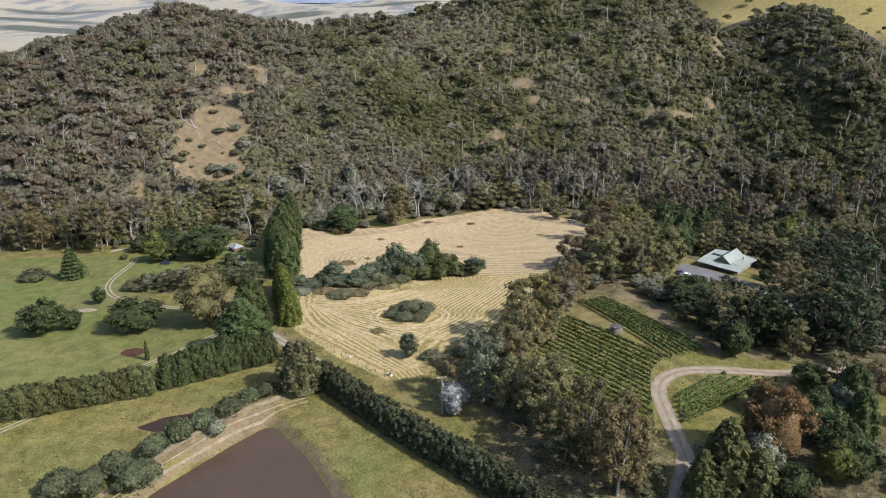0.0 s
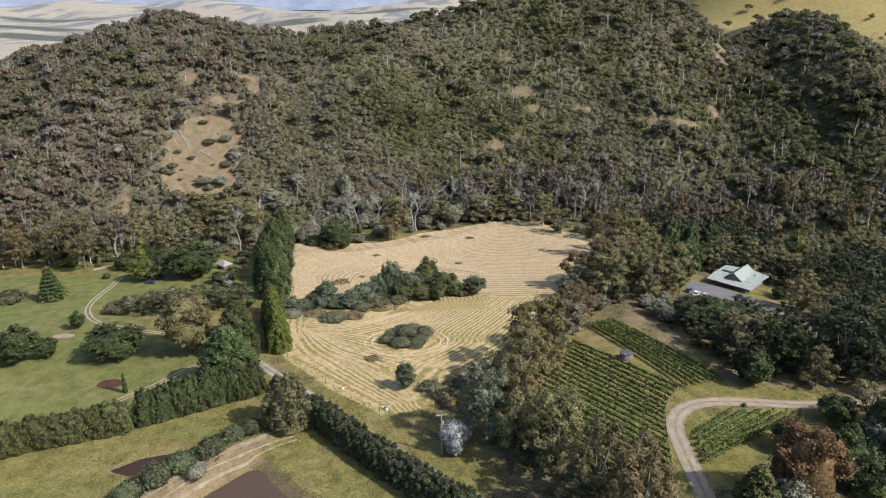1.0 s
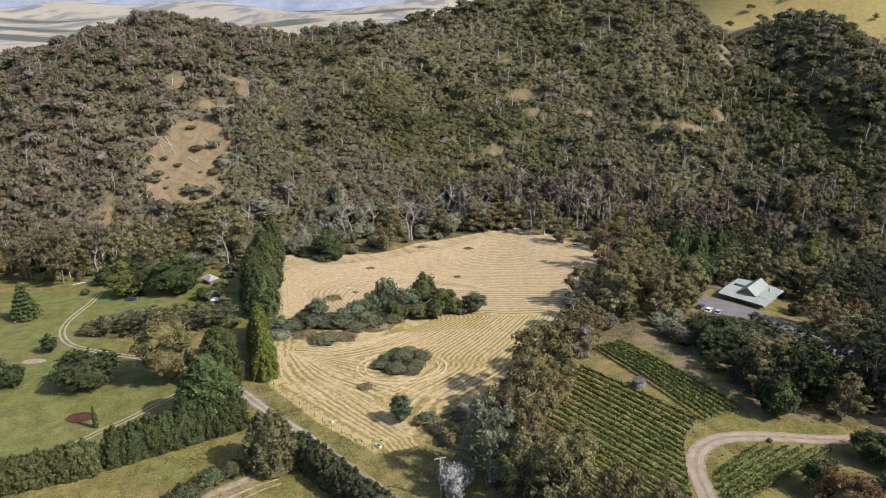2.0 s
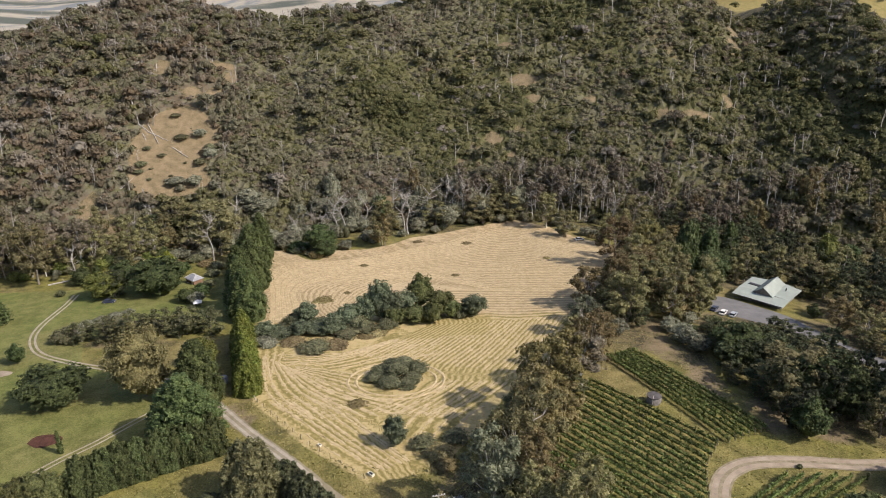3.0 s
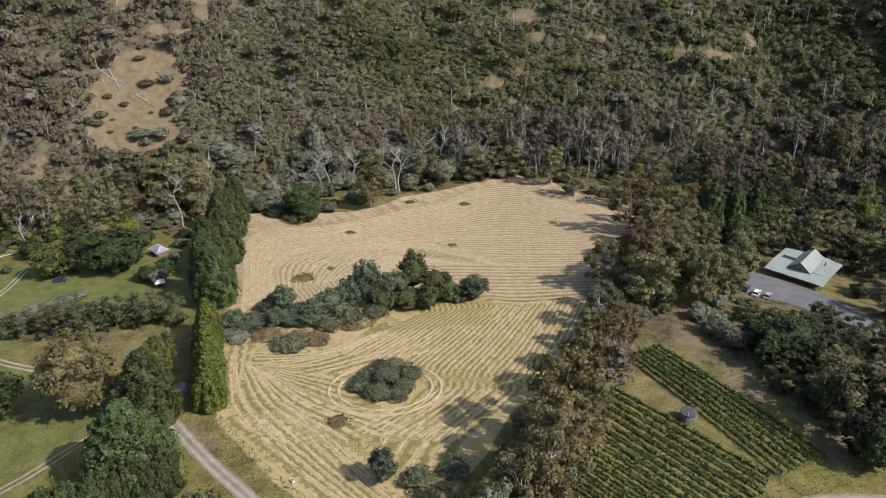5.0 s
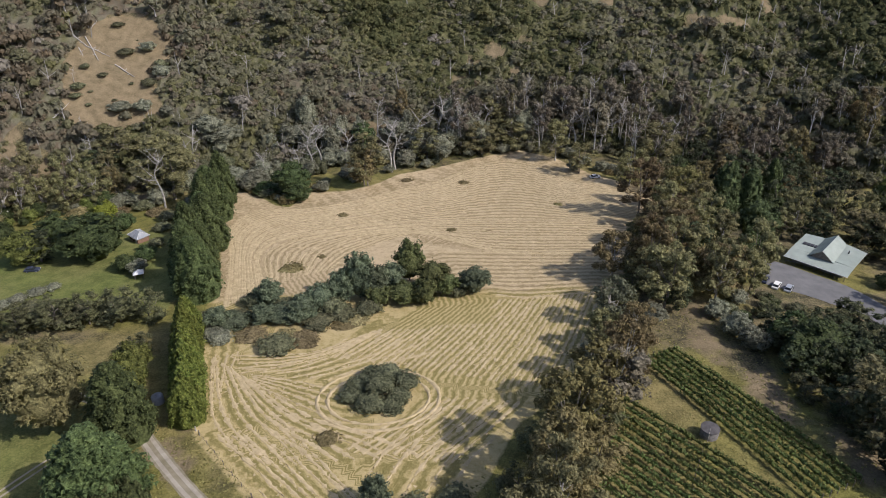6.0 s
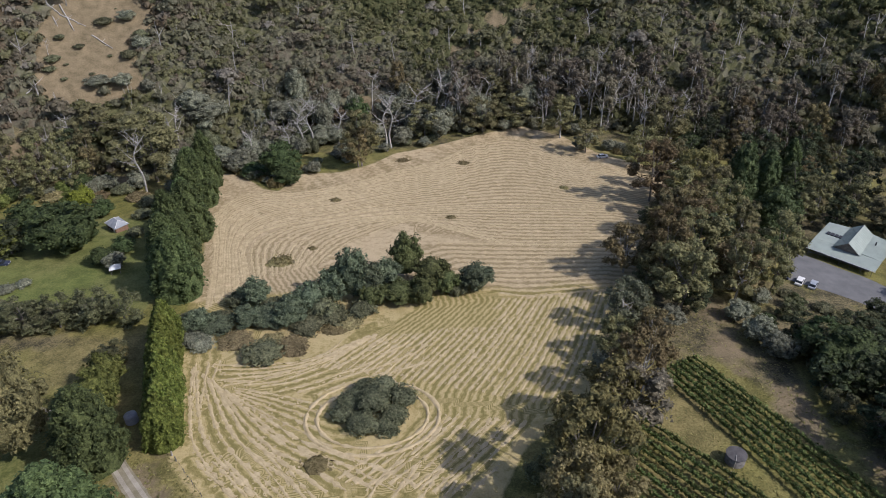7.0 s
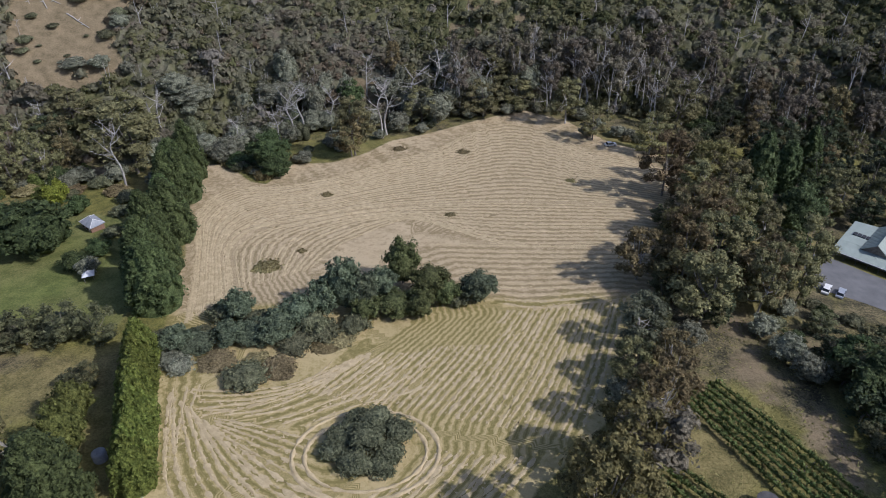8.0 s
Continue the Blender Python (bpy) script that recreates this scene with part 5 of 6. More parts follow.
for x, y, h, w in [(87.2, 194.4, 18.3, 17.5), (139.6, 289.6, 16.6, 17.6), (148.1, 286.0, 15.3, 14.9), (171.4, 296.9, 15.7, 15.5), (-23.5, 353.4, 24.3, 15.0), (-96.8, 343.0, 27.1, 25.5), (-157.9, 304.5, 27.8, 18.2), (81.0, 349.5, 17.0, 13.0), (25.2, 389.3, 16.2, 15.1), (0.6, 385.4, 14.9, 14.9), (38.9, 396.3, 15.8, 16.6), (56.6, 380.1, 20.0, 16.0), (63.5, 362.5, 15.0, 11.0), (101.1, 380.8, 21.3, 18.4)]:
    plant("euc", x, y, h, w)
for x, y, h, w in [(-58.5, 182.7, 18.4, 20.8), (-61.2, 201.0, 18.2, 15.5), (114.0, 332.0, 19.0, 9.5), (132.7, 338.6, 19.1, 11.5)]:
    plant("conifer", x, y, h, w)
for x, y, h, w in [(-38.9, 162.8, 14.5, 15.5)]:
    plant("hedgetree", x, y, h, w)
for x, y, h, w in [(-55.1, 142.1, 5.0, 5.7)]:
    plant("greyshrub", x, y, h, w)
for x, y, h, w in [(99.6, 145.7, 10.7, 10.9), (99.5, 144.0, 5.0, 6.0)]:
    plant("grey", x, y, h, w)
for x, y, h, w in [(112.1, 158.5, 9.7, 10.4), (74.0, 313.3, 24.1, 16.1)]:
    plant("browneuc", x, y, h, w)
for x, y, h, w in [(1.3, 151.8, 9.0, 6.0), (4.0, 154.0, 7.0, 5.6), (2.2, 149.8, 5.0, 4.6)]:
    plant("pale", x, y, h, w)
for x, y, h, w in [(114.3, 190.8, 26.8, 22.4), (136.8, 205.3, 37.3, 27.6), (118.0, 181.6, 24.3, 18.2), (119.5, 337, 23.0, 17.0), (128, 322, 17, 13)]:
    plant("dark", x, y, h, w)
for x, y, h, w in [(-44.8, 375.6, 19.8, 12.7), (-13.0, 373.7, 20.9, 12.6), (15.5, 391.8, 23.4, 11.2)]:
    plant("dead", x, y, h, w)
for x, y, h, w in [(-111.3, 242.3, 7.1, 10.0), (-103.1, 242.6, 8.9, 10.0), (-94.9, 243.5, 10.2, 11.7), (-87.6, 245.8, 9.8, 10.2), (-80.0, 246.8, 10.1, 11.9), (-72.6, 247.0, 9.9, 10.3)]:
    plant("thicket", x, y, h, w)
for x, y, h, w in [(-76.7, 204.8, 20.4, 19.1)]:
    plant("olive", x, y, h, w)
for x, y, h, w in [(-11.3, 211.4, 5.0, 15.6)]:
    plant("bush", x, y, h, w, "scrub in the paddock")
for x, y, h, w in [(72.9, 129.6, 19.6, 16.3)]:
    plant("browndome", x, y, h, w)
for kind, x, y, h, w in [("wattle", -10.2, 179.8, 8.0, 6.4), ("scrub", -3.8, 179.2, 3.2, 7.5), ("brownscrub", -0.5, 176, 2.6, 7), ("scrub", 3.5, 181, 3.5, 7), ("tussock", 1, 172, 1.5, 7)]:
    plant(kind, x, y, h, w, "shrubs at the paddock's corner")


def belt(kinds, ring, count, low, high, group, seed, avoid=(), wide=0.62):
    """Trees strewn through a stretch of the plan, none too near another."""
    rng = np.random.default_rng(seed)
    lo, hi = np.min(ring, 0), np.max(ring, 0)
    done, tries = [], 0
    while len(done) < count and tries < count * 40:
        tries += 1
        x, y = rng.uniform(lo, hi)
        if inside(ring, x, y) < 0 or any(inside(a, x, y) > -2 for a in avoid):
            continue
        h = rng.uniform(low, high)
        if any(math.hypot(x - a, y - b) < 0.24 * (h + c) for a, b, c in done):
            continue
        done.append((x, y, h))
        plant(kinds[rng.integers(len(kinds))], x, y, h, h * wide * rng.uniform(0.85, 1.2), group)


HOUSE_SITE = [(93, 256), (98, 280), (126, 304), (143, 282), (150, 238), (140, 216), (118, 238)]
belt(["euc", "euc", "browneuc", "grey"], [(-20, 380), (20, 392), (40, 396), (40, 408), (-20, 408)], 9, 13, 19, "creek gums", 1, (PADDOCK,))
belt(["tallgum"], [(14, 392), (50, 397), (84, 388), (120, 384), (150, 372), (150, 392), (110, 404), (60, 414), (14, 408)], 34, 19, 27, "tall creek gums", 21, (PADDOCK,), 0.42)
belt(["tallgum"], [(-250, 303), (-165, 310), (-140, 325), (-150, 342), (-260, 332)], 26, 18, 26, "tall gums behind the lawn", 22, (LAWN,), 0.42)
belt(["tallgum", "browneuc"], [(120, 352), (160, 366), (230, 362), (280, 350), (280, 378), (190, 390), (130, 390)], 30, 17, 25, "tall gums below the hill", 23, (), 0.45)
belt(["dead", "dead", "grey"], [(-60, 372), (-20, 385), (60, 395), (100, 378), (110, 392), (60, 412), (-60, 400)], 22, 13, 22, "creek gums", 2, (PADDOCK,))
belt(["grey", "scrub", "grey", "bush"], [(-100, 345), (-50, 350), (-20, 362), (0, 380), (-20, 402), (-60, 396), (-110, 372)], 40, 5, 9, "creek thicket", 3, (PADDOCK,), 1.1)
belt(["euc", "browneuc", "euc"], [(-250, 300), (-165, 308), (-150, 318), (-110, 340), (-110, 366), (-165, 345), (-260, 330)], 34, 14, 21, "gums behind the lawn", 4)
belt(["scrub", "round", "grey", "light"], [(-170, 300), (-110, 318), (-95, 335), (-110, 345), (-170, 325)], 30, 3.5, 7, "garden scrub", 5, (LAWN,), 1.1)
belt(["euc", "browneuc", "dark", "euc"], [(56, 246), (68, 240), (92, 250), (92, 300), (82, 318), (72, 300), (62, 270)], 16, 14, 22, "gums beside the paddock", 6, (PADDOCK, HOUSE_SITE, [(88, 262), (114, 280), (118, 330), (100, 330)]))
belt(["euc", "pine", "browneuc", "dark", "fullgum", "dark"], [(84, 300), (120, 304), (150, 300), (230, 290), (250, 330), (195, 345), (150, 378), (118, 385), (110, 352), (92, 340)], 48, 13, 20, "woods behind the homestead", 7, (PADDOCK, [(160, 328), (225, 326), (225, 366), (160, 366)], [(90, 262), (116, 280), (126, 332), (96, 332)]))
belt(["dark", "pine", "pine", "dark", "euc"], [(84, 182), (100, 180), (140, 182), (190, 215), (200, 238), (150, 224), (118, 220), (92, 222), (80, 212)], 40, 10, 16, "dark grove", 8, (HOUSE_SITE, YARD), 0.72)
belt(["thicket", "dark", "euc"], [(92, 224), (118, 222), (150, 226), (160, 240), (150, 236), (126, 240), (92, 240)], 16, 5, 8, "low growth before the homestead", 18, (YARD,), 1.1)
belt(["pine", "pine", "dark", "pine"], [(150, 240), (200, 238), (215, 290), (160, 296), (146, 262)], 24, 12, 20, "dark grove", 28, (HOUSE_SITE, YARD), 0.68)
for kind, x, y, h, w in [("euc", 141, 262, 14, 12), ("browneuc", 147, 250, 13, 11), ("dark", 139, 286, 13, 11), ("dark", 151, 276, 15, 12), ("dark", 129, 297, 13, 11), ("euc", 120, 301, 13, 10), ("dark", 148, 293, 14, 12), ("dark", 152, 262, 14, 12), ("thicket", 134, 250, 5, 6), ("round", 131, 262, 5, 6), ("dark", 156, 248, 12, 11), ("browneuc", 132, 250, 13, 12), ("fullgum", 138, 243, 12, 11)]:
    plant(kind, x, y, h, w, "trees beside the homestead")
belt(["round", "euc", "browneuc", "conifer", "grey"], [(62, 118), (74, 138), (92, 150), (104, 160), (130, 166), (130, 130), (110, 104), (70, 100)], 22, 8, 15, "trees below the drive", 9, (), 0.8)
for kind, x, y, h, w in [("goldgum", 25.5, 191, 22, 17), ("fullbrown", 21.5, 180, 20, 15), ("bluegum", 10, 156, 22.5, 14), ("fullgum", 15, 168, 18, 13), ("euc", 20.5, 174, 21, 13), ("goldgum", 33, 204, 18, 14), ("fullbrown", 41.5, 213, 19.5, 14), ("tallgum", 37, 202, 17, 13), ("browneuc", 29, 185, 13, 11),
                         ("bluegum", 45, 238, 14, 12), ("fullbrown", 47, 226, 14, 11), ("grey", 55, 237, 6, 8), ("fullgum", 70, 264, 20, 18), ("euc", 62, 250, 17, 14), ("fullbrown", 78, 254, 17, 17), ("goldgum", 64, 272, 17, 14), ("fullbrown", 84, 262, 14, 12), ("fullbrown", 52, 264, 16, 15), ("fullgum", 59, 257, 14, 13), ("dark", 64, 245, 10, 9), ("fullgum", 40, 226, 12, 10),
                         ("goldgum", 87, 312, 22, 16), ("euc", 78, 300, 19, 14), ("browneuc", 76, 286, 18, 13), ("fullgum", 70, 284, 17, 13), ("fullgum", 84, 326, 20, 15),
                         ("euc", 28.5, 157, 14, 10), ("fullgum", 31, 131, 24, 14), ("fullbrown", 36, 119.5, 24, 15), ("fullgum", 24, 144, 21, 15), ("fullgum", 17, 150, 18, 12), ("euc", 40, 132, 18, 12), ("thicket", 16, 157, 11, 12), ("thicket", 22, 151, 10, 12), ("thicket", 25, 145, 10, 12),
                         ("thicket", 34, 134, 10, 12), ("thicket", 43, 122, 7, 9), ("thicket", 14, 171, 10, 10), ("thicket", 38, 126, 9, 11), ("thicket", 27, 132, 10, 12), ("thicket", 33, 198, 9, 9), ("grey", 37, 220, 6, 8), ("thicket", 49, 241, 9, 10), ("fullbrown", 19, 162, 16, 12),
                         ("grey", 74, 232, 6.5, 8), ("round", 84, 216, 8, 11), ("euc", 85, 223, 10, 11), ("round", 77, 236, 5, 6)]:
    plant(kind, x, y, h, w, "gums beside the paddock")
for kind, x, y, h, w in [("wattle", -54.2, 243.3, 5, 8.7), ("greyshrub", -51.4, 235.4, 2.8, 7), ("scrub", -58.2, 245.3, 3.5, 6.6), ("scrub", -46.8, 253.5, 5.5, 8), ("wattle", -42.6, 253.1, 8, 8.9), ("scrub", -36, 246.2, 5.5, 8.9), ("wattle", -42.8, 244.8, 4.5, 9.1),
                         ("scrub", -36.6, 230.9, 3.8, 10.5), ("wattle", -32.9, 244.2, 6, 9.1), ("wattle", -28.3, 250, 8, 8.9), ("scrub", -25.2, 247.4, 7, 8.9), ("scrub", -49.4, 246.4, 2.8, 7.4), ("wattle", -23.7, 254, 10, 9.5), ("wattle", -18.9, 256, 14.5, 10.5), ("wattle", -14.8, 255, 11, 8.5),
                         ("midgreen", -13.7, 251.7, 6.2, 8), ("midgreen", -6.9, 252.8, 6.2, 9.6), ("midgreen", -1.3, 252.1, 7.2, 8), ("midgreen", -5.6, 266, 13.5, 10), ("midgreen", 1, 259.1, 10, 10.5), ("midgreen", 5.1, 256.6, 6.8, 7.5), ("wattle", -10.3, 259, 9.5, 9), ("wattle", 12.3, 257.7, 8.2, 10.4),
                         ("scrub", 8, 256.2, 4.8, 6.3), ("brownscrub", -19.6, 243.5, 1.5, 8.1), ("brownscrub", -30.9, 233.8, 1.5, 8.3), ("brownscrub", -44.2, 237, 1.4, 8.5), ("brownscrub", -35.7, 236.7, 1.2, 6.3), ("tussock", -40.4, 276.2, 1.2, 7.2), ("tussock", -22.1, 240.8, 0.8, 8.7),
                         ("scrub", -38, 250, 5, 8), ("wattle", -50, 243, 3.2, 10), ("scrub", -28.5, 242, 3.4, 10), ("wattle", -37, 245, 4.2, 10), ("scrub", -23, 245.5, 4.4, 9), ("greyshrub", -53.5, 238, 2.6, 8), ("scrub", -16, 247.5, 4.6, 8), ("wattle", -32, 249, 6.0, 9)]:
    plant(kind, x, y, h, w, "scrub in the paddock")
belt(["scrub", "grey", "tussock"], [(-86, 350), (-50, 330), (-20, 356), (4, 374), (26, 387), (44, 395), (60, 384), (84, 350), (90, 352), (62, 392), (30, 398), (-24, 368), (-60, 350)], 40, 2, 5, "edge scrub", 12, (PADDOCK,), 1.5)

for kind, x, y, h, w in [("dark", 84, 232, 8, 9), ("dark", 89, 229, 9, 9), ("thicket", 82, 224, 7, 9), ("dark", 80, 214, 9, 10), ("dark", 86, 214, 11, 10), ("dark", 84, 201, 10, 10), ("dark", 93, 213, 12, 11), ("dark", 93, 203, 12, 11), ("grey", 76, 226, 6, 8), ("dark", 94, 226, 8, 9), ("dark", 98, 220, 10, 10), ("thicket", 79, 207, 6, 8)]:
    plant(kind, x, y, h, w, "dark grove")
for x, y, w in [(-119.4, 252.5, 6), (-116.4, 256.3, 6), (-113.3, 260.3, 6), (-110.1, 264.4, 6), (-115, 249, 5), (-107, 267.3, 5)]:
    plant("greyshrub", x, y, 2.6, w, "grey brush beside the garden track")
plant("browndome", 190.5, 387, 13, 10, "trees along the creek")
plant("dead", 191.5, 376, 22, 10, "bare trees along the creek")
plant("dead", -145.4, 309.2, 14, 9, "bare trees along the creek")
for kind, x, y, h, w in [("grey", 82, 249, 4, 6), ("thicket", 87, 242, 6, 8), ("scrub", 97, 246, 3, 6), ("dark", 97, 234, 8, 9), ("grey", 73, 241, 5, 7), ("dark", 106, 240, 8, 9), ("round", 90, 247, 4, 5), ("thicket", 102, 236, 7, 8), ("scrub", 78, 244, 3, 5), ("dark", 112, 233, 8, 9), ("scrub", 91, 252, 2.5, 5)]:
    plant(kind, x, y, h, w, "low growth before the homestead")
# garden round the cottage
for kind, x, y, h, w in [("light", -66.5, 221.5, 9.5, 9), ("thicket", -70, 232, 5, 8), ("limetree", -112, 318, 9, 9), ("dark", -120, 287, 11, 14), ("round", -124, 306, 9, 13), ("round", -91, 279, 5, 8), ("grey", -86, 276, 5, 7), ("round", -87, 286, 5, 7),
                         ("scrub", -103, 249, 8, 12), ("scrub", -92, 247, 8, 12), ("scrub", -81, 249, 8, 11), ("scrub", -117, 243, 6, 9), ("light", -132, 300, 6, 9), ("round", -140, 303, 7, 10), ("round", -113, 300, 10, 12),
                         ("scrub", -104.8, 333, 5, 9), ("grey", -101, 337, 7, 9), ("scrub", -92, 321, 5, 8), ("grey", -114, 336, 6, 10), ("scrub", -90.6, 311, 4, 7), ("scrub", -122, 344, 5, 10), ("grey", -125, 336, 5, 9), ("brownscrub", -127, 329, 4, 9), ("brownscrub", -140, 346, 5, 9), ("scrub", -143, 336, 4, 9), ("brownscrub", -112, 328, 3, 8), ("round", -104, 313, 6, 8), ("brownscrub", -98, 327, 3, 8), ("grey", -87, 333, 5, 8), ("round", -101, 294, 6, 7), ("scrub", -88, 297, 4, 6)]:
    plant(kind, x, y, h, w, "garden trees")
# uncut patches in the paddock
for x, y, w in [(15, 353, 6), (-30, 320, 4.5), (-8, 358, 6), (-41, 275, 9), (-21, 197.5, 6), (48, 325, 4), (-66, 346, 7), (-33, 284, 3), (8, 303, 4)]:
    plant("tussock", x, y, 0.7, w, "uncut patches")

# scattered bushes on the bare slope
for kind, x, y, h, w in [("scrub", -132.4, 416.2, 3.8, 9.3), ("grey", -124, 420.2, 5, 8.3), ("scrub", -139, 402.8, 2.2, 5.5), ("scrub", -146.8, 394.2, 3.8, 6.9), ("scrub", -146.6, 404.7, 3, 5), ("grey", -115, 408, 6, 9), ("scrub", -120, 403, 5, 8), ("scrub", -117, 413, 5, 8), ("grey", -129.1, 388.4, 4.2, 11.3), ("grey", -120.1, 390.7, 5.2, 9.9),
                         ("scrub", -141.2, 387.5, 1.8, 3.4), ("scrub", -132.1, 392.6, 1.2, 3), ("scrub", -127.3, 401.9, 1.5, 2.5), ("scrub", -142, 394, 1, 2.9), ("scrub", -147.1, 390.1, 2.3, 6.8), ("scrub", -116.4, 431, 2.5, 5.9), ("scrub", -138.9, 430.6, 2.5, 7.1), ("scrub", -153.7, 385.4, 2.1, 6.2),
                         ("scrub", -114.2, 422.3, 1.8, 4.2), ("grey", -110.3, 390.4, 5.2, 7), ("scrub", -129.5, 424.8, 1, 1.3), ("scrub", -123.4, 404.7, 1, 1.3), ("scrub", -148.2, 375.6, 1, 2.4)]:
    plant(kind, x, y, h, w, "bushes on the bare slope")
plant("dead", -149.1, 396.7, 6, 3.5, "bare trees along the creek")
for x, y in [(35, 213), (38, 222), (41.5, 230), (30, 203), (25, 199), (19, 191), (50, 247), (56, 256), (60, 268), (64, 280), (67, 292), (14, 181)]:
    plant("thicket", x, y, 7.5, 8.5, "undergrowth beside the paddock")
# trees along the creek, one by one
for x, y, h in [(64, 401, 23), (73, 398, 25), (83, 399, 27), (91, 395, 23), (54, 400, 19), (78, 404, 26), (101, 397, 20), (112, 393, 18)]:
    plant("dead", x, y, h, 8.5, "bare trees along the creek")
for kind, x, y, h, w in [("dead", -47.5, 370.9, 21.5, 12.2), ("dead", -14.5, 370, 22, 12), ("dead", -96.4, 331, 22, 10.6), ("dead", -96.6, 372.5, 18.2, 9.7), ("dead", -52.4, 368.4, 12.8, 9.7), ("dead", -132.3, 363, 11.5, 9.3), ("dead", -65.4, 359.1, 14.8, 7.1), ("dead", 24.8, 399.4, 15, 9), ("dead", 16.2, 394, 20, 8), ("dead", 77.6, 435, 13, 8)]:
    plant(kind, x, y, h, w, "bare trees along the creek")
for kind, x, y, h, w in [("browneuc", -24.7, 352.6, 17, 12.7), ("round", -48.8, 337.5, 7.5, 12), ("grey", -86.7, 385.3, 7.2, 17.5), ("grey", -56.7, 393.5, 9.8, 18.1), ("grey", -42.3, 396.5, 11, 15.7), ("grey", -68.7, 353.7, 8.2, 13.9), ("grey", -76.2, 357.7, 8.2, 14), ("round", -27.5, 395.6, 12, 11.8), ("euc", -107.8, 369.4, 17, 21), ("euc", -123.8, 366.6, 16, 21),
                         ("dark", -129.3, 359, 14, 15), ("grey", -92.5, 386.8, 8.5, 15), ("scrub", -59.2, 349.7, 4.6, 13.7), ("round", -62.6, 347, 4.5, 11.2), ("grey", -12.6, 399.1, 10.5, 15.8), ("tallgum", 55.2, 405.2, 19, 13), ("tallgum", 64.4, 405.9, 22, 13), ("tallgum", 72.9, 402.5, 25, 13), ("tallgum", 82.7, 404.4, 27, 13), ("tallgum", 86.8, 402, 26, 14), ("tallgum", 97.4, 409.7, 18, 13),
                         ("tallgum", 119.5, 408.6, 20, 13), ("grey", 20, 398, 16, 14), ("euc", 30.6, 402.4, 17.8, 13.4), ("grey", 43.3, 402, 14, 15), ("grey", 6.9, 384, 13, 14), ("grey", -2.7, 389.9, 13, 15), ("round", 112.5, 381.3, 5.2, 13), ("grey", 62, 366, 6, 7)]:
    plant(kind, x, y, h, w, "trees along the creek")


def hedge(line, spacing, h, w, source, group):
    """A row of close hedge plants."""
    p = spline(line, spacing)
    rng = np.random.default_rng(int(abs(p[0][0]) * 10))
    for k, (x, y) in enumerate(p):
        m = Matrix.Translation((x, y, float(height(x, y)) - 0.1)) @ Euler((0, 0, rng.uniform(0, 6.28))).to_matrix().to_4x4() @ Matrix.Diagonal((w * rng.uniform(0.9, 1.1), w * rng.uniform(0.9, 1.1), h * rng.uniform(0.9, 1.12), 1))
        if k:
            ob = copy_thing(source, m)
        else:
            first = m
    source.matrix_basis = first
    for ob in (source,):
        tagged(ob, group=group)


def hedge_plant(seed, leaf, label, blunt=0.32):
    ob = cone_tree(seed, leaf, label, n=26, size=0.046, h=1.0, wide=0.5, cards=60, name="hedge_plant", blunt=blunt, trunk=False)
    return tagged(ob, category="hedge")


hedge([(-33, 166), (-20.5, 152.5), (-4.5, 136.5), (9.5, 123.5), (23, 109)], 2.0, 6.4, 7.6, hedge_plant(201, LEAF["dusk"], "dark clipped hedge plant with pale tips beside a lane"), "hedge along the lane")
hedge([(-120, 150), (-109, 153), (-96, 158), (-87, 161), (-80.5, 163.5)], 2.0, 7.0, 8.4, hedge_plant(202, LEAF["hedge"], "broad olive hedge plant below the lawn"), "hedge below the lawn")
hedge([(-75.5, 166.5), (-67, 171), (-59, 175.5), (-51.5, 179.5)], 1.9, 8.6, 7.6, hedge_plant(203, LEAF["plume"], "tall plumed hedge plant below the lawn", 0.5), "tall hedge below the lawn")
hedge([(-50, 205), (-53, 216), (-57, 228), (-60, 240)], 1.8, 9.6, 8.0, hedge_plant(204, LEAF["lime"], "golden-green cypress hedge plant beside the paddock", 0.8), "golden cypress hedge")


def cypress_row():
    for k, (x, y) in enumerate(spline([(-66, 260), (-71, 276), (-75, 300), (-79, 325), (-81, 338)], 8.0) + (2.5, 0)):
        plant("conifer", x + 2.2 * math.sin(k * 3.7), y, 19.0 + 2.2 * math.sin(k * 2.3), 14.0 + 2.5 * math.sin(k * 1.7 + 1), "windbreak of cypresses")


cypress_row()


# ---- buildings ----
def placed(name, x, y, turn, label, category, sink=0.0, group=""):
    ob = new(name)
    ob.matrix_basis = pose(x, y, float(height(x, y)) - sink, 0, 0, turn)
    return tagged(ob, label, category, group)


def slab(corners, thick):
    """A flat roof piece from its upper corners in order."""
    c = np.array(corners, float)
    k = len(c)
    v = np.vstack([c, c - (0, 0, thick)])
    sides = [(i, i + k, (i + 1) % k + k, (i + 1) % k) for i in range(k)]
    return v, [np.array([range(k)]), np.array([[2 * k - 1 - i for i in range(k)]]), np.array(sides)]


def ribs(a, b, along, count):
    """Raised seams on a roof, from the edge a-b up the slope."""
    a, b, along = np.array(a, float), np.array(b, float), np.array(along, float)
    out = []
    for t in np.linspace(0.02, 0.98, count):
        s = a + (b - a) * t + (0, 0, 0.03)
        out.append(tube([s, s + along], 0.035, 4))
    return join(out)


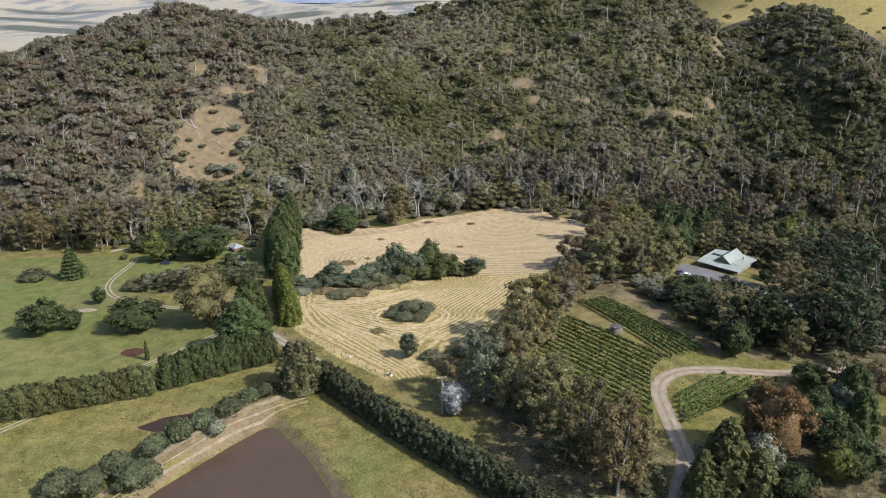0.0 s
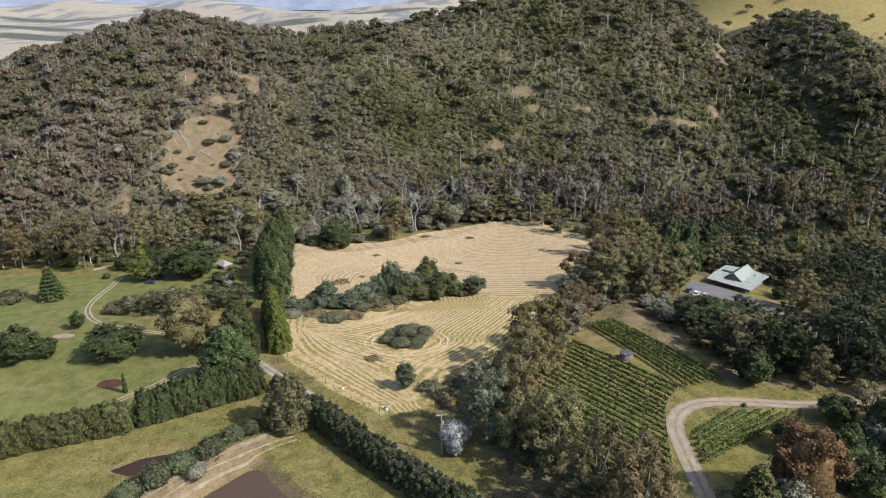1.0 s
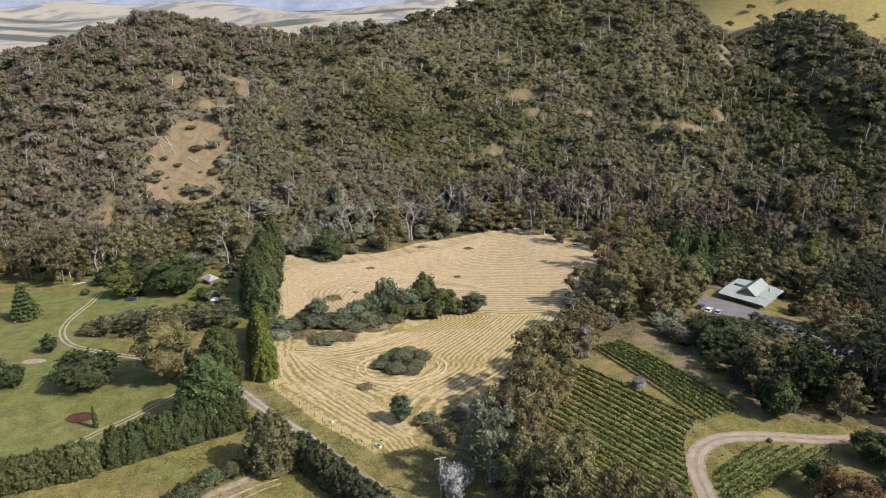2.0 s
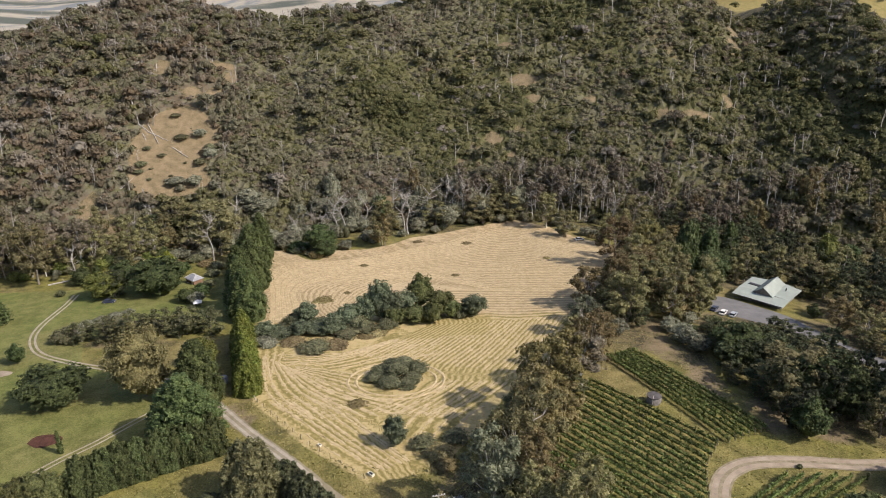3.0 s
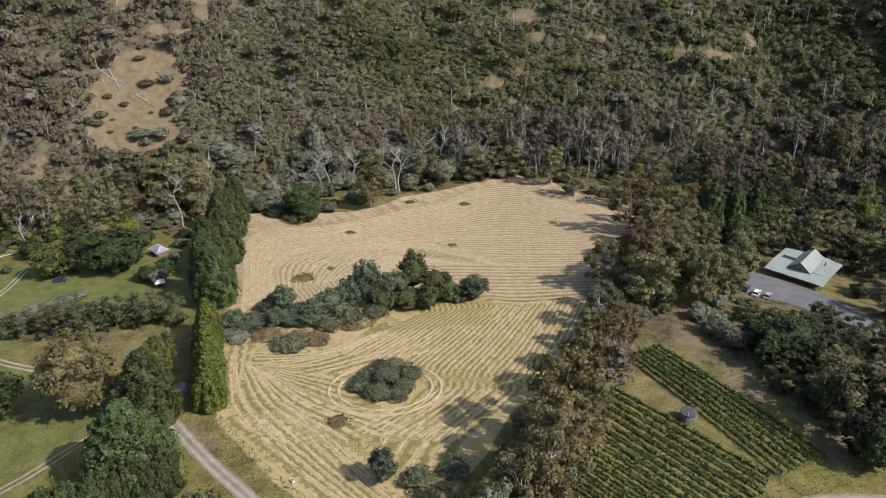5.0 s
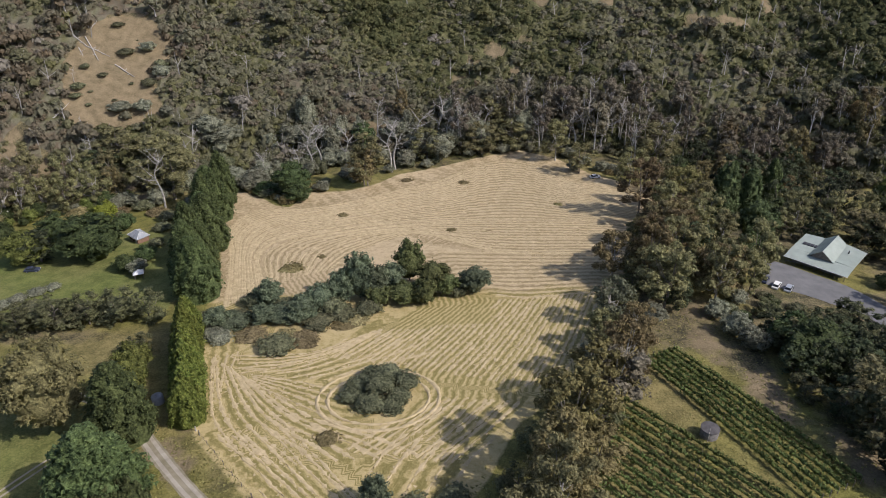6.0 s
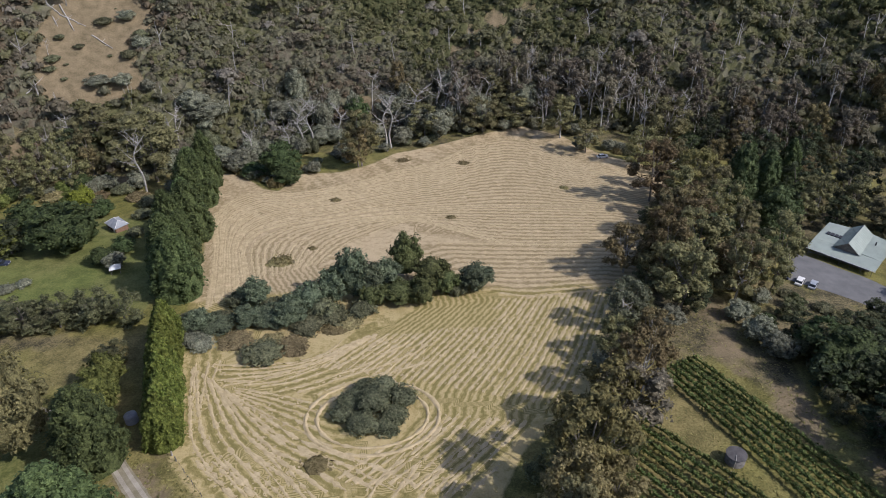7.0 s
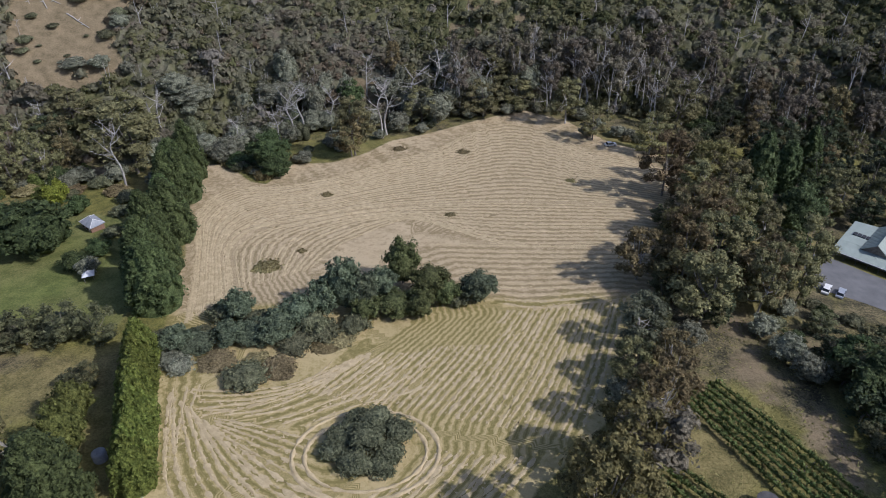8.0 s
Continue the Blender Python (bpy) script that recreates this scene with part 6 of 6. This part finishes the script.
def homestead():
    """A low homestead: wide shallow roof, a raised gable across it and a front verandah."""
    ob = placed("house", 108.9, 276.6, -46.0, "low homestead with a pale green metal roof and front verandah", "house", 0.4)
    W, D = 16.9, 16.6          # along the front, and back from it
    for k, (p, q) in enumerate((((1.2, 2.6), (W - 1.2, 2.8)), ((W - 1.4, 2.8), (W - 1.2, D - 1)), ((1.2, D - 1.2), (W - 1.4, D - 1)), ((1.2, 2.8), (1.4, D - 1.2)))):
        b = box(p[0], p[1], 0, q[0], q[1], 3.0)
        part("wall", mesh("wall", b[0], [b[1]], [CONCRETE]), ob)
    for x in (2.6, 5.8, 11.0, 14.2):
        b = box(x, 2.53, 0.9, x + 1.6, 2.597, 2.2)
        pane = part("window", mesh("window", b[0], [b[1]], [GLASS]), ob, "dark verandah window")
        f, g = join([box(x - 0.08, 2.5, 0.82, x + 1.68, 2.595, 0.9), box(x - 0.08, 2.5, 2.2, x + 1.68, 2.595, 2.28), box(x + 0.76, 2.5, 0.9, x + 0.84, 2.528, 2.2)])
        part("frame", mesh("frame", f, [g], [WHITE]), pane)
    b = box(8.4, 2.53, 0.1, 9.4, 2.597, 2.2)
    part("door", mesh("door", b[0], [b[1]], [TIMBER]), ob)
    roofs = {
        "front": [(-0.6, -0.4, 2.75), (W + 0.6, -0.4, 2.75), (W + 0.6, 5.0, 3.4), (-0.6, 5.0, 3.4)],
        "west": [(-0.6, 5.0, 3.4), (6.2, 5.0, 3.45), (6.2, D + 0.4, 3.9), (-0.6, D + 0.4, 3.3)],
        "east": [(10.8, 5.0, 3.6), (W + 0.6, 5.0, 3.4), (W + 0.6, D + 0.4, 3.2), (10.8, D + 0.4, 4.1)],
    }
    for c in roofs.values():
        v, f = slab(c, 0.14)
        top = part("roof", mesh("roof", v, f, [ROOF_GREEN]), ob)
        v, f = ribs(c[0], c[1], np.array(c[3]) - np.array(c[0]), 12)
        part("seams", mesh("seams", v, [f], [ROOF_GREEN]), top)
    ridge, g0, g1 = 6.1, 3.6, D + 0.2
    for side in (4.9, 12.1):
        v, f = slab([(side, g0, 3.5), (8.5, g0, ridge), (8.5, g1, ridge), (side, g1, 3.6)][::1 if side < 8 else -1], 0.12)
        top = part("roof", mesh("roof", v, f, [ROOF_GREEN]), ob)
        v, f = ribs((side, g0, 3.5), (side, g1, 3.6), (8.5 - side, 0, ridge - 3.5), 14)
        part("seams", mesh("seams", v, [f], [ROOF_GREEN]), top)
    for y in (g0 + 0.25, g1 - 0.3):
        v = np.array([(5.2, y, 3.3), (11.8, y, 3.3), (8.5, y, ridge - 0.2), (5.2, y + 0.12, 3.3), (11.8, y + 0.12, 3.3), (8.5, y + 0.12, ridge - 0.2)])
        part("gable", mesh("gable", v, [np.array([(0, 1, 2), (5, 4, 3)]), np.array([(0, 3, 4, 1), (1, 4, 5, 2), (2, 5, 3, 0)])], [TIMBER]), ob)
    cap = tube([(8.5, g0 - 0.05, ridge + 0.02), (8.5, g1 + 0.05, ridge + 0.02)], 0.12, 6)
    part("ridge_cap", mesh("ridge_cap", cap[0], [cap[1]], [ROOF_GREEN]), ob)
    for k in range(7):
        x = 0.1 + k * (W - 0.2) / 6
        b = box(x - 0.07, 0.0, 0, x + 0.07, 0.14, 2.68)
        part("verandah_post", mesh("verandah_post", b[0], [b[1]], [TIMBER]), ob)
    b = box(-0.4, -0.2, -0.2, W + 0.4, 2.6, 0.08)
    part("verandah_floor", mesh("verandah_floor", b[0], [b[1]], [TIMBER]), ob)
    for k in range(4):
        b = box(1.2 + k * 1.1, 9.0, 3.5, 2.1 + k * 1.1, 10.6, 3.82)
        part("skylight", mesh("skylight", b[0], [b[1]], [DARK_STEEL]), ob, "dark roof panel")
    b = tube([(13.6, 12, 3.4), (13.6, 12, 4.7)], 0.18, 8)
    part("flue", mesh("flue", b[0], [b[1]], [DARK_STEEL]), ob)
    b = tube([(-0.7, -0.45, 2.66), (W + 0.7, -0.45, 2.66)], 0.09, 6)
    part("gutter", mesh("gutter", b[0], [b[1]], [WHITE]), ob)
    return ob


def cottage():
    ob = placed("cottage", -95.4, 302.3, -42.0, "small orange brick cottage with a grey-blue hipped roof", "house", 0.5)
    for a in (box(-3.6, -2.6, 0, 3.6, -2.4, 2.9), box(-3.6, 2.4, 0, 3.6, 2.6, 2.9), box(-3.6, -2.4, 0, -3.4, 2.4, 2.9), box(3.4, -2.4, 0, 3.6, 2.4, 2.9)):
        part("wall", mesh("wall", a[0], [a[1]], [BRICK]), ob)
    eave = [(-4.1, -3.1), (4.1, -3.1), (4.1, 3.1), (-4.1, 3.1)]
    top = [(-1.6, 0, 4.5), (1.6, 0, 4.5)]
    e = [(x, y, 2.85) for x, y in eave]
    for c in ([e[0], e[1], top[1], top[0]], [e[2], e[3], top[0], top[1]], [e[1], e[2], top[1]], [e[3], e[0], top[0]]):
        v, f = slab(c, 0.12)
        part("roof", mesh("roof", v, f, [ROOF_GREY]), ob)
    b = box(1.6, -2.68, 0.2, 2.7, -2.603, 2.3)
    part("door", mesh("door", b[0], [b[1]], [WHITE]), ob, "white door")
    for x in (-2.8, -0.6):
        b = box(x, -2.66, 1.0, x + 1.3, -2.603, 2.1)
        w = part("window", mesh("window", b[0], [b[1]], [GLASS]), ob)
        f, g = join([box(x - 0.07, -2.68, 0.93, x + 1.37, -2.604, 1.0), box(x - 0.07, -2.68, 2.1, x + 1.37, -2.604, 2.17)])
        part("frame", mesh("frame", f, [g], [WHITE]), w)
    for q in ([e[0], top[0]], [e[1], top[1]], [e[2], top[1]], [e[3], top[0]], top):
        b = tube([np.array(q[0]) + (0, 0, 0.05), np.array(q[1]) + (0, 0, 0.05)], 0.09, 5)
        part("hip_cap", mesh("hip_cap", b[0], [b[1]], [WHITE]), ob, "pale hip capping")
    ob.matrix_basis = ob.matrix_basis @ Matrix.Diagonal((0.76, 0.76, 0.9, 1))


def garden_shelter():
    ob = placed("garden_shelter", -84.8, 273.0, 20, "small open garden shelter with a pale pyramid roof", "shelter", 0.1)
    for x in (-1.1, 1.1):
        for y in (-1.1, 1.1):
            b = box(x - 0.05, y - 0.05, 0, x + 0.05, y + 0.05, 2.1)
            part("post", mesh("post", b[0], [b[1]], [TIMBER]), ob)
    e = [(-1.5, -1.5, 2.05), (1.5, -1.5, 2.05), (1.5, 1.5, 2.05), (-1.5, 1.5, 2.05)]
    for i in range(4):
        v, f = slab([e[i], e[(i + 1) % 4], (0, 0, 2.9)], 0.06)
        part("roof_panel", mesh("roof_panel", v, f, [WHITE]), ob)


TANK_ROOF = plain("weathered_roof_sheet", (0.065, 0.060, 0.060), (0.125, 0.118, 0.116), 1.2, 0.9)
TANK_WALL = plain("stained_tank_concrete", (0.09, 0.085, 0.08), (0.26, 0.245, 0.225), 1.6, 0.9)


def water_tank():
    ob = placed("water_tank", 53.6, 194.9, 10, "round concrete water tank with a grey sheet roof in the vineyard", "tank", 0.15)
    a = np.arange(24) * 2 * np.pi / 24
    ring = np.column_stack([np.cos(a), np.sin(a)])
    prof = [(1.72, 0), (1.72, 2.1), (1.6, 2.12)]
    v = np.vstack([np.column_stack([ring * r, np.full(24, z)]) for r, z in prof])
    f = np.array([(i * 24 + j, i * 24 + (j + 1) % 24, (i + 1) * 24 + (j + 1) % 24, (i + 1) * 24 + j) for i in range(2) for j in range(24)])
    part("wall", mesh("wall", v, [f], [TANK_WALL], smooth_faces=True), ob)
    v = np.vstack([np.column_stack([ring * 1.82, np.full(24, 2.1)]), np.column_stack([ring * 1.82, np.full(24, 2.2)]), [(0, 0, 2.42)]])
    q = np.array([(j, (j + 1) % 24, 24 + (j + 1) % 24, 24 + j) for j in range(24)])
    t = np.array([(24 + j, 24 + (j + 1) % 24, 48) for j in range(24)])
    part("roof", mesh("roof", v, [q, t], [TANK_ROOF]), ob, "grey weathered roof")
    b = tube([(-1.2, -1.55, 0), (-1.0, -1.4, 2.3), (-0.4, -0.5, 2.45)], 0.06, 6)
    part("pipe", mesh("pipe", b[0], [b[1]], [PALE_BARK]), ob)
    b = box(1.5, -0.5, 0.0, 1.9, 0.5, 1.4)
    part("panel", mesh("panel", b[0], [b[1]], [CONCRETE]), ob)


def garden_tank():
    ob = placed("water_tank", -58.2, 211.0, 0, "small pale blue-grey round tank behind the golden hedge", "tank", 0.1)
    a = np.arange(20) * 2 * np.pi / 20
    ring = np.column_stack([np.cos(a), np.sin(a)])
    v = np.vstack([np.column_stack([ring * r, np.full(20, z)]) for r, z in ((1.25, 0), (1.25, 1.9), (0.9, 2.15), (0.25, 2.3))])
    f = np.array([(i * 20 + j, i * 20 + (j + 1) % 20, (i + 1) * 20 + (j + 1) % 20, (i + 1) * 20 + j) for i in range(3) for j in range(20)])
    part("wall", mesh("wall", v, [f], [ROOF_GREY], smooth_faces=True), ob)
    b = tube([(0, 0, 2.2), (0, 0, 2.38), (0, 0, 2.42)], [0.3, 0.3, 0.02], 10)
    part("lid", mesh("lid", b[0], [b[1]], [ROOF_GREY]), ob)


def power_pole():
    ob = placed("power_pole", -0.8, 150.5, 12, "grey timber power pole with a single crossarm", "pole", 0.3)
    b = tube([(0, 0, 0), (0.03, 0, 5), (0.05, 0, 11.2)], [0.2, 0.17, 0.13], 8)
    part("post", mesh("post", b[0], [b[1]], [PALE_BARK], smooth_faces=True), ob)
    b = box(-1.2, -0.07, 10.7, 1.3, 0.07, 10.86)
    part("crossarm", mesh("crossarm", b[0], [b[1]], [PALE_BARK]), ob)
    for x in (-1.0, -0.45, 0.6, 1.1):
        b = tube([(x, 0, 10.85), (x, 0, 11.0), (x, 0, 11.1)], [0.05, 0.08, 0.03], 8)
        part("insulator", mesh("insulator", b[0], [b[1]], [WHITE]), ob)
    b = tube([(0.3, 0, 8.2), (0.3, 0, 9.3)], 0.26, 10)
    part("transformer", mesh("transformer", b[0], [b[1]], [ROOF_GREY]), ob)


def paddock_fence():
    line = spline([(-46.5, 200), (-38, 189.5), (-29.5, 180), (-15.5, 167.5), (-4, 158), (8, 147)], 3.6)
    ob = new("fence")
    ob.matrix_basis = Matrix.Translation((*line[0], float(height(*line[0]))))
    base = np.array(ob.matrix_basis.translation)
    tops = []
    for k, (x, y) in enumerate(line):
        z = float(height(x, y))
        p = np.array((x, y, z)) - base
        thick = 0.11 if k % 6 == 0 else 0.06
        b = tube([p - (0, 0, 0.3), p + (0.02, 0, 0.7), p + (0, 0, 1.25)], thick, 6)
        part("post", mesh("post", b[0], [b[1]], [TIMBER]), ob)
        tops.append(p)
    for z in (0.35, 0.7, 1.1):
        b = tube([t + (0, 0, z) for t in tops], 0.012, 3)
        part("wire", mesh("wire", b[0], [b[1]], [DARK_STEEL]), ob)
    tagged(ob, "post and wire farm fence between the lane and the paddock", "fence")


def trough(x, y, turn, size):
    ob = placed("water_trough", x, y, turn, "cream plastic stock trough beside the paddock fence", "trough")
    l, w, h = size
    out = [box(-l, -w, 0, l, w, 0.12), box(-l, -w, 0.12, l, -w + 0.1, h), box(-l, w - 0.1, 0.12, l, w, h), box(-l, -w + 0.1, 0.12, -l + 0.1, w - 0.1, h), box(l - 0.1, -w + 0.1, 0.12, l, w - 0.1, h)]
    v, f = join(out)
    part("basin", mesh("basin", v, [f], [SIGN_YELLOW]), ob)
    b = box(-l + 0.1, -w + 0.1, 0.12, l - 0.1, w - 0.1, h - 0.12)
    part("water", mesh("water", b[0], [b[1]], [GLASS]), ob)


def gate_post(x, y):
    ob = placed("gate_post", x, y, 0, "stout pale gate post at the lane's end", "post", 0.2, "gate posts")
    b = tube([(0, 0, 0), (0, 0, 1.3), (0, 0, 1.42)], [0.16, 0.15, 0.09], 8)
    part("post", mesh("post", b[0], [b[1]], [PALE_BARK]), ob)


def car(x, y, turn, paint, label, roof=1.45):
    """A parked car: body shell, glasshouse, four wheels, lamps."""
    ob = placed("car", x, y, turn, label, "car", 0.0, "parked cars")
    prof = [(-2.15, 0.35), (-2.2, 0.75), (-2.05, 0.95), (-1.2, 1.0), (1.1, 0.98), (2.0, 0.82), (2.2, 0.6), (2.15, 0.32)]
    k = len(prof)
    v = np.array([(x_, s * w, z) for s in (-1, 1) for (x_, z), w in zip(prof, (0.82, 0.88, 0.84, 0.84, 0.84, 0.8, 0.82, 0.8))])
    f4 = np.array([(i, (i + 1) % k, (i + 1) % k + k, i + k) for i in range(k)])
    part("body", mesh("body", v, [np.array([range(k)]), np.array([[2 * k - 1 - i for i in range(k)]]), f4], [paint]), ob)
    cab = [(-1.75, 0.97, 0.80), (-1.2, roof, 0.66), (0.25, roof, 0.66), (1.05, 0.97, 0.80)]
    v = np.array([(a, s * w, b) for s in (-1, 1) for a, b, w in cab])
    f4 = np.array([(0, 1, 5, 4), (2, 3, 7, 6), (3, 0, 4, 7), (0, 3, 2, 1), (4, 5, 6, 7)])
    part("glass", mesh("glass", v, [f4], [GLASS]), ob)
    b = box(-1.28, -0.68, roof - 0.02, 0.32, 0.68, roof + 0.04)
    part("roof", mesh("roof", b[0], [b[1]], [paint]), ob)
    for wx in (-1.35, 1.35):
        for wy in (-0.8, 0.8):
            a = np.arange(14) * 2 * np.pi / 14
            r = [(0.2, -0.1), (0.33, -0.1), (0.33, 0.1), (0.2, 0.1)]
            v = np.array([(wx + c * math.cos(t), wy + d, 0.33 + c * math.sin(t)) for c, d in r for t in a])
            f4 = np.array([(i * 14 + j, i * 14 + (j + 1) % 14, (i + 1) * 14 + (j + 1) % 14, (i + 1) * 14 + j) for i in range(3) for j in range(14)])
            wheel = part("wheel", mesh("wheel", v, [f4], [RUBBER]), ob)
            v = np.array([(wx + 0.2 * math.cos(t), wy + (0.08 if wy > 0 else -0.08), 0.33 + 0.2 * math.sin(t)) for t in a])
            part("rim", mesh("rim", v, [np.array([range(14)])], [ROOF_GREY]), wheel)
    for s in (-0.6, 0.6):
        b = box(2.12, s - 0.16, 0.56, 2.2, s + 0.16, 0.7)
        part("headlight", mesh("headlight", b[0], [b[1]], [WHITE]), ob)


def log(x0, y0, x1, y1, r, label="bleached fallen log on a bare slope"):
    a = np.array((x0, y0, float(height(x0, y0)) + r * 0.8))
    b = np.array((x1, y1, float(height(x1, y1)) + r * 0.8))
    ob = new("fallen_log")
    ob.matrix_basis = Matrix.Translation(a)
    rng = np.random.default_rng(int(abs(x0 * 7 + y0)))
    n = 5
    line = [(b - a) * t + (0, 0, float(height(*(a + (b - a) * t)[:2])) + r * 0.8 - (a + (b - a) * t)[2]) + rng.normal(size=3) * 0.08 for t in np.linspace(0, 1, n)]
    stem = tube(line, np.linspace(r, r * 0.45, n), 6)
    part("stem", mesh("stem", stem[0], [stem[1]], [PALE_BARK], smooth_faces=True), ob)
    side = np.array((-(b - a)[1], (b - a)[0], 1.5)) / np.linalg.norm(b - a)
    for t in (2, 3):
        arm = tube([line[t], line[t] + side * 1.2 * (1 if t == 2 else -0.6), line[t] + side * 2.2 * (1 if t == 2 else -0.6) + (0, 0, 0.4)], [r * 0.5, r * 0.35, r * 0.15], 5)
        part("branch", mesh("branch", arm[0], [arm[1]], [PALE_BARK]), ob)
    tagged(ob, label, "log", "fallen logs")


homestead()
cottage()
garden_shelter()
water_tank()
garden_tank()
power_pole()
paddock_fence()
trough(-15.2, 169.4, -45, (0.7, 0.4, 0.6))
trough(-27.8, 180.2, -45, (0.45, 0.3, 0.5))
gate_post(-47.6, 201.4)
gate_post(-57.5, 202.5)
SILVER = plain("silver_paint", (0.45, 0.47, 0.50), (0.58, 0.60, 0.62), 2.0, 0.3, 0.4)
BLUE = plain("dark_blue_paint", (0.03, 0.04, 0.07), (0.06, 0.07, 0.11), 2.0, 0.3)
car(68.9, 356.6, 8, WHITE, "white utility car parked under trees at the paddock's edge")
car(96.0, 262.6, 50, BLUE, "dark blue car parked beside the homestead's yard")
car(97.8, 259.2, 50, WHITE, "white car parked beside the homestead's yard")
car(100.6, 257.6, 50, SILVER, "silver car parked beside the homestead's yard")
car(-119.2, 279.8, 5, BLUE, "dark car parked on the garden lawn", 1.4)
car(104.2, 289.8, 60, WHITE, "white van parked behind the homestead", 1.9)
for q in ((-157.8, 421.6, -148.7, 415.6, 0.4), (-150.2, 420.1, -142.3, 409.8, 0.35), (-149.2, 415.8, -138.5, 413, 0.3), (-135.5, 409.5, -126.9, 405.5, 0.32), (-152.5, 377.9, -150.5, 381.5, 0.35), (-151.5, 414.2, -148.7, 410, 0.25), (-148.1, 430.4, -149.2, 425.5, 0.25), (-160, 472, -158, 464, 0.35), (-127, 497, -121, 491, 0.3)):
    log(*q)
log(-84, 351, -77, 349, 0.4, "grey fallen tree trunk at the paddock's edge")
log(-36, 372, -28, 375, 0.4, "grey fallen tree trunk in the creek thicket")
log(2, 392, 8, 395, 0.3, "grey fallen tree trunk in the creek thicket")
log(-153, 302.5, -144.5, 311, 0.35, "grey fallen tree trunk behind the lawn")

# plants of a kind that found no place
for kinds_, _, _ in KINDS.values():
    for spare in kinds_:
        if spare.name not in SOURCE_USED:
            for child in list(spare.children):
                bpy.data.objects.remove(child)
            bpy.data.objects.remove(spare)
